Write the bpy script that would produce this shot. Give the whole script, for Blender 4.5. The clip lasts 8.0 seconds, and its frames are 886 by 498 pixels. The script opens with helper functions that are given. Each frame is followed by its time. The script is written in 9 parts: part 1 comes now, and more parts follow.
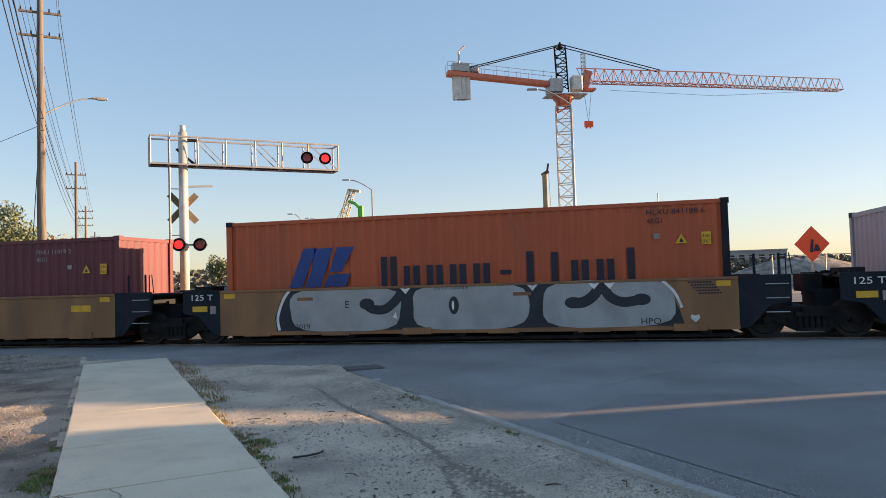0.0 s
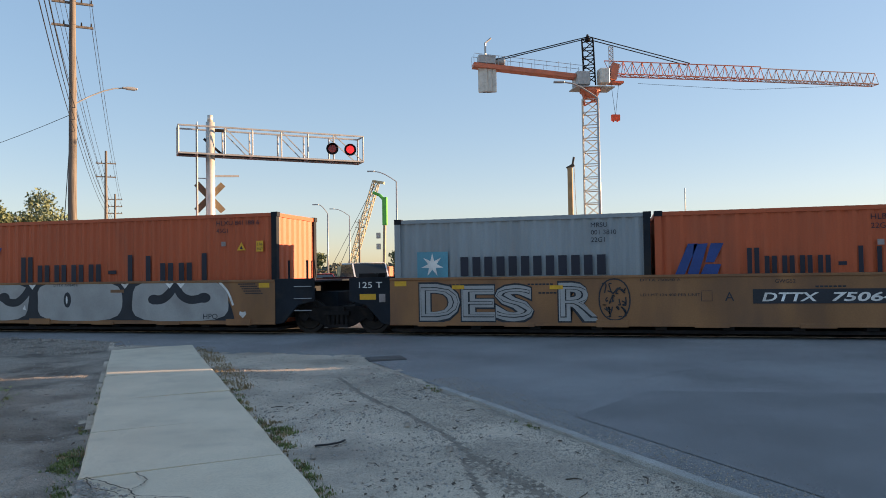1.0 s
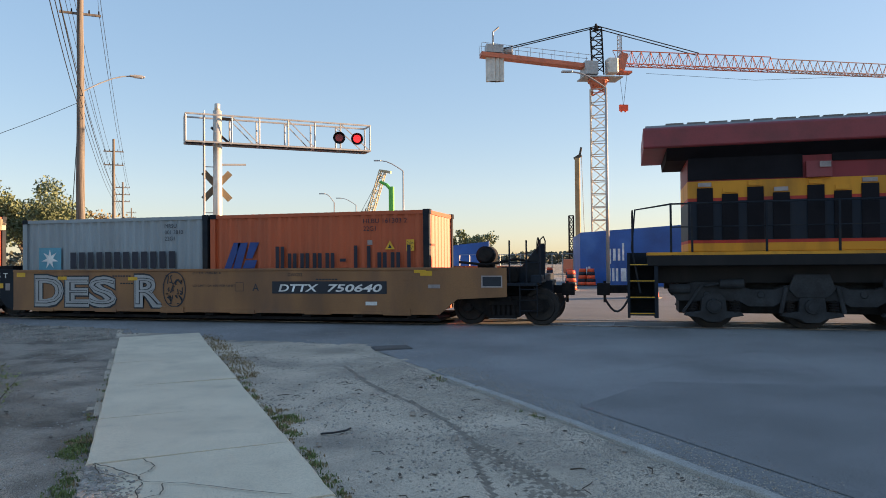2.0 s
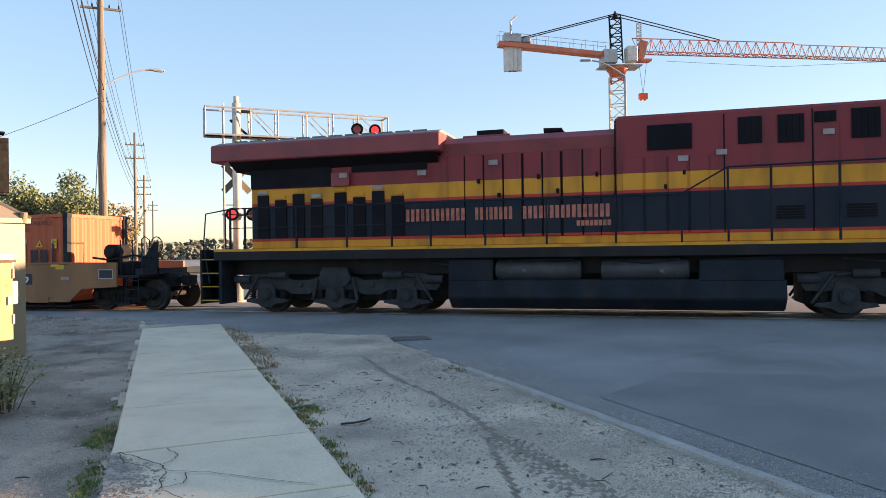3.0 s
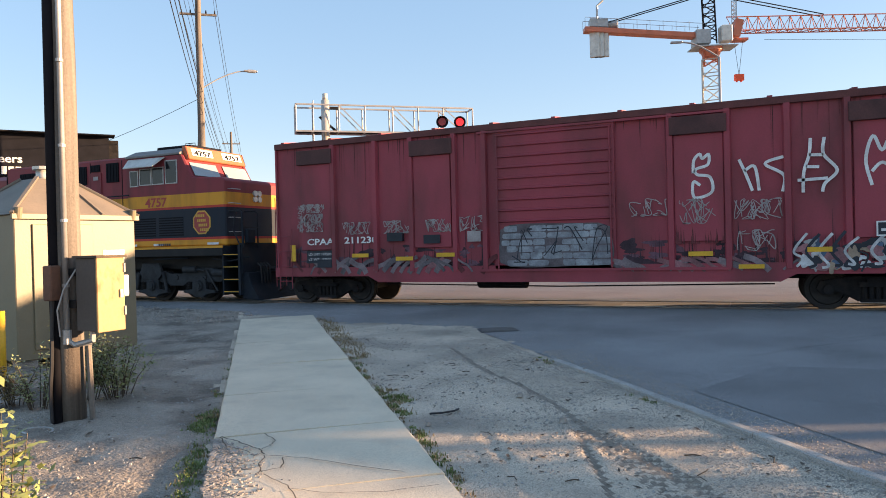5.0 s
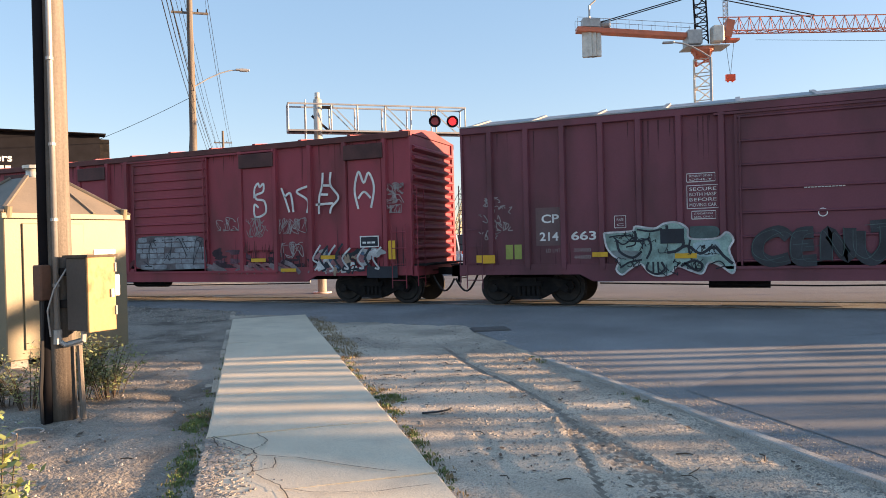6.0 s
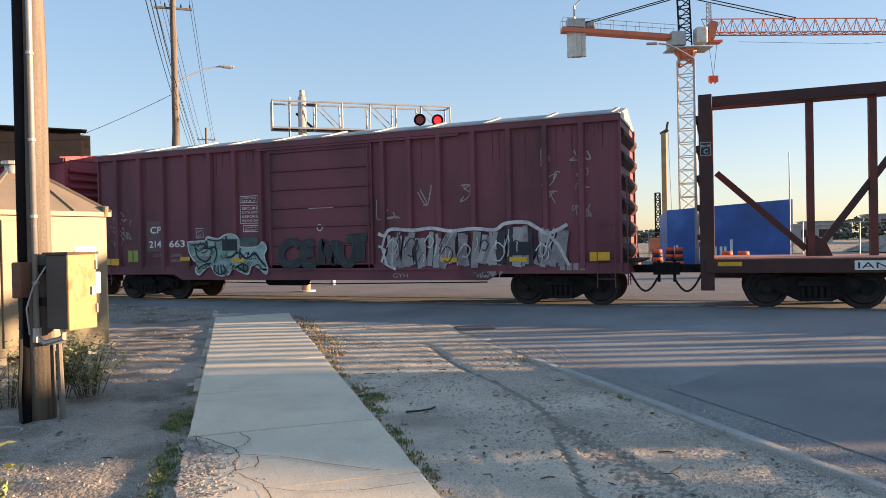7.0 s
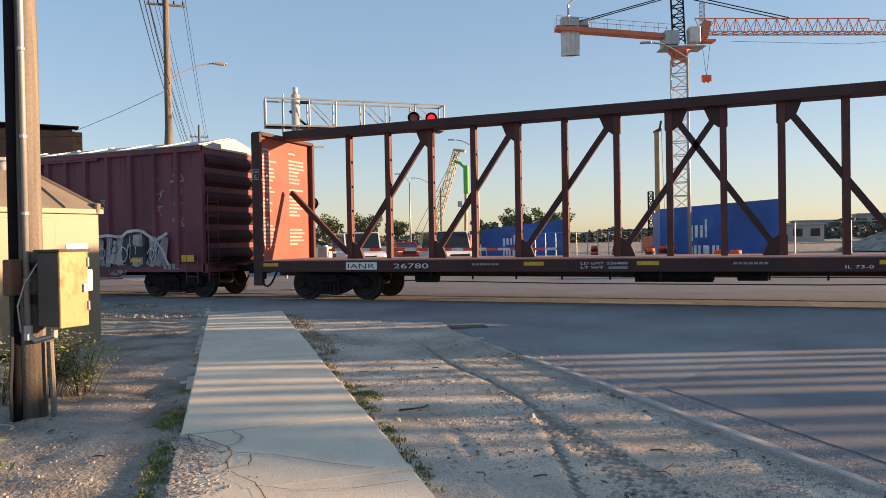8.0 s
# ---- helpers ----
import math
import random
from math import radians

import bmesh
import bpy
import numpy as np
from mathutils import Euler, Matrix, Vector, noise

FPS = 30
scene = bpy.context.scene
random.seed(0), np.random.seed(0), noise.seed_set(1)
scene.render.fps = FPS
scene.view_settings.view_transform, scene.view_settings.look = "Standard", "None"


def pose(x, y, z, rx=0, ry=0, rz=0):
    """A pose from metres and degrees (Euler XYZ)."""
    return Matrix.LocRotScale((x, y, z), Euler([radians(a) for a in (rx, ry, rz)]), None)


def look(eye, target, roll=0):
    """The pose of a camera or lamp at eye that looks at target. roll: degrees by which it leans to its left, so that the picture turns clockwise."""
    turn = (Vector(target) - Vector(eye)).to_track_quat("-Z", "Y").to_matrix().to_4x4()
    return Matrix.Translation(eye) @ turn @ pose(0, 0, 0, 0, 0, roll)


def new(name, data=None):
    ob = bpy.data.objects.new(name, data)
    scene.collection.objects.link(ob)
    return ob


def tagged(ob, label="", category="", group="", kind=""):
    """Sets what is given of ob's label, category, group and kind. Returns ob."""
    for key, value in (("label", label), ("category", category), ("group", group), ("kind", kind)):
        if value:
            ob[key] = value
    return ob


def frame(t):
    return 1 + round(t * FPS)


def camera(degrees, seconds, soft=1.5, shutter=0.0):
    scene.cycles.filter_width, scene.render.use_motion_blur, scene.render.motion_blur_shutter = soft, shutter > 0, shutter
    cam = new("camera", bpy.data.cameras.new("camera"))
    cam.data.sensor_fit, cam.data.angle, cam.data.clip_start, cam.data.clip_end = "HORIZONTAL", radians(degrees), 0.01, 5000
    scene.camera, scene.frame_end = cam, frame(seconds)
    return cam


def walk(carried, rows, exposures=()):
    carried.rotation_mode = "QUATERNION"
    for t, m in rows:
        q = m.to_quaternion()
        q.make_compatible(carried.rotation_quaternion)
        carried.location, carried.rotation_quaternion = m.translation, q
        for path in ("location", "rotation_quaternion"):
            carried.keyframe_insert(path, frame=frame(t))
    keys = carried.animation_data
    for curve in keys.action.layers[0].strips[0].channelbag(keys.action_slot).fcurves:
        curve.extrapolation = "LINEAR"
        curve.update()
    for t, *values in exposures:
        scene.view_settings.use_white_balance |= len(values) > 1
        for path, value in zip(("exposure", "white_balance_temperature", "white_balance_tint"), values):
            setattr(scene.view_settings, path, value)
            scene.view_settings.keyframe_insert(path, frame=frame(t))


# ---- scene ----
EXPO = [(0.0, 1.70), (1.5, 1.66), (3.0, 2.1), (4.0, 2.1), (5.5, 1.97), (6.5, 1.95), (7.5, 1.62), (8.0, 1.56)]   # seconds, stops
KELVIN, TINT, SKY, SUN = 6450, 20, 0.15, 4.6
# ---------- camera ----------
cam = camera(64.75, 8.0, soft=0.9)
EYE_Z = 1.69
VIEW = [  # seconds, yaw, pitch, roll
    (0.0, 12.46, 2.26, 1.78), (0.5, 13.59, 2.01, 1.39), (1.0, 14.35, 1.68, 0.88), (1.5, 14.69, 1.28, 0.59),
    (3.0, 16.37, 0.12, 0.80), (3.5, 18.62, -0.13, 1.11), (4.0, 21.34, -0.29, 1.28), (5.5, 23.51, -0.46, 1.46),
    (6.0, 22.82, -0.51, 1.44), (6.5, 22.15, -0.55, 1.37), (7.0, 21.55, -0.64, 1.18), (7.5, 21.25, -0.74, 1.10),
    (8.0, 21.02, -0.80, 1.04)]
walk(cam, [(t, pose(0, 0, EYE_Z, 90 + p, r, y)) for t, y, p, r in VIEW],
     exposures=[(t, e, KELVIN, TINT) for t, e in EXPO])

# ---------- light ----------
SUN_AZ, SUN_EL = 22.5, 8.1          # degrees from the +x axis towards +y, and above the horizon
world = bpy.data.worlds.new("sky")
scene.world = world
world.use_nodes = True
wn = world.node_tree.nodes
sky = wn.new("ShaderNodeTexSky")
sky.sky_type = "NISHITA"
sky.sun_disc = False
sky.sun_elevation = radians(SUN_EL)
sky.sun_rotation = radians(90 - SUN_AZ)
sky.air_density, sky.dust_density, sky.ozone_density = 0.95, 0.42, 2.2
wn["Background"].inputs["Strength"].default_value = SKY
sky_gamma = wn.new("ShaderNodeGamma")            # gamma evens the sky out between zenith and horizon, giving the ground more light
sky_gamma.inputs["Gamma"].default_value = 0.42
tone = wn.new("ShaderNodeHueSaturation")
tone.inputs["Saturation"].default_value = 1.55
world.node_tree.links.new(sky.outputs[0], sky_gamma.inputs["Color"])
world.node_tree.links.new(sky_gamma.outputs[0], tone.inputs["Color"])
world.node_tree.links.new(tone.outputs[0], wn["Background"].inputs["Color"])
sun_data = bpy.data.lights.new("sun", "SUN")
sun_data.energy, sun_data.angle, sun_data.color = SUN, radians(0.53), (1.0, 0.67, 0.36)
sun = new("sun", sun_data)
sd = Vector((math.cos(radians(SUN_AZ)) * math.cos(radians(SUN_EL)), math.sin(radians(SUN_AZ)) * math.cos(radians(SUN_EL)), math.sin(radians(SUN_EL))))
sun.matrix_world = look(sd * 60, (0, 0, 0))

# ---------- materials ----------
def mat(name, base, rough=0.6, metal=0.0, vary=0.18, scale=1.2, fine=30.0, bump=0.15, dirt=None, amount=0.0,
        stretch=(1, 1, 1), dirt_scale=1.0, edge=0.5, emit=0.0, spec=0.5, dist=0.01, speck=0.0):
    """Painted or raw surface: two scales of noise in the colour, a layer of dirt in streaks, fine relief."""
    m = bpy.data.materials.new(name)
    m.use_nodes = True
    n, l = m.node_tree.nodes, m.node_tree.links
    b = n["Principled BSDF"]
    b.inputs["Roughness"].default_value = rough
    b.inputs["Metallic"].default_value = metal
    b.inputs["Specular IOR Level"].default_value = spec
    tc = n.new("ShaderNodeTexCoord")
    def noise_node(s, detail=4.0, st=(1, 1, 1)):
        mp = n.new("ShaderNodeMapping")
        mp.inputs["Scale"].default_value = st
        l.new(tc.outputs["Object"], mp.inputs["Vector"])
        t = n.new("ShaderNodeTexNoise")
        t.inputs["Scale"].default_value = s
        t.inputs["Detail"].default_value = detail
        l.new(mp.outputs[0], t.inputs["Vector"])
        return t.outputs["Fac"]
    def blend(kind, fac, a, c):
        x = n.new("ShaderNodeMix")
        x.data_type, x.blend_type = "RGBA", kind
        for sock, v in ((x.inputs[0], fac), (x.inputs[6], a), (x.inputs[7], c)):
            if isinstance(v, (int, float)):
                sock.default_value = v
            elif isinstance(v, tuple):
                sock.default_value = (*v[:3], 1)
            else:
                l.new(v, sock)
        return x.outputs[2]
    def ramp(v, lo, hi):
        r = n.new("ShaderNodeMapRange")
        r.inputs["From Min"].default_value, r.inputs["From Max"].default_value = lo, hi
        l.new(v, r.inputs["Value"])
        return r.outputs[0]
    base = tuple(base)
    lo = tuple(c * (1 - vary) for c in base)
    hi = tuple(min(1, c * (1 + vary)) for c in base)
    col = blend("MIX", ramp(noise_node(scale, 5.0, stretch), 0.3, 0.7), lo, hi)
    f2 = noise_node(fine, 3.0)
    col = blend("MIX", ramp(f2, 0.35, 0.75), col, blend("MULTIPLY", 1.0, col, (1 - vary * 0.8,) * 3))
    if dirt:
        mask = ramp(noise_node(dirt_scale, 8.0, stretch), edge, edge + 0.2)
        mm = n.new("ShaderNodeMath")
        mm.operation = "MULTIPLY"
        mm.inputs[1].default_value = amount
        l.new(mask, mm.inputs[0])
        col = blend("MIX", mm.outputs[0], col, dirt)
    if speck:   # grains of two sizes
        for sc, lo_, hi_ in ((95.0, 0.5, 0.62), (260.0, 0.5, 0.6)):
            col = blend("MIX", ramp(noise_node(sc, 2.0), lo_, hi_), col, blend("MULTIPLY", 1.0, col, (1 - speck,) * 3))
            col = blend("MIX", ramp(noise_node(sc * 1.3, 2.0), hi_ - 0.02, hi_ + 0.1), col, blend("ADD", speck * 0.5, col, (0.25, 0.24, 0.22)))
    l.new(col, b.inputs["Base Color"])
    if bump:
        bp = n.new("ShaderNodeBump")
        bp.inputs["Strength"].default_value, bp.inputs["Distance"].default_value = bump, dist
        l.new(f2, bp.inputs["Height"])
        l.new(bp.outputs[0], b.inputs["Normal"])
    if emit:
        b.inputs["Emission Color"].default_value = (*base, 1)
        b.inputs["Emission Strength"].default_value = emit
    return m

def banded(name, bands, rough=0.55, dirt=(0.034, 0.030, 0.030), amount=0.5):
    """Paint in level bands: (upper limit in metres, colour), from the lowest band up."""
    m = mat(name, (0.5, 0.5, 0.5), rough, vary=0.14, scale=0.9, fine=14, bump=0.05, spec=0.25)
    n, l = m.node_tree.nodes, m.node_tree.links
    b = n["Principled BSDF"]
    tc = n.new("ShaderNodeTexCoord")
    xyz = n.new("ShaderNodeSeparateXYZ")
    l.new(tc.outputs["Object"], xyz.inputs[0])
    top = bands[-1][0]
    dv = n.new("ShaderNodeMath")
    dv.operation, dv.inputs[1].default_value = "DIVIDE", top
    l.new(xyz.outputs[2], dv.inputs[0])
    rp = n.new("ShaderNodeValToRGB")
    rp.color_ramp.interpolation = "CONSTANT"
    e = rp.color_ramp.elements
    while len(e) < len(bands):
        e.new(0.5)
    at = 0.0
    for k, (z, c) in enumerate(bands):
        e[k].position, e[k].color = at, (*c, 1)
        at = z / top
    l.new(dv.outputs[0], rp.inputs[0])
    mp = n.new("ShaderNodeMapping")
    mp.inputs["Scale"].default_value = (1.4, 1.4, 0.35)
    l.new(tc.outputs["Object"], mp.inputs[0])
    t = n.new("ShaderNodeTexNoise")
    t.inputs["Scale"].default_value, t.inputs["Detail"].default_value = 1.6, 8
    l.new(mp.outputs[0], t.inputs["Vector"])
    r = n.new("ShaderNodeMapRange")
    r.inputs["From Min"].default_value, r.inputs["From Max"].default_value, r.inputs["To Max"].default_value = 0.45, 0.75, amount
    l.new(t.outputs["Fac"], r.inputs["Value"])
    x = n.new("ShaderNodeMix")
    x.data_type = "RGBA"
    x.inputs[7].default_value = (*dirt, 1)
    l.new(r.outputs[0], x.inputs[0])
    l.new(rp.outputs[0], x.inputs[6])
    l.new(x.outputs[2], b.inputs["Base Color"])
    return m

DIRT = (0.10, 0.085, 0.07)
RUST = (0.12, 0.05, 0.025)
M_ground = mat("dirt ground", (0.72, 0.61, 0.475), 0.95, vary=0.28, scale=0.55, fine=38, bump=0.8, dirt=(0.27, 0.235, 0.195), amount=0.75, dirt_scale=0.6, edge=0.48, dist=0.02, speck=0.45)
M_soil = mat("dark dirt", (0.46, 0.40, 0.325), 0.95, vary=0.3, scale=0.8, fine=30, bump=0.9, dirt=(0.14, 0.115, 0.09), amount=0.85, dirt_scale=1.1, edge=0.46, dist=0.03, speck=0.5)
# darker dirt that paints shade into the ruts, whose relief shows weakly
M_rutshade = mat("dirt darkened as rut shade", (0.34, 0.28, 0.215), 0.95, vary=0.3, scale=3, fine=38, bump=0.7, speck=0.4)
M_ballast = mat("grey stone", (0.36, 0.325, 0.285), 0.95, vary=0.35, scale=9, fine=60, bump=0.6)
M_asphalt = mat("asphalt", (0.36, 0.36, 0.357), 0.9, spec=0.3, speck=0.5, vary=0.24, scale=0.35, fine=70, bump=0.5, dirt=(0.17, 0.17, 0.17), amount=0.6, dirt_scale=0.25, edge=0.5)
# darkened asphalt copy: far-side shade is put into its colour
M_farroad = mat("dimmed distant asphalt", (0.205, 0.205, 0.208), 0.9, spec=0.3, speck=0.3, vary=0.15, scale=0.5, fine=140, bump=0.35)
M_patch = mat("newer asphalt", (0.28, 0.28, 0.28), 0.9, spec=0.3, speck=0.5, vary=0.2, scale=0.5, fine=70, bump=0.35)
M_concrete = mat("sidewalk concrete", (0.77, 0.665, 0.50), 0.9, vary=0.10, scale=0.9, fine=70, bump=0.25, dirt=(0.50, 0.43, 0.335), amount=0.4, dirt_scale=2.4, edge=0.52, speck=0.18)
M_kerb = mat("kerb concrete", (0.46, 0.44, 0.41), 0.9, speck=0.3, vary=0.15, scale=2.5, fine=60, bump=0.4, dirt=(0.2, 0.18, 0.16), amount=0.6, dirt_scale=2, edge=0.5)
M_kerbtop = mat("pale kerb concrete", (0.48, 0.465, 0.43), 0.9, speck=0.4, vary=0.15, scale=2.5, fine=60, bump=0.4, dirt=(0.3, 0.27, 0.23), amount=0.6, dirt_scale=3, edge=0.5)
M_seam = mat("tar seam", (0.10, 0.10, 0.105), 0.9, vary=0.2, bump=0)
M_panel = mat("worn crossing panel", (0.17, 0.165, 0.16), 0.9, vary=0.25, scale=2, stretch=(0.3, 3, 3), bump=0.4, dirt=(0.09, 0.085, 0.08), amount=0.7, dirt_scale=2, edge=0.48)
M_rail = mat("worn rail steel", (0.32, 0.28, 0.25), 0.35, 0.9, vary=0.2, scale=4, dirt=RUST, amount=0.7, dirt_scale=5, edge=0.48)
M_tie = mat("crossing timber", (0.11, 0.08, 0.058), 0.9, vary=0.3, scale=3, stretch=(0.3, 3, 3), bump=0.4)
M_black = mat("black car paint", (0.014, 0.020, 0.029), 0.7, spec=0.2, vary=0.3, scale=1.5, dirt=(0.038, 0.034, 0.03), amount=0.6, dirt_scale=2, edge=0.5)
M_truck = mat("grimy cast steel", (0.020, 0.019, 0.020), 0.9, 0.0, spec=0.15, vary=0.35, scale=3, dirt=(0.045, 0.036, 0.03), amount=0.6, dirt_scale=4, edge=0.5)
M_wheel = mat("wheel steel", (0.030, 0.027, 0.026), 0.7, 0.2, vary=0.3, scale=5, dirt=(0.055, 0.038, 0.03), amount=0.6, dirt_scale=6)
M_well = mat("faded yellow well paint", (0.30, 0.145, 0.06), 0.7, vary=0.2, scale=0.8, stretch=(1, 1, 0.35), dirt=(0.15, 0.08, 0.05), amount=0.75, dirt_scale=1.1, edge=0.48)
M_orange = mat("orange container paint", (0.49, 0.094, 0.029), 0.55, vary=0.1, scale=0.7, stretch=(1, 1, 0.3), dirt=(0.22, 0.075, 0.04), amount=0.5, dirt_scale=0.9, edge=0.55)
M_grey = mat("grey container paint", (0.275, 0.32, 0.35), 0.55, vary=0.09, scale=0.7, stretch=(1, 1, 0.3), dirt=(0.2, 0.21, 0.21), amount=0.5, dirt_scale=1.0, edge=0.52)
M_maroon = mat("maroon container paint", (0.14, 0.024, 0.034), 0.55, vary=0.12, scale=0.7, stretch=(1, 1, 0.3), dirt=(0.07, 0.02, 0.02), amount=0.5, dirt_scale=1.0)
M_boxred = mat("weathered red boxcar paint", (0.33, 0.050, 0.070), 0.65, vary=0.14, scale=0.6, stretch=(1, 1, 0.4), dirt=(0.085, 0.03, 0.028), amount=0.65, dirt_scale=0.7, edge=0.47)
M_boxbrown = mat("brown boxcar paint", (0.185, 0.052, 0.072), 0.65, vary=0.12, scale=0.6, stretch=(1, 1, 0.4), dirt=(0.05, 0.024, 0.024), amount=0.6, dirt_scale=0.7, edge=0.47)
M_roofgrey = mat("galvanised roof", (0.36, 0.365, 0.37), 0.45, 0.5, vary=0.2, scale=1.2, dirt=(0.2, 0.17, 0.15), amount=0.6, dirt_scale=1.2)
M_beam = mat("brown lumber car paint", (0.062, 0.022, 0.020), 0.7, vary=0.25, scale=1.2, dirt=(0.04, 0.022, 0.018), amount=0.6, dirt_scale=1.5)
M_post = mat("red-brown post paint", (0.12, 0.034, 0.027), 0.7, vary=0.25, scale=1.2, dirt=(0.05, 0.024, 0.02), amount=0.6, dirt_scale=2)
M_bulk = mat("red bulkhead paint", (0.36, 0.075, 0.05), 0.7, vary=0.18, scale=1.2, dirt=(0.14, 0.05, 0.04), amount=0.5, dirt_scale=1.5)
M_deck = mat("worn deck", (0.30, 0.17, 0.14), 0.85, vary=0.25, scale=1.5)
M_white = mat("white marking paint", (0.78, 0.78, 0.76), 0.7, vary=0.15, scale=3, dirt=(0.35, 0.3, 0.28), amount=0.45, dirt_scale=4, edge=0.5)
M_dimwhite = mat("worn white paint", (0.34, 0.30, 0.29), 0.7, vary=0.25, scale=3)
M_navy = mat("navy logo paint", (0.010, 0.014, 0.032), 0.6, vary=0.2, scale=2)
M_blue = mat("blue logo paint", (0.018, 0.06, 0.24), 0.6, vary=0.2, scale=2)
M_yellow = mat("yellow reflective strip", (0.72, 0.40, 0.02), 0.5, vary=0.15, scale=4)
M_silver = mat("silver spray paint", (0.36, 0.37, 0.375), 0.5, 0.15, vary=0.13, scale=1.5, dirt=(0.24, 0.24, 0.24), amount=0.6, dirt_scale=1.4)
M_spray = mat("dark spray paint", (0.016, 0.022, 0.034), 0.6, vary=0.3, scale=2)
M_teal = mat("pale teal spray paint", (0.27, 0.41, 0.37), 0.6, vary=0.35, scale=3, dirt=(0.10, 0.15, 0.14), amount=0.8, dirt_scale=3.5, edge=0.47)
M_galv = mat("galvanised steel", (0.42, 0.415, 0.405), 0.5, 0.5, vary=0.15, scale=3)
M_alu = mat("pale aluminium paint", (0.62, 0.59, 0.53), 0.45, 0.3, vary=0.12, scale=2, dirt=(0.3, 0.25, 0.2), amount=0.4, dirt_scale=3)
M_wood = mat("weathered pole wood", (0.185, 0.16, 0.135), 0.9, vary=0.3, scale=5, stretch=(3, 3, 0.12), fine=45, bump=0.5, dirt=(0.05, 0.038, 0.03), amount=0.8, dirt_scale=4)
M_craneor = mat("orange crane paint", (0.60, 0.17, 0.085), 0.5, vary=0.15, scale=1)
M_cranewh = mat("pale crane paint", (0.58, 0.52, 0.44), 0.5, vary=0.12, scale=1)
M_cranetip = mat("bleached crane paint", (0.56, 0.30, 0.20), 0.5, vary=0.15, scale=1)
M_cable = mat("black cable", (0.02, 0.02, 0.022), 0.6, vary=0.1, bump=0)
M_lens = mat("lit red lens", (1.0, 0.03, 0.03), 0.3, vary=0.02, bump=0, emit=0.38)
M_lensdim = mat("dark red lens", (0.38, 0.04, 0.04), 0.2, vary=0.1, bump=0)
M_signor = mat("orange warning sign", (0.85, 0.10, 0.03), 0.6, vary=0.05, scale=4)
M_hoard = mat("blue hoarding print", (0.018, 0.10, 0.36), 0.5, vary=0.3, scale=0.5, dirt=(0.10, 0.24, 0.55), amount=0.6, dirt_scale=0.35, edge=0.52)
M_leaf = mat("green leaves", (0.15, 0.185, 0.085), 0.6, vary=0.5, scale=3, fine=9, bump=0)
M_leaf2 = mat("autumn leaves", (0.24, 0.175, 0.075), 0.6, vary=0.45, scale=3, fine=9, bump=0)
M_woods = mat("hazy dark woods", (0.10, 0.105, 0.075), 0.8, vary=0.4, scale=0.3, fine=2, bump=0)
M_grass = mat("weed blades", (0.16, 0.21, 0.06), 0.7, vary=0.4, scale=6, bump=0)
M_straw = mat("dry grass", (0.30, 0.22, 0.11), 0.8, vary=0.35, scale=6, bump=0)
M_bark = mat("bark", (0.10, 0.075, 0.055), 0.9, vary=0.3, scale=4)
M_cabinet = mat("cream steel cabinet", (0.215, 0.182, 0.115), 0.5, vary=0.08, scale=1.5, dirt=(0.20, 0.155, 0.085), amount=0.45, dirt_scale=1.6)
M_cabroof = mat("weathered cabinet roof", (0.19, 0.16, 0.125), 0.6, vary=0.15, scale=2, dirt=(0.2, 0.16, 0.12), amount=0.5, dirt_scale=2)
M_rustbox = mat("cream box with rust", (0.39, 0.25, 0.10), 0.6, vary=0.15, scale=4, dirt=(0.20, 0.085, 0.025), amount=0.8, dirt_scale=11, edge=0.52, stretch=(1, 1, 0.6))
M_dark = mat("dark board", (0.012, 0.012, 0.016), 0.8, spec=0.15, vary=0.2, scale=2)
M_glass = mat("dark window glass", (0.012, 0.016, 0.02), 0.12, vary=0.05, bump=0, spec=0.45)
# pale base colour stands in for the sky reflected in the glass
M_wshield = mat("windshield glass", (0.28, 0.33, 0.34), 0.08, vary=0.1, bump=0, spec=0.9)
M_farwall = mat("distant building", (0.36, 0.34, 0.33), 0.8, vary=0.15, scale=0.2, bump=0)
MAROON, YEL, RED, NAVY = (0.25, 0.042, 0.05), (0.70, 0.31, 0.03), (0.50, 0.05, 0.035), (0.009, 0.017, 0.030)
M_loco = banded("locomotive livery", [(1.72, (0.010, 0.011, 0.013)), (1.97, YEL), (2.05, RED), (2.92, NAVY), (2.99, RED), (3.36, YEL), (6.0, MAROON)])
M_locored = mat("locomotive maroon paint", MAROON, 0.5, vary=0.14, scale=1.0, dirt=(0.09, 0.03, 0.03), amount=0.5, dirt_scale=1.2)
M_locoroof = mat("faded roof paint", (0.20, 0.19, 0.18), 0.6, vary=0.2, scale=1, dirt=(0.1, 0.06, 0.05), amount=0.5)
M_nose = mat("orange nose paint", (0.50, 0.13, 0.05), 0.5, vary=0.15, scale=2)

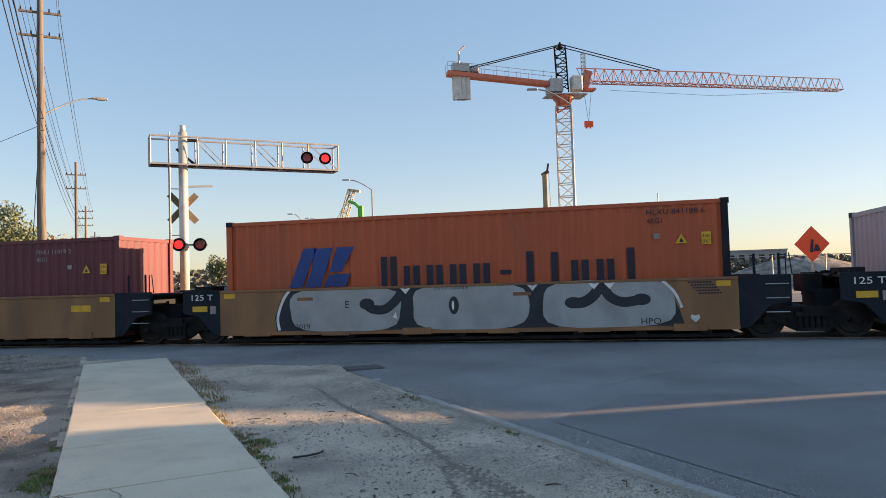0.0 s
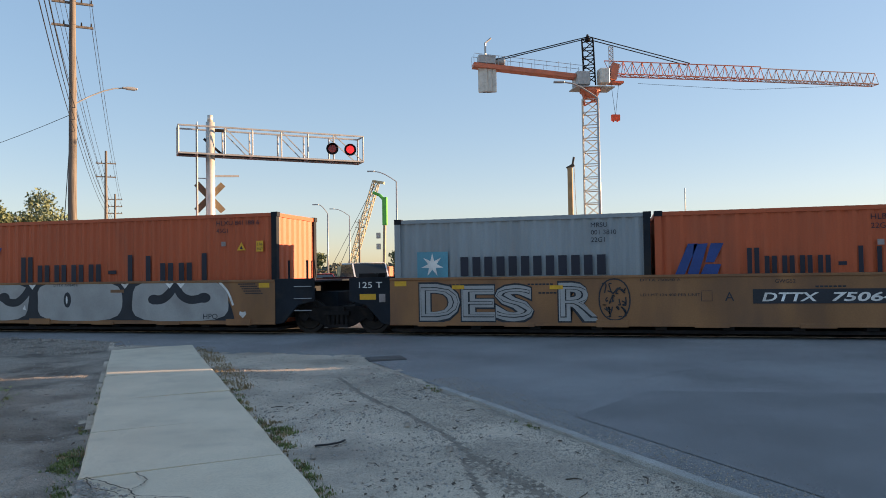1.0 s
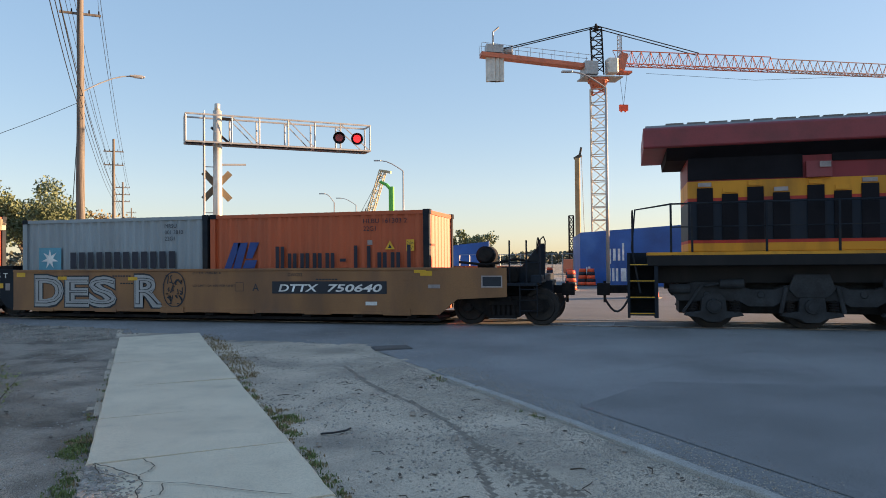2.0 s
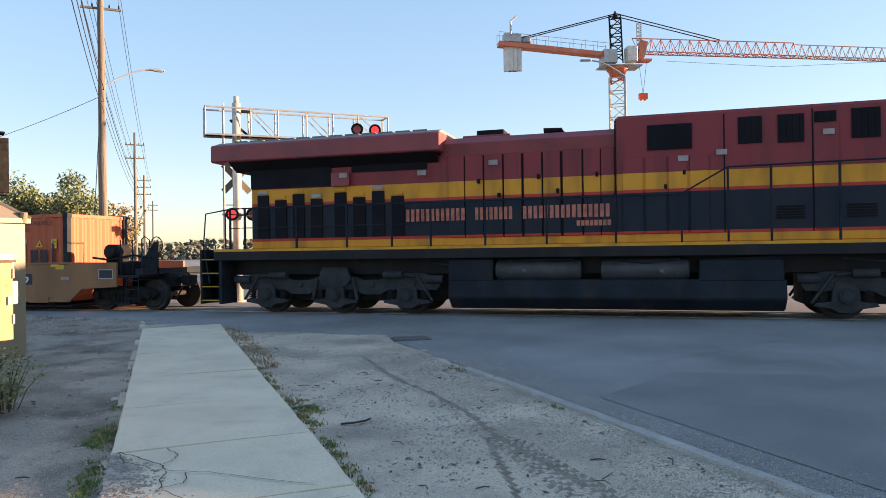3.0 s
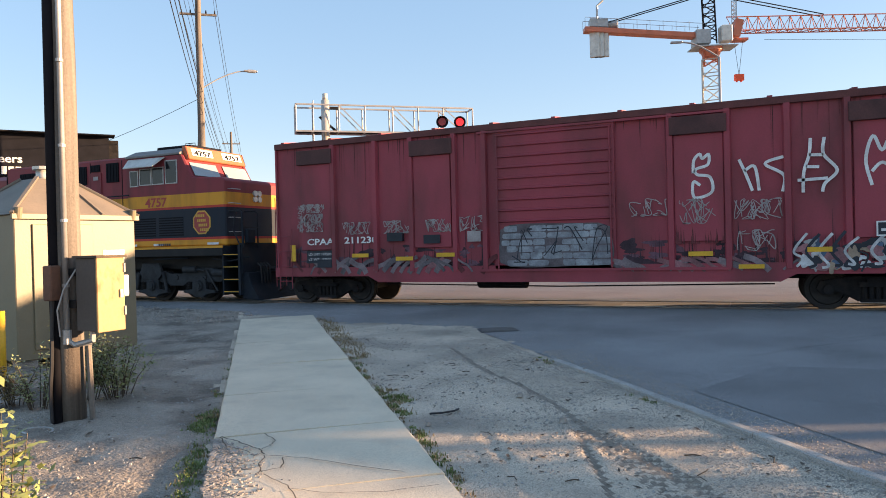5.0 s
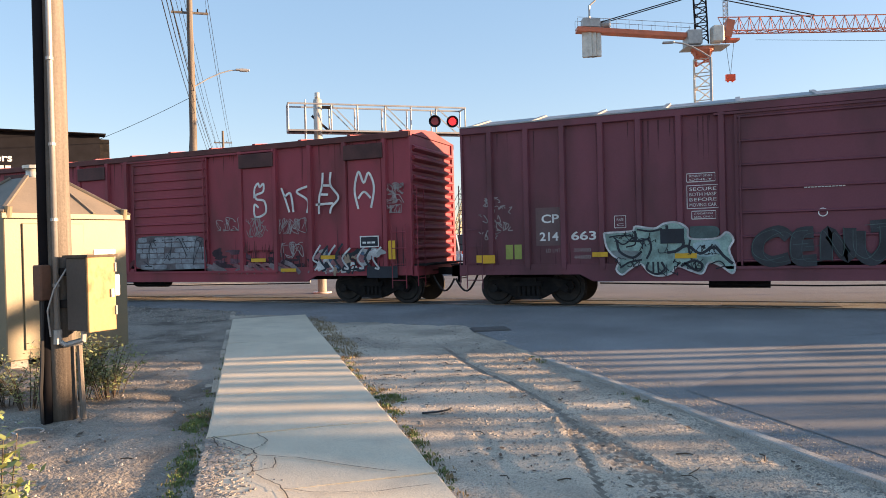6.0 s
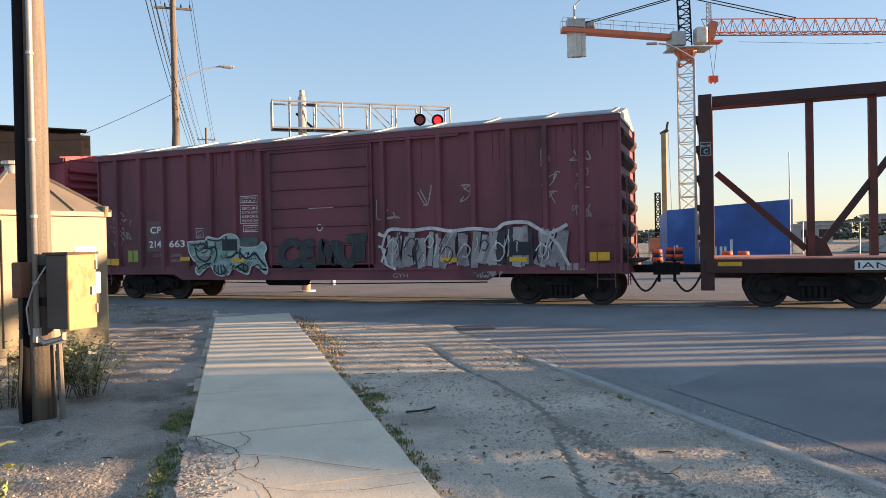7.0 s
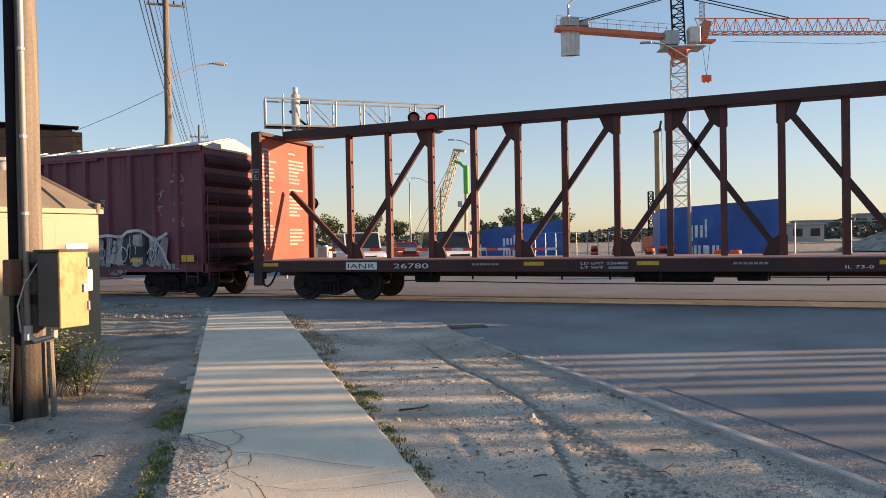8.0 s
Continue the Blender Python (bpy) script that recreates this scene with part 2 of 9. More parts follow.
# ---------- mesh helpers ----------
class Build:
    """Collects simple solids and turns them into one mesh object."""
    def __init__(self):
        self.v, self.f = [], []
    def add(self, vs, fs):
        k = len(self.v)
        self.v += [tuple(p) for p in vs]
        self.f += [tuple(k + i for i in q) for q in fs]
        return self
    def box(self, x0, x1, y0, y1, z0, z1):
        vs = [(x, y, z) for z in (z0, z1) for y in (y0, y1) for x in (x0, x1)]
        return self.add(vs, [(0, 2, 3, 1), (4, 5, 7, 6), (0, 1, 5, 4), (2, 6, 7, 3), (0, 4, 6, 2), (1, 3, 7, 5)])
    def bar(self, a, b, w, h=None):
        """A square bar from a to b."""
        h = h or w
        a, b = Vector(a), Vector(b)
        d = (b - a).normalized()
        up = Vector((0, 0, 1)) if abs(d.z) < 0.95 else Vector((0, 1, 0))
        s = d.cross(up).normalized()
        u = s.cross(d).normalized()
        vs = [p + s * (i * w / 2) + u * (j * h / 2) for p in (a, b) for i, j in ((-1, -1), (1, -1), (1, 1), (-1, 1))]
        return self.add(vs, [(3, 2, 1, 0), (4, 5, 6, 7), (0, 1, 5, 4), (1, 2, 6, 5), (2, 3, 7, 6), (3, 0, 4, 7)])
    def tube(self, a, b, r, r2=None, n=10, caps=True):
        r2 = r if r2 is None else r2
        a, b = Vector(a), Vector(b)
        d = (b - a).normalized()
        up = Vector((0, 0, 1)) if abs(d.z) < 0.95 else Vector((0, 1, 0))
        s = d.cross(up).normalized()
        u = s.cross(d).normalized()
        ring = [(math.cos(2 * math.pi * k / n), math.sin(2 * math.pi * k / n)) for k in range(n)]
        vs = [p + (s * c + u * q) * rr for p, rr in ((a, r), (b, r2)) for c, q in ring]
        fs = [(k, (k + 1) % n, n + (k + 1) % n, n + k) for k in range(n)]
        if caps:
            fs += [tuple(range(n))[::-1], tuple(range(n, 2 * n))]
        return self.add(vs, fs)
    def path(self, pts, r, n=6):
        """One bent tube through the points; r is one radius or a list of them."""
        pts = [Vector(p) for p in pts]
        rs = r if isinstance(r, (list, tuple)) else [r] * len(pts)
        k0, side = len(self.v), None
        for k, p in enumerate(pts):
            d = (pts[min(k + 1, len(pts) - 1)] - pts[max(k - 1, 0)]).normalized()
            if side is None:
                side = d.cross(Vector((0, 0, 1)) if abs(d.z) < 0.95 else Vector((0, 1, 0))).normalized()
            side = (side - d * side.dot(d)).normalized()
            u = d.cross(side)
            for i in range(n):
                a = 2 * math.pi * i / n
                self.v.append(tuple(p + (side * math.cos(a) + u * math.sin(a)) * rs[k]))
        m = len(pts)
        for k in range(m - 1):
            for i in range(n):
                q = k0 + k * n
                self.f.append((q + i, q + (i + 1) % n, q + n + (i + 1) % n, q + n + i))
        self.f += [tuple(range(k0, k0 + n))[::-1], tuple(range(k0 + (m - 1) * n, k0 + m * n))]
        return self
    def prism(self, poly, y0, y1):
        """A polygon of (x, z) drawn out along y."""
        n = len(poly)
        vs = [(x, y, z) for y in (y0, y1) for x, z in poly]
        return self.add(vs, [tuple(range(n)), tuple(range(n, 2 * n))[::-1]] + [(k, n + k, n + (k + 1) % n, (k + 1) % n) for k in range(n)])
    def prism_x(self, poly, x0, x1):
        """A polygon of (y, z) drawn out along x."""
        n = len(poly)
        vs = [(x, y, z) for x in (x0, x1) for y, z in poly]
        return self.add(vs, [tuple(range(n))[::-1], tuple(range(n, 2 * n))] + [(k, (k + 1) % n, n + (k + 1) % n, n + k) for k in range(n)])
    def flat(self, poly, y):
        """A flat patch of (x, z) facing -y."""
        return self.add([(x, y, z) for x, z in poly], [tuple(range(len(poly)))])
    def ribbon(self, pts, w, y):
        """A painted stroke of width w along (x, z) points, facing -y."""
        n = len(pts)
        left, right = [], []
        for k, (x, z) in enumerate(pts):
            a, b = pts[max(0, k - 1)], pts[min(n - 1, k + 1)]
            dx, dz = b[0] - a[0], b[1] - a[1]
            d = math.hypot(dx, dz) or 1
            left.append((x - dz / d * w / 2, y, z + dx / d * w / 2))
            right.append((x + dz / d * w / 2, y, z - dx / d * w / 2))
        return self.add(left + right, [(k, n + k, n + k + 1, k + 1) for k in range(n - 1)])

APART = {"door_track", "piping", "lock_rod", "nose_grab_iron", "windshield", "headlight", "lettering_block", "carrier_word", "railway_word", "railway_word_small", "badge_bar",
         "notice_bar", "stencil_bar", "model_bar", "plate_bar", "spray_tag", "spray_stroke", "spray_piece", "spray_mural", "overspray", "side_post", "carrier_mark"}

def pieces(b):
    """The separate solids or patches of a Build, each as a Build of its own."""
    root = list(range(len(b.v)))
    def top(k):
        while root[k] != k:
            root[k] = root[root[k]]
            k = root[k]
        return k
    for f in b.f:
        for k in f[1:]:
            root[top(k)] = top(f[0])
    sets = {}
    for f in b.f:
        sets.setdefault(top(f[0]), []).append(f)
    out = []
    for faces in sets.values():
        place, one = {}, Build()
        for f in faces:
            for k in f:
                if k not in place:
                    place[k] = len(one.v)
                    one.v.append(b.v[k])
            one.f.append(tuple(place[k] for k in f))
        out.append(one)
    return out

def part(name, b, material, parent=None, label="", bevel=0.0, smooth=False, at=None):
    if parent and name in APART:
        split = pieces(b)
        if 1 < len(split) <= 60:
            return [solid(name, q, material, parent, label, bevel, smooth, at) for q in split][0]
    return solid(name, b, material, parent, label, bevel, smooth, at)

def solid(name, b, material, parent, label, bevel, smooth, at):
    me = bpy.data.meshes.new(name)
    me.from_pydata(b.v, [], b.f)
    me.materials.append(material)
    bm = bmesh.new()
    bm.from_mesh(me)
    bmesh.ops.recalc_face_normals(bm, faces=bm.faces)
    if bevel:
        bmesh.ops.bevel(bm, geom=list(bm.edges), offset=bevel, segments=1, affect="EDGES", clamp_overlap=True)
    if smooth:
        for f in bm.faces:
            f.smooth = len(f.verts) == 4
    bm.to_mesh(me)
    bm.free()
    ob = new(name, me)
    if parent:
        ob.parent = parent
    if at:
        ob.location = at
    if label:
        ob["label"] = label
    return ob

def decal(name, b, material, parent, label=""):
    """Flat paint: faces stay as they are wound."""
    if name in APART:
        split = pieces(b)
        if 1 < len(split) <= 60:
            return [patch(name, q, material, parent, label) for q in split][0]
    return patch(name, b, material, parent, label)

def patch(name, b, material, parent, label):
    me = bpy.data.meshes.new(name)
    me.from_pydata(b.v, [], b.f)
    me.materials.append(material)
    ob = new(name, me)
    ob.parent = parent
    if label:
        ob["label"] = label
    return ob

def thing(name, label, category, at=(0, 0, 0), group="", kind=""):
    ob = new(name)
    ob.location = at
    ob.empty_display_size = 0.3
    return tagged(ob, label, category, group, kind)

def text(name, words, x, z, height, material, parent, y, width=None, shear=0.0, bold=0.0, turn=None):
    """Lettering on a side that faces -y, its lower left corner at x, z."""
    cu = bpy.data.curves.new(name, "FONT")
    cu.body, cu.size, cu.shear, cu.offset = words, height * 1.38, shear, bold
    cu.resolution_u = 3
    tmp = bpy.data.objects.new(name, cu)
    me = bpy.data.meshes.new_from_object(tmp)
    me.name = name
    bpy.data.objects.remove(tmp)
    xs = [p.co.x for p in me.vertices] or [0, 1]
    k = (width / (max(xs) - min(xs))) if width else 1.0
    x0 = min(xs)
    for p in me.vertices:
        px, pz = (p.co.x - x0) * k, p.co.y
        p.co = (x + px, y, z + pz) if turn is None else turn(px, pz)
    me.materials.clear()
    me.materials.append(material)
    ob = new(name, me)
    ob.parent = parent
    return ob

def letters(b, x, z, w, h, n, y, gap=0.22, slope=0.0):
    """A word as n plain upright blocks."""
    step = w / n
    for k in range(n):
        a, c = x + k * step, x + (k + 1 - gap) * step
        b.flat([(a, z), (c, z), (c + slope * h, z + h), (a + slope * h, z + h)], y)
    return b

def smooth01(v):
    v = max(0.0, min(1.0, v))
    return v * v * (3 - 2 * v)

TRACK_Y, RAIL_Z, SPEED = 17.62, 0.10, 11.49
ROAD_D, ROAD_N = Vector((-0.621, 0.784)), Vector((0.784, 0.621))

def gz(x, y):
    """Height of the ground, which rises a little to the track."""
    return 0.085 * smooth01((y - 12.0) / 4.3) * (1 - smooth01((y - 19.5) / 8.0))

def plan(c, u):
    """Road space (across, along) to the plan."""
    p = ROAD_N * c + ROAD_D * u
    return p.x, p.y
# ---------- ground, road, track ----------
def sheet(name, xs, ys, height, material, label, category, where=None):
    b = Build()
    idx = {}
    for j, y in enumerate(ys):
        for i, x in enumerate(xs):
            px, py = where(x, y) if where else (x, y)
            idx[i, j] = len(b.v)
            b.v.append((px, py, height(px, py, x, y)))
    for j in range(len(ys) - 1):
        for i in range(len(xs) - 1):
            b.f.append((idx[i, j], idx[i + 1, j], idx[i + 1, j + 1], idx[i, j + 1]))
    ob = part(name, b, material, smooth=True)
    return tagged(ob, label, category, kind="structure")

def spread(a, b, step):
    n = max(1, round((b - a) / step))
    return [a + (b - a) * k / n for k in range(n + 1)]

def rough(x, y, c, u):
    base = gz(x, y) - 0.012
    if c > 4.2:
        return base - 0.10
    if -7 <= c and 2 <= u <= 17.2:
        base += 0.020 * noise.noise((x * 0.7, y * 0.7, 1.0)) + 0.011 * noise.noise((x * 3.1, y * 3.1, 4.0)) + 0.005 * noise.noise((x * 11, y * 11, 2.0))
        if 1.3 < c < 4.05:
            fade = smooth01((c - 1.35) / 0.3) * smooth01((4.0 - c) / 0.25)
            for track, lean, wide, deep in ((1.86, 0.316, 0.05, 0.0), (2.80, 0.02, 0.10, 0.006), (2.50, 0.10, 0.09, 0.006), (1.62, 0.10, 0.07, 0.0)):
                off = abs(c - (track + lean * (u - 3.0)))
                if off < wide and u < 7.0:
                    depth = min(1.0, 2 * (1 - off / wide)) * smooth01((7.0 - u) / 1.8)
                    tread = deep * (1 if ((u * 8.5 + off * 9) % 1.0) < 0.5 else -0.6)
                    base += (-0.010 + tread) * depth * fade
                elif off < wide + 0.08 and u < 7.0:
                    base += 0.005 * smooth01((7.0 - u) / 1.8) * fade
            # a washed groove that runs along the shoulder
            g = c - (2.98 + 0.05 * math.sin(u * 1.9) - 0.10 * max(0, 6.5 - u))
            base -= 0.024 * math.exp(-(g / 0.07) ** 2) * smooth01((u - 5) / 1.5) * smooth01((12.0 - u) / 2) * fade
            base += 0.006 * math.exp(-((g - 0.2) / 0.14) ** 2) * smooth01((u - 5) / 1.5) * smooth01((12.0 - u) / 2) * fade
        if c < -0.35:
            base += 0.05 * smooth01((-1.6 - c) / 2.5) + 0.05 * noise.noise((x * 1.4, y * 1.4, 9.0)) + 0.02 * noise.noise((x * 5, y * 5, 3.0)) * smooth01((-0.5 - c) / 0.6)
    return base

def worn(c, u):
    """Where the dirt is coloured dark for the shade in tyre treads, a thin rut, the groove along the shoulder."""
    if 4.3 < u < 11 and abs(c - (2.98 + 0.05 * math.sin(u * 1.9) - 0.10 * max(0, 6.5 - u))) < 0.035:
        return True
    if not 3.4 < u < 5.8:
        return False
    if abs(c - 1.86 - 0.316 * (u - 3.0)) < 0.03:
        return True
    return any(abs(c - k - lean * (u - 3.0)) < wide and ((u * 8.5 + abs(c - k - lean * (u - 3.0)) * 9) % 1.0) >= 0.5 for k, lean, wide in ((2.80, 0.02, 0.10), (2.50, 0.10, 0.09)))

def make_ground():
    """One sheet: fine cells with ruts where the camera stands near, coarse ones to the horizon."""
    cs = [-2500, -800, -300, -120, -60, -30, -16, -10] + spread(-7.0, -0.4, 0.08) + spread(-0.36, 1.2, 0.3) + spread(1.25, 4.02, 0.04) + [4.19, 4.3, 6, 9, 14, 20, 30, 60, 120, 300, 800, 2500]
    us = [-2500, -800, -300, -100, -40, -15, -6, -2, 0.5] + spread(2.0, 9.5, 0.04) + spread(9.56, 17.0, 0.08) + [18, 20, 23, 26, 30, 40, 60, 100, 200, 400, 900, 2500]
    g = sheet("ground", cs, us, rough, M_ground, "grey-brown sandy dirt and gravel with tyre tracks", "ground", plan)
    g.data.materials.append(M_soil)      # darker soil on the far side of the sidewalk
    g.data.materials.append(M_rutshade)
    for f in g.data.polygons:
        c = f.center.x * ROAD_N.x + f.center.y * ROAD_N.y
        u = f.center.x * ROAD_D.x + f.center.y * ROAD_D.y
        f.material_index = 2 if worn(c, u) else 1 if c < -0.45 + 0.15 * noise.noise((f.center.x * 1.2, f.center.y * 1.2, 0.0)) or f.center.y > 20 else 0
    return g

make_ground()

def make_road():
    road = sheet("road", [4.07, 5, 6, 8, 10, 13, 16, 20, 26, 34], spread(-30, 60, 0.8) + [80, 120, 200, 400], lambda x, y, c, u: gz(x, y) - 0.005,
                 M_asphalt, "worn blue-grey asphalt road crossing the railway", "road", plan)
    def edge(x):
        if x < -11.8:
            return 14.55 + 0.5 * smooth01((-11.8 - x) / 3) + 1.6 * smooth01((-15.5 - x) / 5)
        return 14.0 - 0.95 * smooth01((x + 11.8) / 4.0) + 0.12 * math.sin(x * 1.7)
    b = Build()
    xs = spread(-22, 6, 0.4)
    for x in xs:
        e = edge(x)
        for k in range(9):
            y = e + (16.72 - e) * k / 8
            b.v.append((x, y, gz(x, y) + (0.004 if k else -0.02)))
    for i in range(len(xs) - 1):
        for k in range(8):
            a = i * 9 + k
            b.f.append((a, a + 9, a + 10, a + 1))
    tagged(part("road_apron", b, M_asphalt, smooth=True), "asphalt apron along the railway track", "road", kind="structure")
    # the far side of the crossing
    b = Build()
    ys = [18.55, 19.5, 21, 23, 26, 30, 36, 44]
    for y in ys:
        for x in (-34 - (y - 18) * 0.7, -14 - (y - 18) * 0.6, 10, 40):
            b.v.append((x, y, gz(x, y) + 0.004))
    for i in range(len(ys) - 1):
        for k in range(3):
            a = i * 4 + k
            b.f.append((a, a + 1, a + 5, a + 4))
    tagged(part("far_road", b, M_farroad, smooth=True), "asphalt road beyond the railway", "road", kind="structure")
    # repaired patch with a straight joint
    b = Build()
    for c, u in ((4.6, 6.7), (4.55, 1.0), (12, -3.0), (12, 4.0), (6.4, 7.6)):
        x, y = plan(c, u)
        b.v.append((x, y, gz(x, y) + 0.0015))
    b.f.append(tuple(range(5)))
    tagged(part("road_patch", b, M_patch), "darker repaired asphalt patch", "road patch", kind="structure")

make_road()

def make_cracks():
    """Tar-dark cracks in the road."""
    rnd = random.Random(5)
    b = Build()
    for c0, u0, dc, du, n in ((5.0, 11.5, 0.5, -0.12, 14), (6.5, 8.4, 0.5, 0.1, 12), (5.2, 6.0, 0.45, -0.35, 12), (9, 9.2, 0.5, -0.05, 14), (7.5, 4.5, 0.3, 0.5, 10)):
        pts = [(c0 + dc * k + rnd.uniform(-.05, .05), u0 + du * k + rnd.uniform(-.05, .05)) for k in range(n)]
        k0 = len(b.v)
        for c, u in pts:
            for s in (-1, 1):
                x, y = plan(c, u + s * rnd.uniform(0.003, 0.008))
                b.v.append((x, y, gz(x, y) + 0.002))
        b.f += [(k0 + 2 * k, k0 + 2 * k + 2, k0 + 2 * k + 3, k0 + 2 * k + 1) for k in range(n - 1)]
    tagged(part("road_cracks", b, M_seam), "thin dark cracks in the asphalt", "cracks", kind="structure")

make_cracks()

def make_sidewalk():
    rnd = random.Random(3)
    walkway = thing("pavement", "cracked pale concrete sidewalk slabs beside dirt", "sidewalk", kind="structure")
    joints = [1.2, 3.0, 4.87, 6.45, 8.25, 10.25, 12.7, 15.0, 16.9]
    for a, e in zip(joints, joints[1:]):
        tilt = rnd.uniform(-0.008, 0.008)
        b = Build()
        n = 6
        g = 0.008
        lift = 0.035 + rnd.uniform(-0.004, 0.006)
        for u in [a + g + (e - a - 2 * g) * k / n for k in range(n + 1)]:
            for c, dz in ((-0.40, -0.012), (-0.385, 0), (0.45, 0.004), (1.255, 0), (1.27, -0.012)):
                x, y = plan(c + rnd.uniform(-0.008, 0.008), u)
                b.v.append((x, y, gz(x, y) + lift + dz + tilt * (c - 0.4)))
        m = 5
        for k in range(n):
            for i in range(m - 1):
                q = k * m + i
                b.f.append((q, q + 1, q + m + 1, q + m))
        low = len(b.v)
        rim = [k * m for k in range(n + 1)] + [n * m + i for i in range(1, m)] + [k * m + m - 1 for k in range(n - 1, -1, -1)] + [i for i in range(m - 2, 0, -1)]
        for q in rim:
            b.v.append((b.v[q][0], b.v[q][1], b.v[q][2] - 0.1))
        for k in range(len(rim)):
            k2 = (k + 1) % len(rim)
            b.f.append((rim[k], rim[k2], low + k2, low + k))
        part("slab", b, M_concrete, walkway)
        b = Build()
        for c in (-0.40, 1.27):
            for u in (e - g, e + g):
                x, y = plan(c, u)
                b.v.append((x, y, gz(x, y) + 0.016))
        b.f.append((0, 1, 3, 2))
        part("joint", b, M_bark, walkway)
    # cracks in the nearest slabs
    b = Build()
    for pts, w in (([(-0.35, 6.42), (-0.22, 6.27), (-0.1, 6.02), (-0.01, 5.9), (0.02, 5.72)], 0.013), ([(0.03, 6.4), (0.11, 6.13), (0.06, 5.98), (-0.01, 5.9)], 0.009),
                   ([(0.02, 5.72), (0.32, 5.56), (0.72, 5.17), (1.05, 4.9)], 0.008), ([(0.16, 5.63), (0.14, 5.35), (-0.01, 5.33), (-0.06, 5.24)], 0.009), ([(0.02, 5.72), (-0.03, 5.45), (0.0, 5.25)], 0.009),
                   ([(-0.35, 6.4), (-0.29, 6.1), (-0.16, 5.95), (-0.06, 5.81)], 0.010), ([(0.0, 5.25), (0.16, 4.95), (0.23, 4.6), (0.2, 4.2)], 0.008), ([(0.16, 4.9), (0.42, 4.7), (0.8, 4.6), (1.25, 4.62)], 0.006)):
        fine = []
        for (c1, u1), (c2, u2) in zip(pts, pts[1:]):
            fine += [(c1 + (c2 - c1) * k / 5 + rnd.uniform(-.012, .012), u1 + (u2 - u1) * k / 5 + rnd.uniform(-.012, .012)) for k in range(5)]
        k0 = len(b.v)
        for k, (c, u) in enumerate(fine):
            c2, u2 = fine[min(k + 1, len(fine) - 1)]
            c1, u1 = fine[max(k - 1, 0)]
            d = math.hypot(c2 - c1, u2 - u1) or 1
            for s in (-1, 1):
                x, y = plan(c - s * (u2 - u1) / d * w / 2, u + s * (c2 - c1) / d * w / 2)
                b.v.append((x, y, gz(x, y) + 0.047))
        b.f += [(k0 + 2 * k, k0 + 2 * k + 2, k0 + 2 * k + 3, k0 + 2 * k + 1) for k in range(len(fine) - 1)]
    part("crack", b, M_bark, walkway, "dark cracks across the slab")

make_sidewalk()

def make_kerb():
    kerb = thing("kerb", "low worn concrete kerb between gravel and road", "kerb", kind="structure")
    rnd = random.Random(8)
    u = -2.0
    while u < 9.1:
        e = min(u + rnd.uniform(1.1, 1.7), 9.3)
        b = Build()
        k = 5
        for i in range(k + 1):
            uu = u + 0.006 + (e - u - 0.012) * i / k
            h = 0.030 * smooth01((10.2 - uu) / 3.0) + rnd.uniform(-0.004, 0.004)
            for c, z in ((3.99, -0.05), (3.995, h * 0.7), (4.01, h), (4.085, h), (4.105, h * 0.75), (4.115, -0.05)):
                x, y = plan(c + rnd.uniform(-0.006, 0.006), uu)
                b.v.append((x, y, gz(x, y) + z))
        for i in range(k):
            for j in range(5):
                q = i * 6 + j
                b.f.append((q, q + 1, q + 7, q + 6))
        b.f += [tuple(range(6)), tuple(range(k * 6, k * 6 + 6))]
        part("kerb_stone", b, M_kerbtop, kerb)
        u = e

make_kerb()

def make_track():
    track = thing("railway_track", "steel rails with timber crossing panels set in asphalt", "railway track", kind="structure")
    for s in (-1, 1):
        y = TRACK_Y + s * 0.7525
        b = Build()
        prof = [(y - 0.07, -0.08), (y + 0.07, -0.08), (y + 0.07, -0.06), (y + 0.012, -0.04), (y + 0.012, 0.05), (y + 0.036, 0.06), (y + 0.036, 0.094), (y + 0.028, 0.10),
                (y - 0.028, 0.10), (y - 0.036, 0.094), (y - 0.036, 0.06), (y - 0.012, 0.05), (y - 0.012, -0.04), (y - 0.07, -0.06)]
        b.prism_x(prof, -420, 420)
        part("rail", b, M_rail, track)
    rnd = random.Random(2)
    for k in range(12):
        for y0, y1 in ((TRACK_Y - 1.25, TRACK_Y - 0.83), (TRACK_Y - 0.64, TRACK_Y - 0.03), (TRACK_Y + 0.03, TRACK_Y + 0.64), (TRACK_Y + 0.83, TRACK_Y + 1.25)):
            x0 = -15 + k * 2.44
            part("crossing_panel", Build().box(x0 + 0.01, x0 + 2.43, y0, y1, -0.05, 0.082 + rnd.uniform(-0.006, 0.006)), M_panel, track)
    # timber ties and ballast away from the crossing
    b = Build()
    for k in range(60):
        x = -15.6 - k * 0.55
        b.box(x - 0.11, x + 0.11, TRACK_Y - 1.3, TRACK_Y + 1.3, -0.1, 0.04 + rnd.uniform(-0.01, 0.01))
    tagged(part("tie", b, M_tie, track, "weathered timber ties"), kind="stuff")

make_track()

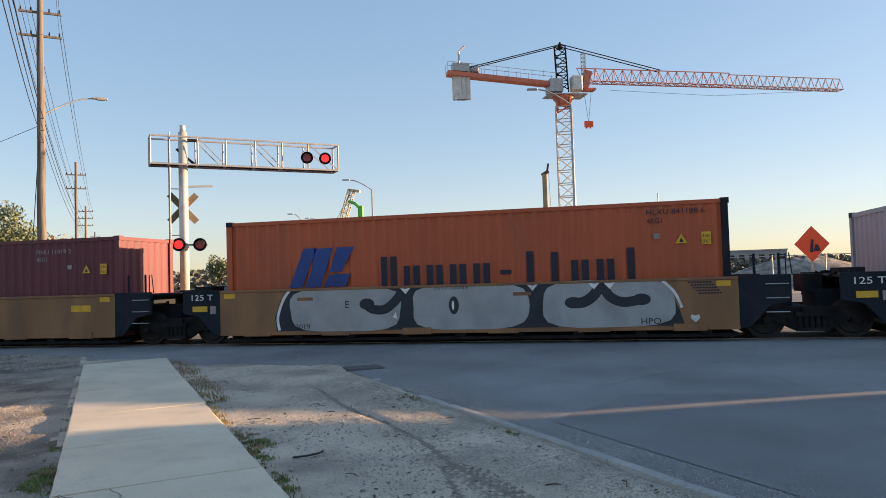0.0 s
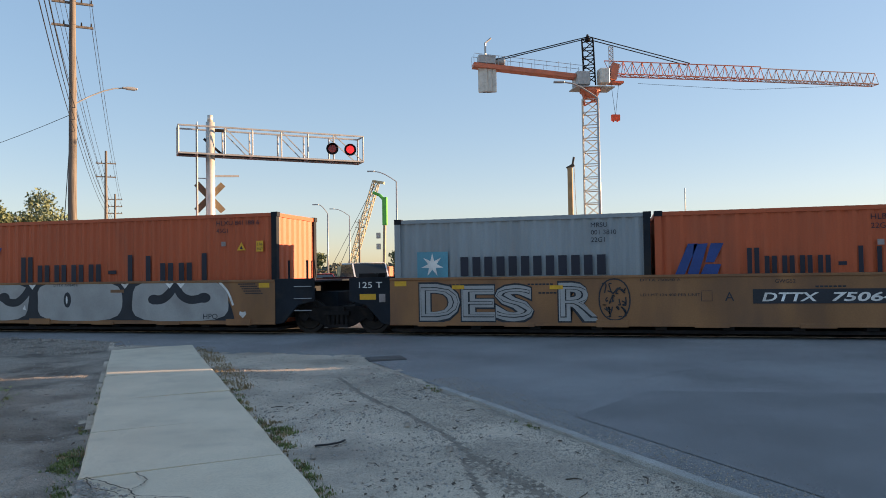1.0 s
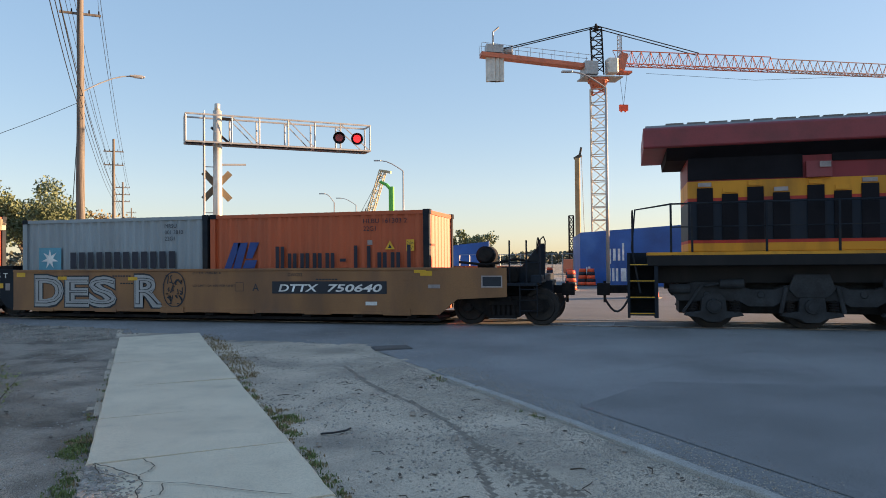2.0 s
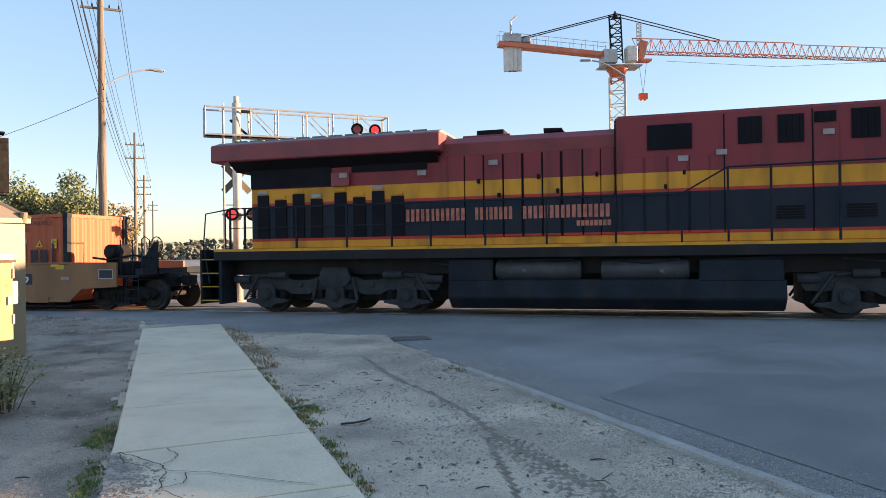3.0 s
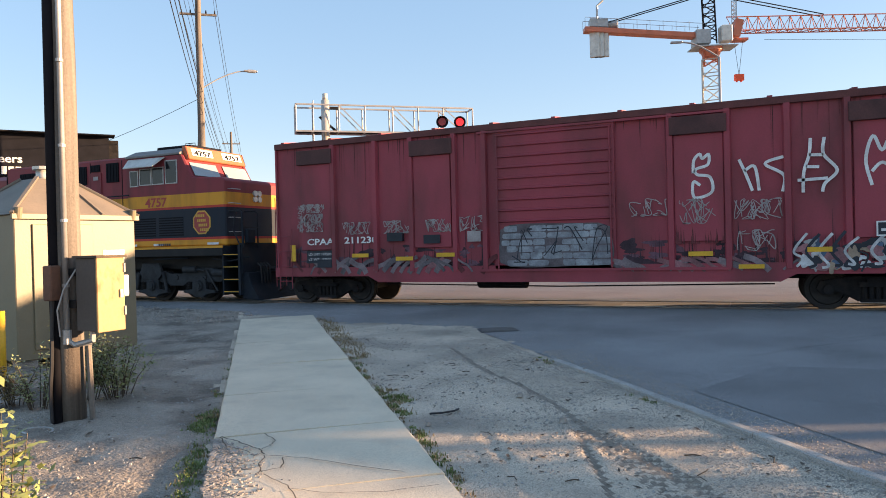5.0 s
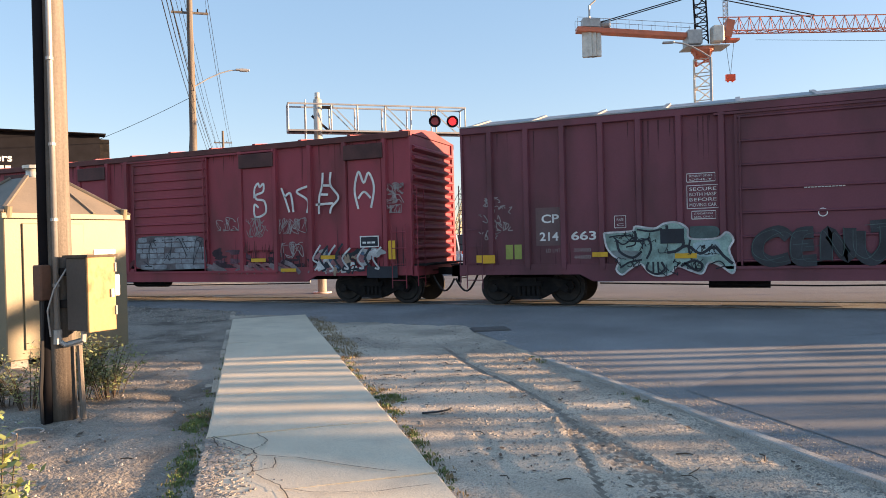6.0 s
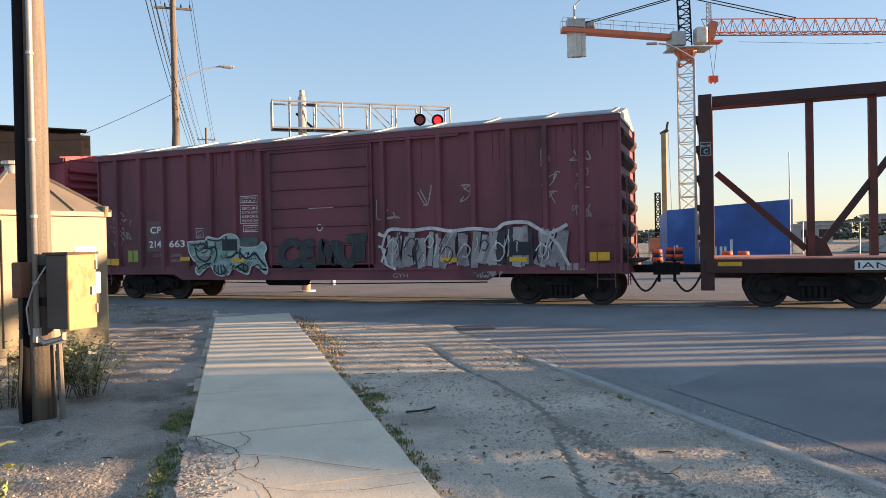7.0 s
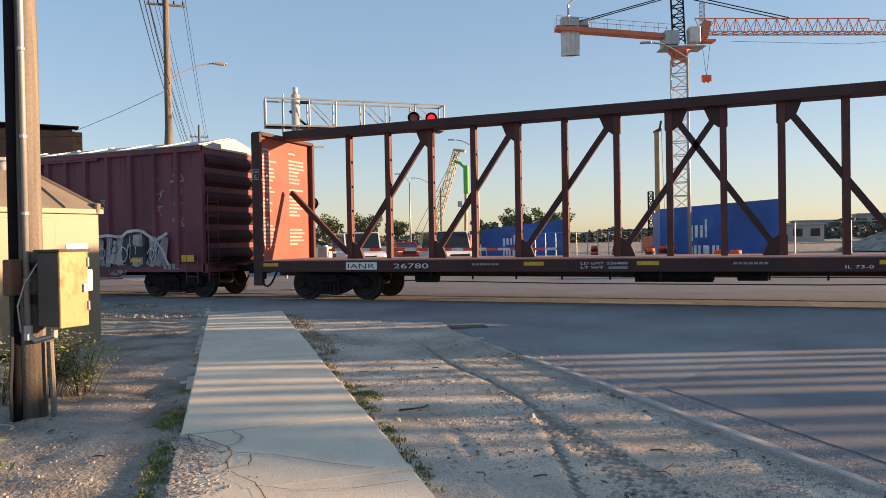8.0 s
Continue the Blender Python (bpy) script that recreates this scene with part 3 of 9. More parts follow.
def scatter_stones():
    rnd = random.Random(11)
    b = Build()
    def stone(x, y, z, r):
        n = 5
        a0 = rnd.uniform(0, 6)
        low = [(x + r * rnd.uniform(.7, 1.1) * math.cos(a0 + 2 * math.pi * k / n), y + r * rnd.uniform(.7, 1.1) * math.sin(a0 + 2 * math.pi * k / n), z - r * 0.3) for k in range(n)]
        up = [(x + (p[0] - x) * 0.6, y + (p[1] - y) * 0.6, z + r * rnd.uniform(.4, .7)) for p in low]
        b.add(low + up, [(k, (k + 1) % n, n + (k + 1) % n, n + k) for k in range(n)] + [tuple(range(n, 2 * n))])
    for _ in range(22000):
        u = 2.2 + 12 * rnd.random() ** 1.5
        c = rnd.uniform(1.3, 3.95) if rnd.random() < 0.7 else rnd.uniform(-5.5, -0.5)
        x, y = plan(c, u)
        if noise.noise((x * 0.8, y * 0.8, 7.0)) < rnd.uniform(-0.15, 0.6):
            continue
        r = rnd.choice((0.006, 0.008, 0.010, 0.013, 0.018)) * rnd.uniform(.7, 1.3)
        stone(x, y, rough(x, y, c, u), r)
    for _ in range(15000):
        u = 2.4 + 8.5 * rnd.random() ** 1.3
        c = 3.97 - 1.15 * rnd.random() ** 1.4
        x, y = plan(c, u)
        if noise.noise((x * 1.1, y * 1.1, 3.0)) > -0.35:
            stone(x, y, rough(x, y, c, u), rnd.uniform(0.004, 0.010))
    for _ in range(900):
        c, u = rnd.uniform(4.15, 4.8), rnd.uniform(0, 10)
        x, y = plan(c, u)
        stone(x, y, gz(x, y), rnd.uniform(0.005, 0.012))
    tagged(part("gravel", b, M_ballast), "loose grey gravel on the shoulder", "gravel", kind="stuff")
    b = Build()
    for _ in range(9000):
        c, u = -0.55 - 6.0 * rnd.random() ** 1.2, 2.5 + 13 * rnd.random() ** 1.3
        x, y = plan(c, u)
        if noise.noise((x * 0.9, y * 0.9, 5.0)) > rnd.uniform(-.5, .3):
            stone(x, y, rough(x, y, c, u), rnd.choice((0.004, 0.005, 0.007, 0.009, 0.014)) * rnd.uniform(.7, 1.3))
    for _ in range(1500):
        c, u = 1.45 + 2.4 * rnd.random(), 2.5 + 13 * rnd.random() ** 1.3
        x, y = plan(c, u)
        stone(x, y, rough(x, y, c, u), rnd.choice((0.005, 0.008, 0.011, 0.016)) * rnd.uniform(.7, 1.3))
    tagged(part("pebbles", b, M_kerb), "pale pebbles and crumbs in the dirt", "pebbles", kind="stuff")
    b = Build()
    for _ in range(1800):
        x, y = rnd.uniform(-26, -11), rnd.uniform(12.5, 16.6)
        if y > 14.4 + 0.16 * (-11 - x) and x > -20:
            continue
        stone(x, y, gz(x, y), rnd.uniform(0.02, 0.045))
    tagged(part("ballast", b, M_ballast), "crushed stone ballast beside the track", "ballast", kind="stuff")
    b = Build()
    for _ in range(4200):
        c, u = (rnd.uniform(1.35, 3.9), 2.6 + 12 * rnd.random() ** 1.4) if rnd.random() < 0.55 else (-0.5 - 5.5 * rnd.random() ** 1.2, 2.6 + 11 * rnd.random() ** 1.3)
        x, y = plan(c, u)
        if noise.noise((x * 1.3, y * 1.3, 12.0)) < rnd.uniform(-.25, .35):
            continue
        r, a = rnd.choice((0.008, 0.011, 0.015, 0.022, 0.034)) * rnd.uniform(.7, 1.3), rnd.uniform(0, 6.28)
        z = rough(x, y, c, u) + 0.003
        p, q = Vector((math.cos(a), math.sin(a), rnd.uniform(-.2, .3))) * r, Vector((-math.sin(a), math.cos(a), rnd.uniform(-.1, .4))) * r * rnd.uniform(.25, .6)
        o = Vector((x, y, z + r * 0.2))
        b.add([o - p, o + q, o + p, o - q], [(0, 1, 2, 3)])
    tagged(part("leaf_litter", b, M_bark), "dark crumbs of dead leaves and twigs on the dirt", "leaf litter", kind="stuff")
    for x, y, r in ((-2.3, 7.32, 0.05), (-1.6, 6.4, 0.045), (-4.85, 4.75, 0.06), (-1.95, 9.0, 0.04), (-2.75, 5.9, 0.035), (-0.6, 4.6, 0.04)):
        bb, b = b, Build()
        stone(0, 0, 0.012, r)
        tagged(part("stone", b, M_ballast, at=(x, y, gz(x, y))), "dark loose stone on the gravel", "stone", group="loose stones")

scatter_stones()

def broken_corner():
    """Crumbled concrete at the near edge of the sidewalk."""
    rnd = random.Random(17)
    b = Build()
    for _ in range(2600):
        u = rnd.uniform(3.4, 6.4)
        c = -0.42 + abs(rnd.gauss(0, 0.16)) * smooth01((6.6 - u) / 0.8)
        x, y = plan(c, u)
        r = rnd.choice((0.004, 0.006, 0.009, 0.013, 0.020)) * rnd.uniform(.7, 1.3)
        n = rnd.choice((4, 5, 6))
        a0 = rnd.uniform(0, 6)
        z = gz(x, y) + (0.036 if c > -0.4 else 0.0)
        low = [(x + r * rnd.uniform(.7, 1.3) * math.cos(a0 + 2 * math.pi * k / n), y + r * rnd.uniform(.7, 1.3) * math.sin(a0 + 2 * math.pi * k / n), z - 0.004) for k in range(n)]
        up = [(x + (q[0] - x) * 0.8, y + (q[1] - y) * 0.8, z + r * rnd.uniform(.05, .2)) for q in low]
        b.add(low + up, [(k, (k + 1) % n, n + (k + 1) % n, n + k) for k in range(n)] + [tuple(range(n, 2 * n))])
    tagged(part("rubble", b, M_ballast), "crumbled concrete pieces at the sidewalk edge", "rubble", kind="stuff")

broken_corner()

def dust_fan():
    """Pale sand washed from the shoulder over the edge of the road."""
    rnd = random.Random(6)
    b = Build()
    for _ in range(5200):
        u = rnd.uniform(1.5, 15.5)
        c = 4.12 + abs(rnd.gauss(0, 0.28)) if u < 10 else 3.2 + rnd.random() ** 1.5 * 2.2
        x, y = plan(c, u)
        if y > 16.2:
            continue
        r = rnd.uniform(0.003, 0.009)
        z = gz(x, y) - 0.004 + (0.010 if y > 13 else 0)
        a0 = rnd.uniform(0, 6)
        low = [(x + r * math.cos(a0 + 2.1 * k), y + r * math.sin(a0 + 2.1 * k), z) for k in range(3)]
        b.add(low + [(x, y, z + r)], [(0, 1, 3), (1, 2, 3), (2, 0, 3)])
    tagged(part("road_grit", b, M_ground), "pale grit along the edge of the road", "grit", kind="stuff")

dust_fan()
# ---------- the train ----------
MOVERS, WHEELS = [], []

def rolling(ob, s):
    """Registers a thing that rolls with the train; s is its place along it."""
    ob.location = (s, TRACK_Y, 0)
    MOVERS.append((ob, s))

def wheelset(parent, x, r, z=None):
    b = Build()
    for s in (-1, 1):
        y = s * 0.755
        b.tube((0, y - 0.065, 0), (0, y + 0.065, 0), r, n=28)
        b.tube((0, y - s * 0.085, 0), (0, y - s * 0.055, 0), r + 0.026, n=28)
        b.tube((0, y + s * 0.065, 0), (0, y + s * 0.09, 0), r * 0.8, r * 0.74, n=24)
        b.tube((0, y + s * 0.065, 0), (0, y + s * 0.16, 0), 0.12, n=10)
    b.tube((0, -0.95, 0), (0, 0.95, 0), 0.075, n=10)
    ob = part("wheelset", b, M_wheel, parent, smooth=True)
    ob.location = (x, 0, RAIL_Z + r)
    WHEELS.append((ob, x, r))
    return ob

def freight_truck(car, x, base=1.78, r=0.43):
    """A two-axle freight truck with cast side frames and springs."""
    b = Build()
    zc = RAIL_Z + r
    for s in (-1, 1):
        y0, y1 = (s * 1.0 - 0.07, s * 1.0 + 0.07)
        h = base / 2
        b.prism([(-h - 0.22, zc + 0.02), (-h - 0.16, zc + 0.17), (-0.5, zc + 0.27), (0.5, zc + 0.27), (h + 0.16, zc + 0.17), (h + 0.22, zc + 0.02), (h + 0.1, zc - 0.12),
                 (h - 0.12, zc - 0.02), (0.36, zc - 0.24), (-0.36, zc - 0.24), (-h + 0.12, zc - 0.02), (-h - 0.1, zc - 0.12)], y0, y1)
        for k in (-1, 1):
            b.tube((k * h, s * 1.05, zc), (k * h, s * 1.14, zc), 0.10, n=10)
        for k in range(5):
            b.tube((-0.24 + 0.12 * k, s * 1.10, zc - 0.2), (-0.24 + 0.12 * k, s * 1.10, zc + 0.06), 0.048, n=8)
        b.box(-0.34, 0.34, s * 1.10 - 0.08, s * 1.10 + 0.08, zc + 0.06, zc + 0.16)
        b.box(-0.32, 0.32, s * 1.10 - 0.08, s * 1.10 + 0.08, zc - 0.26, zc - 0.19)
    b.box(-0.2, 0.2, -1.15, 1.15, zc + 0.05, zc + 0.25)
    b.box(-h + 0.45, -h + 0.55, -0.9, 0.9, zc - 0.15, zc + 0.0)
    b.box(h - 0.55, h - 0.45, -0.9, 0.9, zc - 0.15, zc + 0.0)
    t = part("truck", b, M_truck, car, at=(x, 0, 0))
    for k in (-1, 1):
        wheelset(t, k * h, r)
    return t

def coupler(car, x, way):
    b = Build()
    b.box(min(x, x + way * 0.75), max(x, x + way * 0.75), -0.09, 0.09, 0.83, 1.02)
    b.box(min(x + way * 0.6, x + way * 0.9), max(x + way * 0.6, x + way * 0.9), -0.16, 0.13, 0.78, 1.07)
    b.bar((x + way * 0.05, -1.3, 1.0), (x + way * 0.2, 0, 0.95), 0.03)
    b.tube((x + way * 0.72, 0, 0.6), (x + way * 0.72, 0, 1.12), 0.035)
    part("coupler", b, M_truck, car)
    pts = [(x + way * (0.1 + 0.62 * k / 8), -0.32, 0.82 - 0.42 * math.sin(math.pi * k / 8.6)) for k in range(9)]
    part("air_hose", Build().path(pts, 0.028), M_cable, car)

def ladder(b, x, y, z0, z1, w=0.42, n=4, r=0.013):
    for s in (0, w):
        b.tube((x + s, y, z0), (x + s, y, z1), r, n=6)
    for k in range(n):
        z = z0 + (z1 - z0) * (k + 0.5) / n
        b.tube((x, y, z), (x + w, y, z), r, n=6)

# ----- well cars and containers -----
def corrugated(L, W, H, period=0.278, depth=0.036):
    """Trapezoid sheet walls and a ribbed roof, between the corner posts: (name, mesh) for each panel."""
    def wall(a, e, fixed, along_x, out):
        b = Build()
        n = max(1, int((e - a) / period))
        p = (e - a) / n
        pts = []
        for k in range(n):
            x = a + k * p
            pts += [(x, depth), (x + p * 0.13, depth), (x + p * 0.38, 0), (x + p * 0.63, 0), (x + p * 0.88, depth)]
        pts.append((e, depth))
        vs = []
        for z in (0.16, H - 0.11):
            for q, d in pts:
                o = fixed - out * (d + 0.02)
                vs.append((q, o, z) if along_x else (o, q, z))
        m = len(pts)
        return b.add(vs, [(k, k + 1, m + k + 1, m + k) for k in range(m - 1)])
    n = int(L / 0.21)
    top = []
    for k in range(n):
        x, p = 0.1 + (L - 0.2) * k / n, (L - 0.2) / n
        top += [(x, H - 0.035), (x + p * 0.12, H - 0.012), (x + p * 0.5, H - 0.012), (x + p * 0.62, H - 0.035)]
    roof = Build().prism([(0.1, H - 0.06)] + top + [(L - 0.1, H - 0.035), (L - 0.1, H - 0.06)], -W / 2 + 0.07, W / 2 - 0.07)
    return [("side_panel", wall(0.15, L - 0.15, -W / 2, True, -1)), ("side_panel", wall(0.15, L - 0.15, W / 2, True, 1)), ("end_panel", wall(-W / 2 + 0.15, W / 2 - 0.15, 0, False, -1)),
            ("end_panel", wall(-W / 2 + 0.15, W / 2 - 0.15, L, False, 1)), ("roof", roof), ("floor", Build().box(0.1, L - 0.1, -W / 2 + 0.1, W / 2 - 0.1, 0.05, 0.15))]

def container(s, z, L, H, material, label, dark_end=False):
    W = 2.44
    c = thing("container", label, "shipping container", group="containers on the train")
    for name, b in corrugated(L, W, H):
        part(name, b, material, c)
    for sy in (-1, 1):
        y0, y1 = (sy * W / 2 - (0.06 if sy > 0 else 0), sy * W / 2 + (0.06 if sy < 0 else 0))
        part("bottom_rail", Build().box(0.1, L - 0.1, y0, y1, 0, 0.16), material, c)
        part("top_rail", Build().box(0.1, L - 0.1, y0, y1, H - 0.11, H - 0.02), material, c)
    for x in (0, L - 0.12):
        part("end_sill", Build().box(x + 0.01, x + 0.11, -W / 2 + 0.1, W / 2 - 0.1, 0.0, 0.15), material, c)
        part("end_header", Build().box(x + 0.01, x + 0.11, -W / 2 + 0.1, W / 2 - 0.1, H - 0.12, H - 0.02), material, c)
    for x in (0, L - 0.15):
        for sy in (-1, 1):
            y = sy * (W / 2 - 0.075)
            part("corner_post", Build().box(x, x + 0.15, y - 0.075, y + 0.075, 0.12, H - 0.12), M_black if dark_end and x > 0 else material, c)
            for zz in (0, H - 0.12):
                part("corner_casting", Build().box(x - 0.004, x + 0.174, y - 0.085, y + 0.085, zz, zz + 0.122), M_black if dark_end else material, c)
    rolling(c, s)
    c.location.z = z
    c["lift"] = z
    return c

def placards(c, L, H, tall):
    y = -1.224
    b = Build().flat([(L - 1.14, H - 0.98), (L - 0.88, H - 0.98), (L - 1.01, H - 0.76)], y)
    decal("warning_triangle", b, M_yellow, c)
    decal("triangle_mark", Build().flat([(L - 1.06, H - 0.95), (L - 0.96, H - 0.95), (L - 1.01, H - 0.85)], y - 0.003), M_navy, c)
    decal("height_plate", Build().flat([(L - 0.58, H - 1.02), (L - 0.38, H - 1.02), (L - 0.38, H - 0.74), (L - 0.58, H - 0.74)], y), M_yellow, c)
    text("height_text", tall[0], L - 0.56, H - 0.86, 0.075, M_navy, c, y - 0.003, width=0.16)
    text("height_text", tall[1], L - 0.56, H - 0.99, 0.075, M_navy, c, y - 0.003, width=0.16)
    decal("small_plate", Build().flat([(L - 1.60, H - 0.86), (L - 1.47, H - 0.86), (L - 1.47, H - 0.74), (L - 1.60, H - 0.74)], y), M_dimwhite, c)

def ship_mark(b, x, z, w, h, y):
    """The slanted blue block mark of the carrier, as plain shapes."""
    k = h * 0.42
    b.flat([(x, z), (x + w * 0.20, z), (x + w * 0.20 + k, z + h), (x + k, z + h)], y)
    b.flat([(x + w * 0.25, z), (x + w * 0.48, z), (x + w * 0.68, z + h), (x + w * 0.40, z + h * 0.98), (x + w * 0.36, z + h * 0.5)], y)
    b.flat([(x + w * 0.52, z), (x + w * 0.86, z), (x + w * 0.94, z + h * 0.32), (x + w * 0.62, z + h * 0.32)], y)
    b.flat([(x + w * 0.62, z + h * 0.38), (x + w * 0.80, z + h * 0.38), (x + w * 1.0, z + h), (x + w * 0.74, z + h)], y)
    return b

def word_mark(b, x, z, w, heights, y, gap=0.3, seed=1):
    """A brand word as plain blocks, one to a letter."""
    rnd = random.Random(seed)
    step = w / len(heights)
    tall, low = max(heights), sorted(heights)[len(heights) // 2]
    def quad(x0, x1, z0, z1):
        b.flat([(x0, z0), (x1, z0), (x1, z1), (x0, z1)], y)
    for i, h in enumerate(heights):
        a, c = x + i * step, x + (i + 1 - gap) * step
        m, t = (a + c) / 2, (c - a) * 0.17
        if h < low * 0.8:
            quad(a + t, c - t, z + tall * 0.28, z + tall * 0.42)
        elif h > low * 1.1 and i:
            quad(m - 1.1 * t, m + 1.1 * t, z, z + h)
        else:
            quad(a, a + (c - a) * 0.4, z, z + h)
            quad(c - (c - a) * 0.4, c, z, z + h)
    return b

def well_unit(s, L, end_platform=False, label="", marks=True):
    """One well of the articulated car: sides, ends, floor; x 0 to L is the well."""
    car = thing("well_car", label, "rail car", group="well cars")
    for sy in (-1, 1):
        y = sy * 1.47
        b = Build()
        b.box(0, L, y - 0.03, y + 0.03, 0.42, 1.46)
        part("side_wall", b, M_well, car)
        b = Build()
        b.box(0, L, y - 0.055, y + 0.055, 1.44, 1.50)
        part("top_chord", b, M_well, car, bevel=0.008)
        b = Build()
        b.box(0, L, y - 0.05, y + 0.05, 0.36, 0.44)
        for k in range(6):
            x = L * (k + 0.5) / 6
            b.box(x - 0.35, x + 0.35, y - 0.07, y + 0.07, 0.34, 0.50 if k % 3 == 2 else 0.43)
        part("bottom_sill", b, M_well, car, bevel=0.006)
    b = Build()
    for k in range(9):
        x = L * (k + 0.5) / 9
        b.box(x - 0.12, x + 0.12, -1.42, 1.42, 0.28, 0.36)
    b.box(0, L, -0.25, 0.25, 0.28, 0.34)
    # dark lower sheet added to stand in for the shade under the well
    b.box(0, L, -1.38, 1.38, 0.20, 0.27)
    part("well_floor", b, M_truck, car)
    # dark ends that slope down over the trucks
    for side in ((-1, 1) if not end_platform else (-1,)):
        x0 = 0 if side < 0 else L
        b = Build()
        for sy in (-1, 1):
            b.prism([(x0, 0.36), (x0, 1.52), (x0 + side * 1.06, 1.52), (x0 + side * 1.06, 0.95), (x0 + side * 0.62, 0.85), (x0 + side * 0.22, 0.40)], sy * 1.45 - 0.045, sy * 1.45 + 0.045)
        b.box(min(x0, x0 + side * 0.12), max(x0, x0 + side * 0.12), -1.4, 1.4, 0.5, 1.45)
        b.box(min(x0, x0 + side * 1.3), max(x0, x0 + side * 1.3), -0.5, 0.5, 0.75, 1.15)
        b.box(min(x0 + side * .1, x0 + side * 1.05), max(x0 + side * .1, x0 + side * 1.05), -1.42, 1.42, 1.42, 1.47)
        part("end_frame", b, M_black, car, bevel=0.01)
        b = Build()
        if side > 0:
            for k in range(3):
                part("grab_iron", Build().path([(x0 + 0.55, -1.49, 0.72 + 0.3 * k), (x0 + 0.55, -1.54, 0.72 + 0.3 * k), (x0 + 1.0, -1.54, 0.72 + 0.3 * k), (x0 + 1.0, -1.49, 0.72 + 0.3 * k)], 0.012), M_galv, car)
            for q in (0.35, 0.85):
                b.tube((x0 + q, -1.40, 1.45), (x0 + q, -1.40, 1.98), 0.03, n=6)
            b.path([(x0 + 0.98, -1.42, 1.45), (x0 + 0.98, -1.42, 1.96), (x0 + 1.05, -1.42, 1.98), (x0 + 1.1, -1.42, 1.5)], 0.013)
            part("side_post", b, M_black, car)
    if marks:
        text("unit_text", "125 T", -0.80, 1.27, 0.15, M_white, car, -1.502, width=0.60)
        decal("ad_plate", Build().flat([(-0.78, 0.98), (-0.36, 0.98), (-0.36, 1.12), (-0.78, 1.12)], -1.502), M_yellow, car)
        decal("data_plate", Build().flat([(-0.28, 0.92), (-0.12, 0.92), (-0.12, 1.12), (-0.28, 1.12)], -1.502), M_dimwhite, car)
        decal("plate", Build().flat([(0.12, 1.30), (0.42, 1.30), (0.42, 1.42), (0.12, 1.42)], -1.506), M_yellow, car)
        decal("plate", Build().flat([(L - 0.45, 1.30), (L - 0.15, 1.30), (L - 0.15, 1.42), (L - 0.45, 1.42)], -1.506), M_yellow, car)
    # hoses, rods and brackets over the joint
    b = Build()
    for k in range(5):
        y = -0.9 + 0.4 * k
        b.path([(-1.15 + 0.1 * j, y, 1.42 + 0.13 * math.sin(j * 0.55 + k)) for j in range(8)], 0.03)
    b.box(-0.95, -0.45, -1.1, -0.5, 1.5, 1.62)
    b.box(-1.5, -1.1, -0.4, 0.4, 1.1, 1.5)
    part("joint_gear", b, M_truck, car)
    rolling(car, s)
    return car

UNIT = 12.33
w0 = well_unit(-24.75, UNIT, label="dull yellow well car unit with black ends")
w1 = well_unit(-9.37, UNIT, label="dull yellow well car unit with large silver spray lettering")
w2 = well_unit(6.03, 12.55, end_platform=True, label="dull yellow end unit of a well car with sprayed tags")
freight_truck(w0, UNIT + 1.53)
freight_truck(w1, UNIT + 1.53)
freight_truck(w0, -1.53)
freight_truck(w2, 14.05, 1.72)

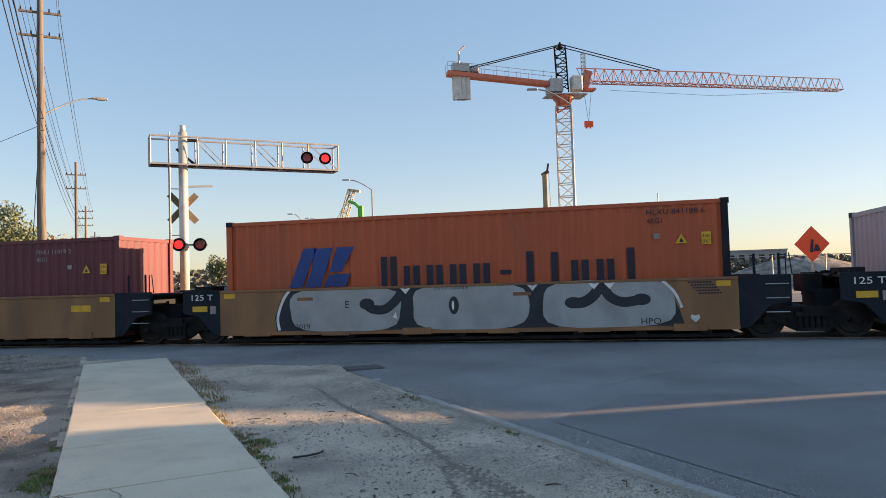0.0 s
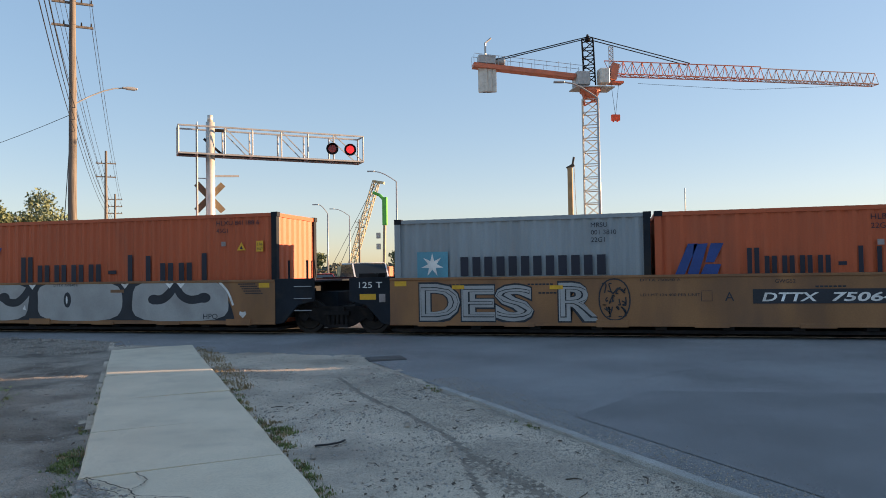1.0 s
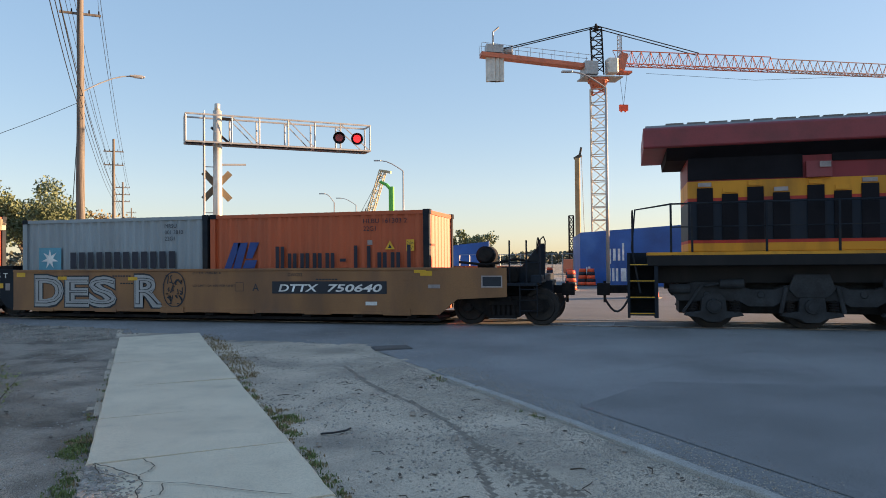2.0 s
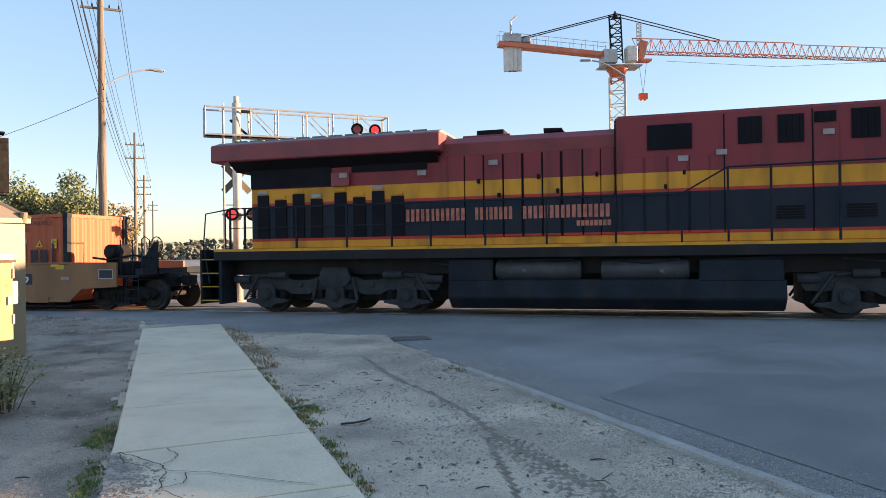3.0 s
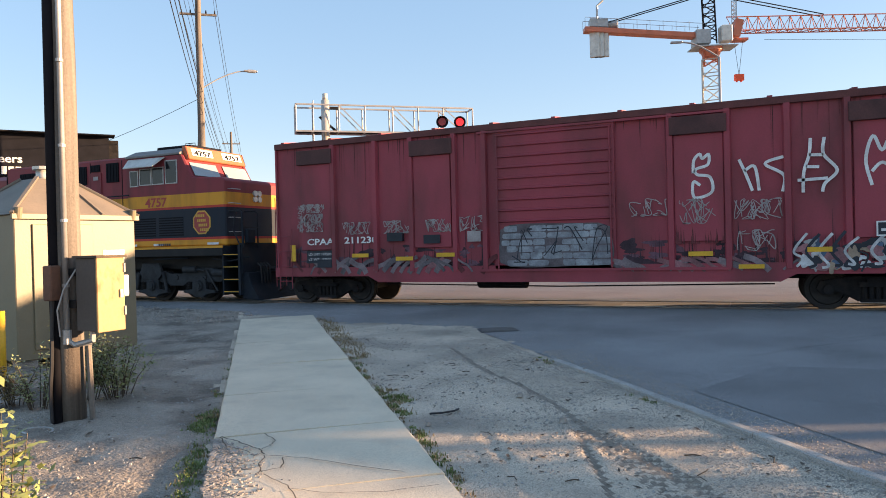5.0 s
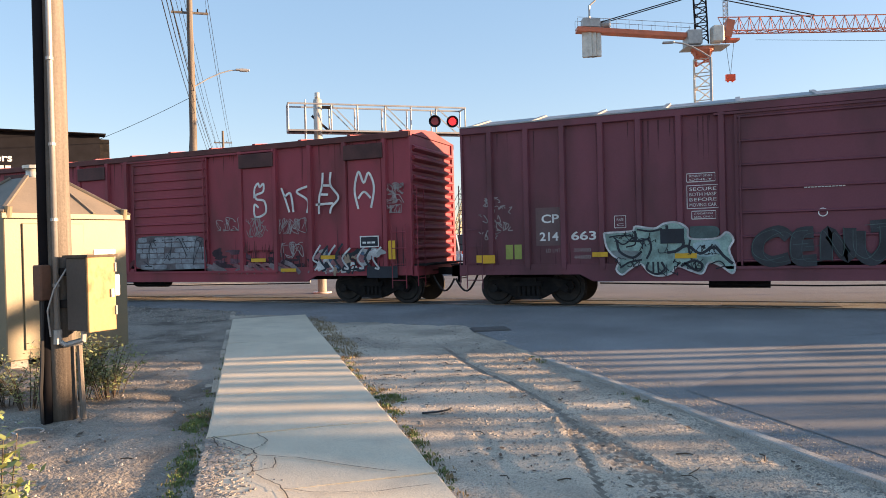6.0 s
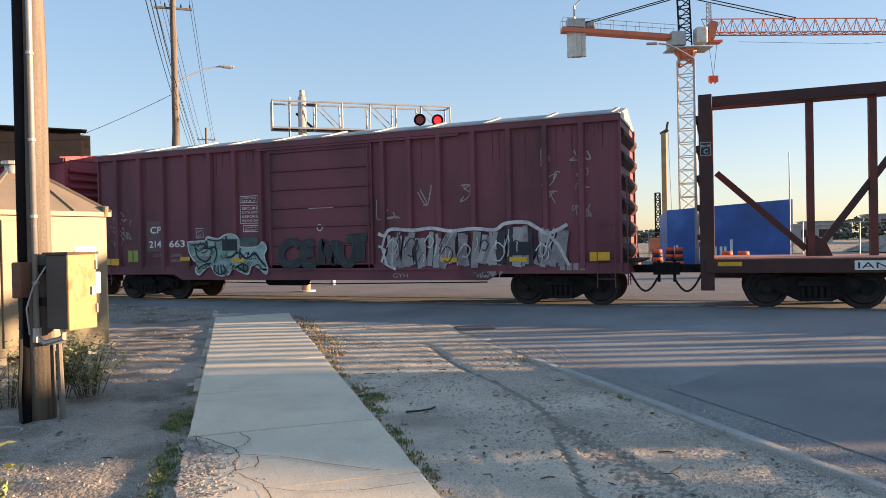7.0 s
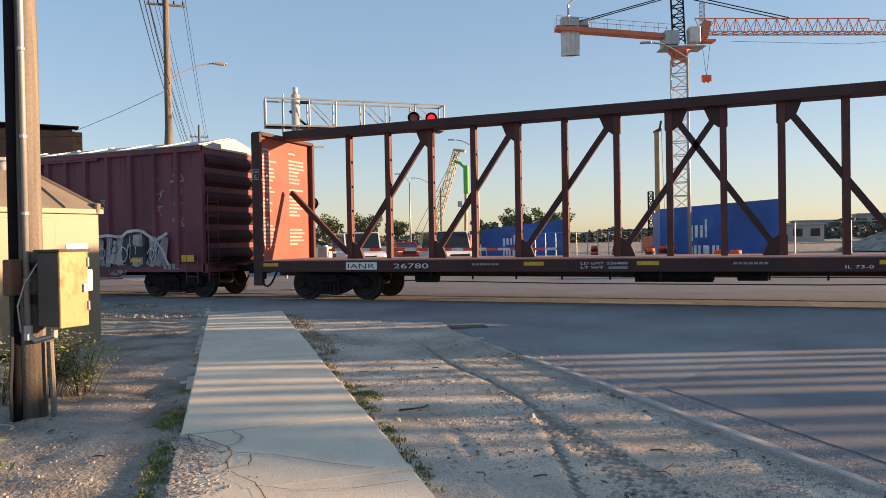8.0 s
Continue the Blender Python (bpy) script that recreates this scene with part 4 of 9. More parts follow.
def end_platform(car, L):
    """The platform over the end truck, with brake wheel and railing."""
    for sy in (-1, 1):
        y = sy * 1.47
        part("end_side", Build().prism([(L, 0.36), (L, 1.5), (L + 1.65, 1.48), (L + 1.65, 0.80), (L + 0.46, 0.74)], y - 0.035, y + 0.035), M_well, car)
    b = Build()
    b.box(L + 1.3, L + 2.6, -0.45, 0.45, 0.75, 1.15)
    b.box(L + 0.2, L + 2.35, -1.45, 1.45, 1.05, 1.12)
    b.prism([(L + 0.9, 1.4), (L + 1.9, 1.5), (L + 2.35, 2.05), (L + 2.45, 2.05), (L + 2.45, 1.1), (L + 1.0, 1.1)], -0.8, -0.72)
    b.box(L + 2.2, L + 2.45, -1.4, 1.4, 1.12, 1.3)
    part("end_platform", b, M_black, car, bevel=0.01)
    part("air_tank", Build().tube((L + 1.05, -1.05, 1.78), (L + 1.05, -0.45, 1.78), 0.22, n=18).tube((L + 1.05, -1.09, 1.78), (L + 1.05, -1.05, 1.78), 0.14, 0.22, n=18), M_truck, car, smooth=True)
    part("tank_stand", Build().box(L + 0.85, L + 1.25, -1.0, -0.5, 1.12, 1.6), M_truck, car, bevel=0.02)
    part("rod_gear", Build().path([(L + 0.4, -1.0, 1.62), (L + 1.1, -1.1, 1.55), (L + 1.8, -1.0, 1.68), (L + 2.3, -0.9, 1.6)], 0.035), M_truck, car)
    part("valve_box", Build().box(L + 1.45, L + 1.85, -1.2, -0.8, 1.12, 1.5), M_truck, car, bevel=0.03)
    b = Build()
    for x in (L + 1.7, L + 2.1, L + 2.42):
        b.tube((x, -1.38, 1.1), (x, -1.38, 2.12), 0.02, n=6)
    b.tube((L + 1.7, -1.38, 1.6), (L + 2.42, -1.38, 1.6), 0.016, n=6)
    b.path([(L + 2.42, -1.38, 2.12), (L + 2.5, -1.38, 2.2), (L + 2.52, -1.2, 2.1), (L + 2.5, -1.2, 1.2)], 0.016)
    ladder(b, L + 1.95, -1.45, 0.35, 1.1, 0.4, 3)
    part("handrail", b, M_black, car)
    b = Build()
    for k in range(16):
        a0, a1 = 2 * math.pi * k / 16, 2 * math.pi * (k + 1) / 16
        b.tube((L + 2.28, -0.6 + 0.25 * math.cos(a0), 1.95 + 0.25 * math.sin(a0)), (L + 2.28, -0.6 + 0.25 * math.cos(a1), 1.95 + 0.25 * math.sin(a1)), 0.014, n=6)
    for k in range(5):
        a0 = 2 * math.pi * k / 5
        b.tube((L + 2.28, -0.6, 1.95), (L + 2.28, -0.6 + 0.25 * math.cos(a0), 1.95 + 0.25 * math.sin(a0)), 0.01, n=6)
    part("brake_wheel", b, M_truck, car)
    decal("plate", Build().flat([(L + 1.05, 1.02), (L + 1.55, 1.02), (L + 1.55, 1.30), (L + 1.05, 1.30)], -1.507), M_dimwhite, car)
    decal("plate_ground", Build().flat([(L + 1.08, 1.05), (L + 1.52, 1.05), (L + 1.52, 1.27), (L + 1.08, 1.27)], -1.510), M_spray, car)

end_platform(w2, 12.55)
coupler(w2, 14.75, 1)

c_maroon = container(-24.68, 0.36, 12.19, 2.70, M_maroon, "dark maroon corrugated shipping container in a well car")
placards(c_maroon, 12.19, 2.70, ("2.9m", "9'6\""))
text("number_text", "FINU 11019 2", 9.6, 2.28, 0.12, M_dimwhite, c_maroon, -1.224, width=1.1)
text("number_text", "45G1", 9.6, 2.08, 0.12, M_dimwhite, c_maroon, -1.224)
c_long = container(-9.32, 0.36, 12.19, 2.89, M_orange, "long orange corrugated shipping container, top corners dark", dark_end=True)
placards(c_long, 12.19, 2.89, ("2.9m", "9'6\""))
text("number_text", "HLXU 841188 6", 10.45, 2.58, 0.12, M_navy, c_long, -1.224, width=1.25)
text("number_text", "45G1", 10.45, 2.38, 0.12, M_navy, c_long, -1.224)
decal("carrier_mark", ship_mark(Build(), 1.72, 1.16, 1.75, 0.98, -1.226), M_blue, c_long)
decal("carrier_word", word_mark(Build(), 4.15, 1.14, 6.3, (.72, .48, .48, .48, .48, .30, .72, .68, .48, .48, .72), -1.226, seed=4), M_navy, c_long)
c_grey = container(6.07, 0.36, 6.06, 2.57, M_grey, "pale blue-grey corrugated twenty-foot container with dark lettering blocks", dark_end=True)
decal("star_ground", Build().flat([(0.58, 1.12), (1.35, 1.12), (1.35, 1.76), (0.58, 1.76)], -1.226), mat("pale blue panel", (0.10, 0.33, 0.44), 0.6), c_grey)
star = []
for k in range(14):
    r_ = 0.29 if k % 2 == 0 else 0.11
    star.append((0.96 + r_ * math.sin(2 * math.pi * k / 14), 1.44 + r_ * math.cos(2 * math.pi * k / 14)))
decal("star", Build().flat(star[::-1], -1.229), M_white, c_grey)
decal("carrier_word", word_mark(Build(), 1.66, 1.16, 3.5, (.46, .46, .46, .46, .46, .46), -1.226, gap=0.16, seed=2), M_navy, c_grey)
for k_, s_ in enumerate(("MRSU", "001 3810", "22G1")):
    text("number_text", s_, 4.75, 2.25 - 0.17 * k_, 0.11, M_navy, c_grey, -1.224)
c_short = container(12.22, 0.36, 6.06, 2.57, M_orange, "orange corrugated twenty-foot shipping container", dark_end=True)
placards(c_short, 6.06, 2.57, ("2.6m", "8'6\""))
text("number_text", "HLBU 161303 2", 4.35, 2.25, 0.12, M_navy, c_short, -1.224, width=1.15)
text("number_text", "22G1", 4.35, 2.06, 0.12, M_navy, c_short, -1.224)
decal("carrier_mark", ship_mark(Build(), 0.42, 1.14, 1.03, 0.68, -1.226), M_blue, c_short)
decal("carrier_word", word_mark(Build(), 1.92, 1.14, 3.85, (.56, .38, .38, .38, .38, .20, .56, .54, .38, .38, .56), -1.226, seed=7), M_navy, c_short)

# ----- locomotive -----
M_airtank = mat("flaked tank paint", (0.045, 0.047, 0.05), 0.55, vary=0.3, scale=3, dirt=(0.34, 0.34, 0.34), amount=0.9, dirt_scale=4, edge=0.64)

M_locotruck = mat("dusty dark truck paint", (0.036, 0.039, 0.043), 0.75, vary=0.3, scale=3, spec=0.3, dirt=(0.02, 0.018, 0.018), amount=0.7, dirt_scale=4)

def locomotive(s):
    loco = thing("locomotive", "maroon, yellow and black diesel locomotive with full-width radiator hood", "locomotive")
    # frame and walkway
    b = Build()
    b.box(0.45, 20.55, -1.52, 1.52, 1.50, 1.80)
    b.box(0.6, 20.4, -0.9, 0.9, 1.1, 1.5)
    part("frame", b, M_loco, loco, bevel=0.012)
    # long hood, lower part, set back behind the walkway
    b = Build()
    b.box(1.35, 10.9, -1.08, 1.08, 1.8, 4.05)
    part("engine_hood", b, M_loco, loco, bevel=0.02)
    b = Build()
    b.prism_x([(-1.08, 4.0), (-1.12, 4.30), (-0.9, 4.46), (0.9, 4.46), (1.12, 4.30), (1.08, 4.0)], 6.65, 10.85)
    b.box(7.1, 8.3, -0.6, 0.6, 4.46, 4.56)
    part("hood_roof", b, M_locored, loco, bevel=0.012)
    # radiator section with overhanging wings
    b = Build()
    b.prism_x([(-1.48, 4.10), (-1.52, 4.13), (-1.52, 4.52), (-1.46, 4.57), (1.46, 4.57), (1.52, 4.52), (1.52, 4.13), (1.48, 4.10)], 0.40, 6.75)
    part("radiator_wing", b, M_locored, loco, "maroon overhanging radiator hood", bevel=0.015)
    # dark wedge added under the wing to paint in its shade
    part("wing_shade_wedge", Build().prism_x([(-1.07, 3.86), (-1.46, 4.10), (1.46, 4.10), (1.07, 3.86)], 0.9, 6.6), M_dark, loco)
    part("wing_roof", Build().prism_x([(-1.44, 4.57), (-1.15, 4.665), (1.15, 4.665), (1.44, 4.57)], 0.46, 6.7), M_locoroof, loco, "faded grey radiator roof")
    b = Build()
    for k in range(12):
        b.box(0.9 + k * 0.46, 1.28 + k * 0.46, -1.15, 1.15, 4.66, 4.70)
    part("radiator_grilles", b, M_locoroof, loco)
    for x0, x1, z0 in ((1.36, 3.70, 3.40), (4.28, 6.30, 3.72)):
        part("intake_screen", Build().box(x0, x1, -1.12, -1.07, z0, 4.02), M_dark, loco)
    part("screen_box", Build().box(3.75, 4.25, -1.22, -1.08, 3.38, 3.72), M_locored, loco)
    # tall central section
    b = Build()
    b.box(10.85, 16.75, -1.2, 1.2, 1.8, 4.66)
    part("equipment_hood", b, M_loco, loco, bevel=0.025)
    b = Build()
    b.box(10.9, 16.7, -1.12, 1.12, 4.66, 4.70)
    part("hood_cap", b, M_locored, loco)
    for x0, x1, z0, z1 in ((11.55, 12.5, 3.88, 4.44), (13.45, 13.93, 3.92, 4.50), (14.24, 14.75, 3.90, 4.50), (14.95, 15.36, 4.30, 4.52), (15.65, 16.18, 3.92, 4.54)):
        b = Build()
        b.box(x0, x1, -1.235, -1.19, z0, z1)
        n = max(3, int((x1 - x0) / 0.11))
        for k in range(n):
            x = x0 + (x1 - x0) * (k + 0.3) / n
            b.box(x, x + 0.03, -1.25, -1.23, z0 + 0.02, z1 - 0.02)
        part("louvre", b, M_dark, loco)
    # doors along the hood: proud panels with gaps between
    rnd = random.Random(4)
    doors = [(6.85, 7.25), (7.28, 7.72), (7.76, 8.2), (8.24, 8.66), (8.72, 9.14), (9.18, 9.58), (9.64, 10.08), (10.12, 10.5), (10.52, 10.82)]
    for x0, x1 in doors:
        part("hood_door", Build().box(x0, x1, -1.125, -1.07, 2.0, 4.0 + rnd.uniform(-0.02, 0.02)), M_loco, loco, bevel=0.01)
    for (_, x0), (x1, _) in zip(doors, doors[1:]):
        part("door_gap", Build().box(x0 + 0.004, x1 - 0.004, -1.092, -1.07, 2.0, 3.98), M_dark, loco)
    for x0, x1 in ((10.83, 10.86), (13.15, 13.18), (14.9, 14.925), (16.3, 16.33), (16.72, 16.755)):
        part("panel_seam", Build().box(x0, x1, -1.206, -1.19, 2.0, 4.6), M_dark, loco)
    for x0, z0 in ((7.6, 3.3), (8.1, 2.95), (9.05, 3.35), (9.5, 3.0), (10.4, 3.35), (12.3, 3.3), (11.9, 3.0)):
        part("latch", Build().box(x0, x0 + 0.06, -1.26, -1.11, z0, z0 + 0.10), M_dark, loco, bevel=0.006)
    for x0, x1 in ((11.0, 11.45), (11.5, 11.95), (12.0, 12.4), (12.45, 12.85)):
        part("hood_door", Build().box(x0, x1, -1.24, -1.19, 2.0, 3.72), M_loco, loco, bevel=0.01)
    part("hood_door", Build().box(14.93, 15.42, -1.235, -1.19, 2.05, 4.26), M_loco, loco, bevel=0.01)
    for k in range(8):
        x = 1.55 + k * 0.52 + (0.16 if k > 3 else 0)
        z1 = 3.22 if k % 2 == 0 else 3.08
        part("radiator_door", Build().box(x, x + 0.33, -1.115, -1.07, 2.08, z1), M_dark, loco)
        part("door_plate", Build().box(x + 0.02, x + 0.3, -1.118, -1.075, z1 + 0.03, z1 + 0.12), M_dimwhite if k % 3 == 0 else M_loco, loco)
    for x, z in ((7.9, 3.72), (12.2, 3.6), (13.0, 3.7), (15.1, 4.02), (6.1, 3.55), (4.0, 3.58)):
        decal("notice", Build().flat([(x, z), (x + 0.22, z), (x + 0.22, z + 0.12), (x, z + 0.12)], -1.262), M_dimwhite, loco)
    for x0 in (14.2, 15.55):
        b = Build()
        for k in range(5):
            b.box(x0, x0 + 0.55, -1.235, -1.19, 2.28 + 0.06 * k, 2.31 + 0.06 * k)
        part("vent", b, M_dark, loco)
    # cab
    b = Build()
    b.prism([(16.75, 1.8), (16.75, 4.60), (18.75, 4.60), (19.0, 4.58), (19.38, 3.88), (20.50, 3.80), (20.62, 3.72), (20.62, 1.8)], -1.42, 1.42)
    part("cab", b, M_loco, loco, bevel=0.04)
    b = Build()
    b.prism_x([(-1.45, 4.58), (-1.45, 4.64), (-1.0, 4.84), (1.0, 4.84), (1.45, 4.64), (1.45, 4.58)], 16.72, 18.95)
    part("cab_roof", b, M_locoroof, loco, "grey faded cab roof", bevel=0.012)
    part("roof_unit", Build().box(17.3, 18.7, -0.7, 0.7, 4.84, 4.98), M_dark, loco, bevel=0.02)
    b = Build()
    b.prism([(18.88, 4.58), (18.90, 4.84), (19.06, 4.84), (19.20, 4.44), (19.06, 4.40)], -1.3, 1.3)
    part("number_housing", b, M_nose, loco, bevel=0.02)
    for y0 in (-1.12, 0.22):       # number boards over the two windshields
        plate = part("number_board", Build().add([(19.075 + q - dx, y0 + dy, 4.815 - 2.85 * q) for dx in (0, 0.05) for dy, q in ((0, 0.09), (0.9, 0.09), (0.9, 0.01), (0, 0.01))], [(0, 1, 2, 3), (7, 6, 5, 4), (0, 4, 5, 1), (1, 5, 6, 2), (2, 6, 7, 3), (3, 7, 4, 0)]), M_white, loco, "pale number board")
        text("board_text", "4757", 0, 0, 0.15, M_dark, plate, 0, width=0.72, bold=0.006, turn=lambda px, pz, y0=y0: (19.168 - 0.35 * pz, y0 + 0.09 + px, 4.58 + pz))
    b = Build()
    for y0, y1 in ((-1.28, -0.15), (0.15, 1.28)):
        b.add([(19.165, y0, 4.34), (19.165, y1, 4.34), (19.39, y1, 3.93), (19.39, y0, 3.93)], [(0, 1, 2, 3)])
    part("windshield", b, M_wshield, loco)
    for x0, x1, z0, z1 in ((16.93, 17.22, 3.72, 4.16), (17.33, 17.76, 3.74, 4.20), (17.84, 18.26, 3.74, 4.22), (18.38, 18.80, 3.74, 4.40)):
        wdw = part("cab_window", Build().box(x0, x1, -1.435, -1.40, z0, z1), M_glass, loco)
        b = Build()
        b.box(x0 - 0.03, x1 + 0.03, -1.445, -1.41, z1, z1 + 0.03)
        b.box(x0 - 0.03, x1 + 0.03, -1.445, -1.41, z0 - 0.03, z0)
        b.box(x0 - 0.03, x0, -1.445, -1.41, z0, z1)
        b.box(x1, x1 + 0.03, -1.445, -1.41, z0, z1)
        part("window_frame", b, M_galv, wdw)
    b = Build()
    b.add([(16.85, -1.44, 4.54), (18.35, -1.44, 4.54), (18.2, -1.80, 4.24), (17.0, -1.80, 4.24), (16.85, -1.43, 4.52), (18.35, -1.43, 4.52), (18.2, -1.79, 4.22), (17.0, -1.79, 4.22)],
          [(0, 1, 2, 3), (7, 6, 5, 4), (0, 4, 5, 1), (1, 5, 6, 2), (2, 6, 7, 3), (3, 7, 4, 0)])
    part("sun_visor", b, M_alu, loco, "pale tilted window awning")
    text("number_text", "4757", 17.5, 3.04, 0.27, mat("red numerals", (0.42, 0.04, 0.03), 0.5), loco, -1.427, width=0.88, bold=0.01)
    y = -1.427
    oct_ = [(19.72 + 0.36 * math.cos(math.pi / 8 + k * math.pi / 4), 2.50 + 0.38 * math.sin(math.pi / 8 + k * math.pi / 4)) for k in range(8)]
    oc2 = [(19.72 + 0.31 * math.cos(math.pi / 8 + k * math.pi / 4), 2.50 + 0.33 * math.sin(math.pi / 8 + k * math.pi / 4)) for k in range(8)]
    my = mat("badge yellow", (0.62, 0.33, 0.04), 0.5)
    mr = mat("badge red", (0.36, 0.04, 0.035), 0.5)
    decal("badge_rim", Build().flat(oct_, y), my, loco)
    decal("badge", Build().flat(oc2, y - 0.003), mr, loco)
    b = Build()
    for k in range(4):
        letters(b, 19.50 + 0.05 * k, 2.66 - 0.14 * k, 0.34, 0.08, 5, y - 0.006)
    decal("badge_bar", b, my, loco)
    for x0 in (16.95, 18.05):
        b = Build()
        for k in range(8):
            b.box(x0, x0 + 0.95, -1.435, -1.41, 2.13 + 0.075 * k, 2.165 + 0.075 * k)
        part("louvre", b, M_dark, loco)
    # side word in plain blocks
    b = Build()
    x = 5.75
    mw = mat("faded red lettering", (0.50, 0.16, 0.11), 0.6, vary=0.35, scale=6)
    for word, w in ((6, 1.55), (4, 0.95), (8, 2.05)):
        word_mark(b, x, 2.42, w, (0.30,) * word, -1.130, gap=0.16, seed=word)
        x += w + 0.22
    decal("railway_word", b, mw, loco)
    decal("railway_word_small", letters(Build(), 9.95, 2.22, 0.80, 0.13, 8, -1.130), mw, loco)
    decal("model_bar", letters(Build(), 18.1, 1.83, 0.5, 0.07, 6, -1.527), M_navy, loco)
    for x in (16.8, 17.9, 20.0):
        decal("reflector", Build().flat([(x, 1.83), (x + 0.42, 1.83), (x + 0.42, 1.90), (x, 1.90)], -1.526), M_white, loco)
    # nose details
    b = Build()
    for k in range(4):
        b.path([(20.60, -1.3, 2.2 + 0.42 * k), (20.74, -1.3, 2.2 + 0.42 * k), (20.74, -0.9, 2.2 + 0.42 * k), (20.62, -0.9, 2.2 + 0.42 * k)], 0.014)
    part("nose_grab_iron", b, M_galv, loco)
    b = Build()
    for yy in (-0.1, 0.1):
        for zz in (3.2, 3.38):
            b.tube((20.6, yy, zz), (20.68, yy, zz), 0.09, n=12)
    part("headlight", b, M_alu, loco)
    # railings
    b = Build()
    posts = [0.96, 1.4, 2.9, 4.3, 5.5, 6.5, 7.85, 9.3, 10.85, 12.25]
    for x in posts:
        b.bar((x, -1.5, 1.8), (x, -1.5, 2.88), 0.045)
    b.tube((0.96, -1.5, 2.86), (12.25, -1.5, 2.86), 0.022, n=6)
    b.tube((0.96, -1.5, 2.35), (6.4, -1.5, 2.35), 0.014, n=6)
    part("handrail", b, M_black, loco)
    b = Build()
    for x in (13.2, 14.05, 15.35):
        b.bar((x, -1.5, 1.8), (x, -1.5, 3.40), 0.045)
    b.tube((13.2, -1.5, 3.40), (16.9, -1.5, 3.44), 0.02, n=6)
    b.tube((12.25, -1.5, 2.86), (13.2, -1.5, 3.40), 0.02, n=6)
    part("handrail", b, M_black, loco)
    b = Build()
    b.path([(0.3, -1.48, 0.9), (0.12, -1.48, 1.9), (0.2, -1.48, 2.75), (0.96, -1.48, 2.86)], 0.02)
    b.path([(0.15, -0.5, 1.8), (0.15, -0.5, 2.8), (0.15, 1.4, 2.8), (0.15, 1.4, 1.8)], 0.02)
    part("end_railing", b, M_black, loco)
    # steps
    for x0, way in ((0.02, 1), (20.5, 1)):
        b = Build()
        b.box(x0, x0 + 0.06, -1.5, -0.8, 0.35, 1.8)
        b.box(x0 + 0.58, x0 + 0.66, -1.5, -0.8, 0.35, 1.8)
        b.box(x0, x0 + 0.66, -0.85, -0.8, 0.35, 1.8)
        part("step_well", b, M_black, loco)
        for k in range(4):
            st = part("step", Build().box(x0 + 0.06, x0 + 0.58, -1.5, -0.85, 0.42 + 0.36 * k, 0.46 + 0.36 * k), M_black, loco)
            part("step_edge", Build().box(x0 + 0.06, x0 + 0.58, -1.515, -1.5, 0.442 + 0.36 * k, 0.46 + 0.36 * k), M_yellow, st)
    b = Build()
    b.box(21.1, 21.2, -1.45, 1.45, 0.95, 1.85)
    b.bar((21.2, -1.4, 1.8), (21.2, -1.4, 2.75), 0.05)
    b.path([(21.1, -1.45, 1.85), (20.9, -1.45, 2.25), (21.0, -1.45, 2.75), (21.2, -1.4, 2.8)], 0.02)
    part("pilot", b, M_black, loco)
    part("snow_plough", Build().prism([(21.12, 0.24), (21.72, 0.20), (21.66, 0.34), (21.46, 0.62), (21.34, 1.0), (21.12, 1.0)], -1.38, 1.38), M_black, loco, bevel=0.02)
    for y in (-1.42, -0.75, 0.75, 1.42):
        part("pilot_post", Build().path([(21.22, y, 1.7), (21.22, y, 2.72), (21.14, y, 2.8), (20.75, y, 2.8)], 0.024), M_black, loco)
    part("pilot_rail", Build().tube((21.22, -1.42, 2.3), (21.22, -0.75, 2.3), 0.02, n=6), M_black, loco)
    for k in range(4):
        part("hose", Build().path([(21.3, -0.9 + 0.14 * k, 1.25), (21.42, -0.9 + 0.14 * k, 1.15), (21.45, -0.9 + 0.14 * k, 0.75), (21.38, -0.88 + 0.14 * k, 0.5)], 0.03, 7), M_cable, loco)
    part("cable_box", Build().box(21.2, 21.34, -1.35, -1.0, 1.85, 2.25), M_black, loco, bevel=0.02)
    # fuel tank, air tanks
    b = Build()
    b.prism_x([(-1.40, 0.98), (-1.45, 0.55), (-1.15, 0.28), (1.15, 0.28), (1.45, 0.55), (1.40, 0.98)], 6.9, 14.35)
    part("fuel_tank", b, M_black, loco, bevel=0.03)
    part("battery_box", Build().box(6.9, 8.0, -1.4, 1.4, 0.94, 1.48), M_black, loco, bevel=0.03)
    part("battery_box", Build().box(12.6, 14.3, -1.42, 1.42, 0.94, 1.42), M_black, loco, bevel=0.03)
    part("tank_top", Build().box(8.0, 12.6, -0.6, 0.6, 0.94, 1.5), M_black, loco)
    for x0, x1 in ((8.1, 10.0), (10.55, 12.35)):
        b = Build()
        b.tube((x0, -1.16, 1.20), (x1, -1.16, 1.20), 0.26, n=20)
        b.tube((x0 - 0.06, -1.16, 1.20), (x0, -1.16, 1.20), 0.18, 0.26, n=20)
        b.tube((x1, -1.16, 1.20), (x1 + 0.06, -1.16, 1.20), 0.26, 0.18, n=20)
        part("air_reservoir", b, M_airtank, loco, "dark air tank with flaked paint", smooth=True)
    b = Build()
    for k in range(7):
        b.path([(6.2 + k * 2.3, -1.35, 1.42), (6.9 + k * 2.3, -1.38, 1.34 + 0.1 * (k % 2)), (7.6 + k * 2.3, -1.36, 1.45)], 0.025)
    part("piping", b, M_black, loco)
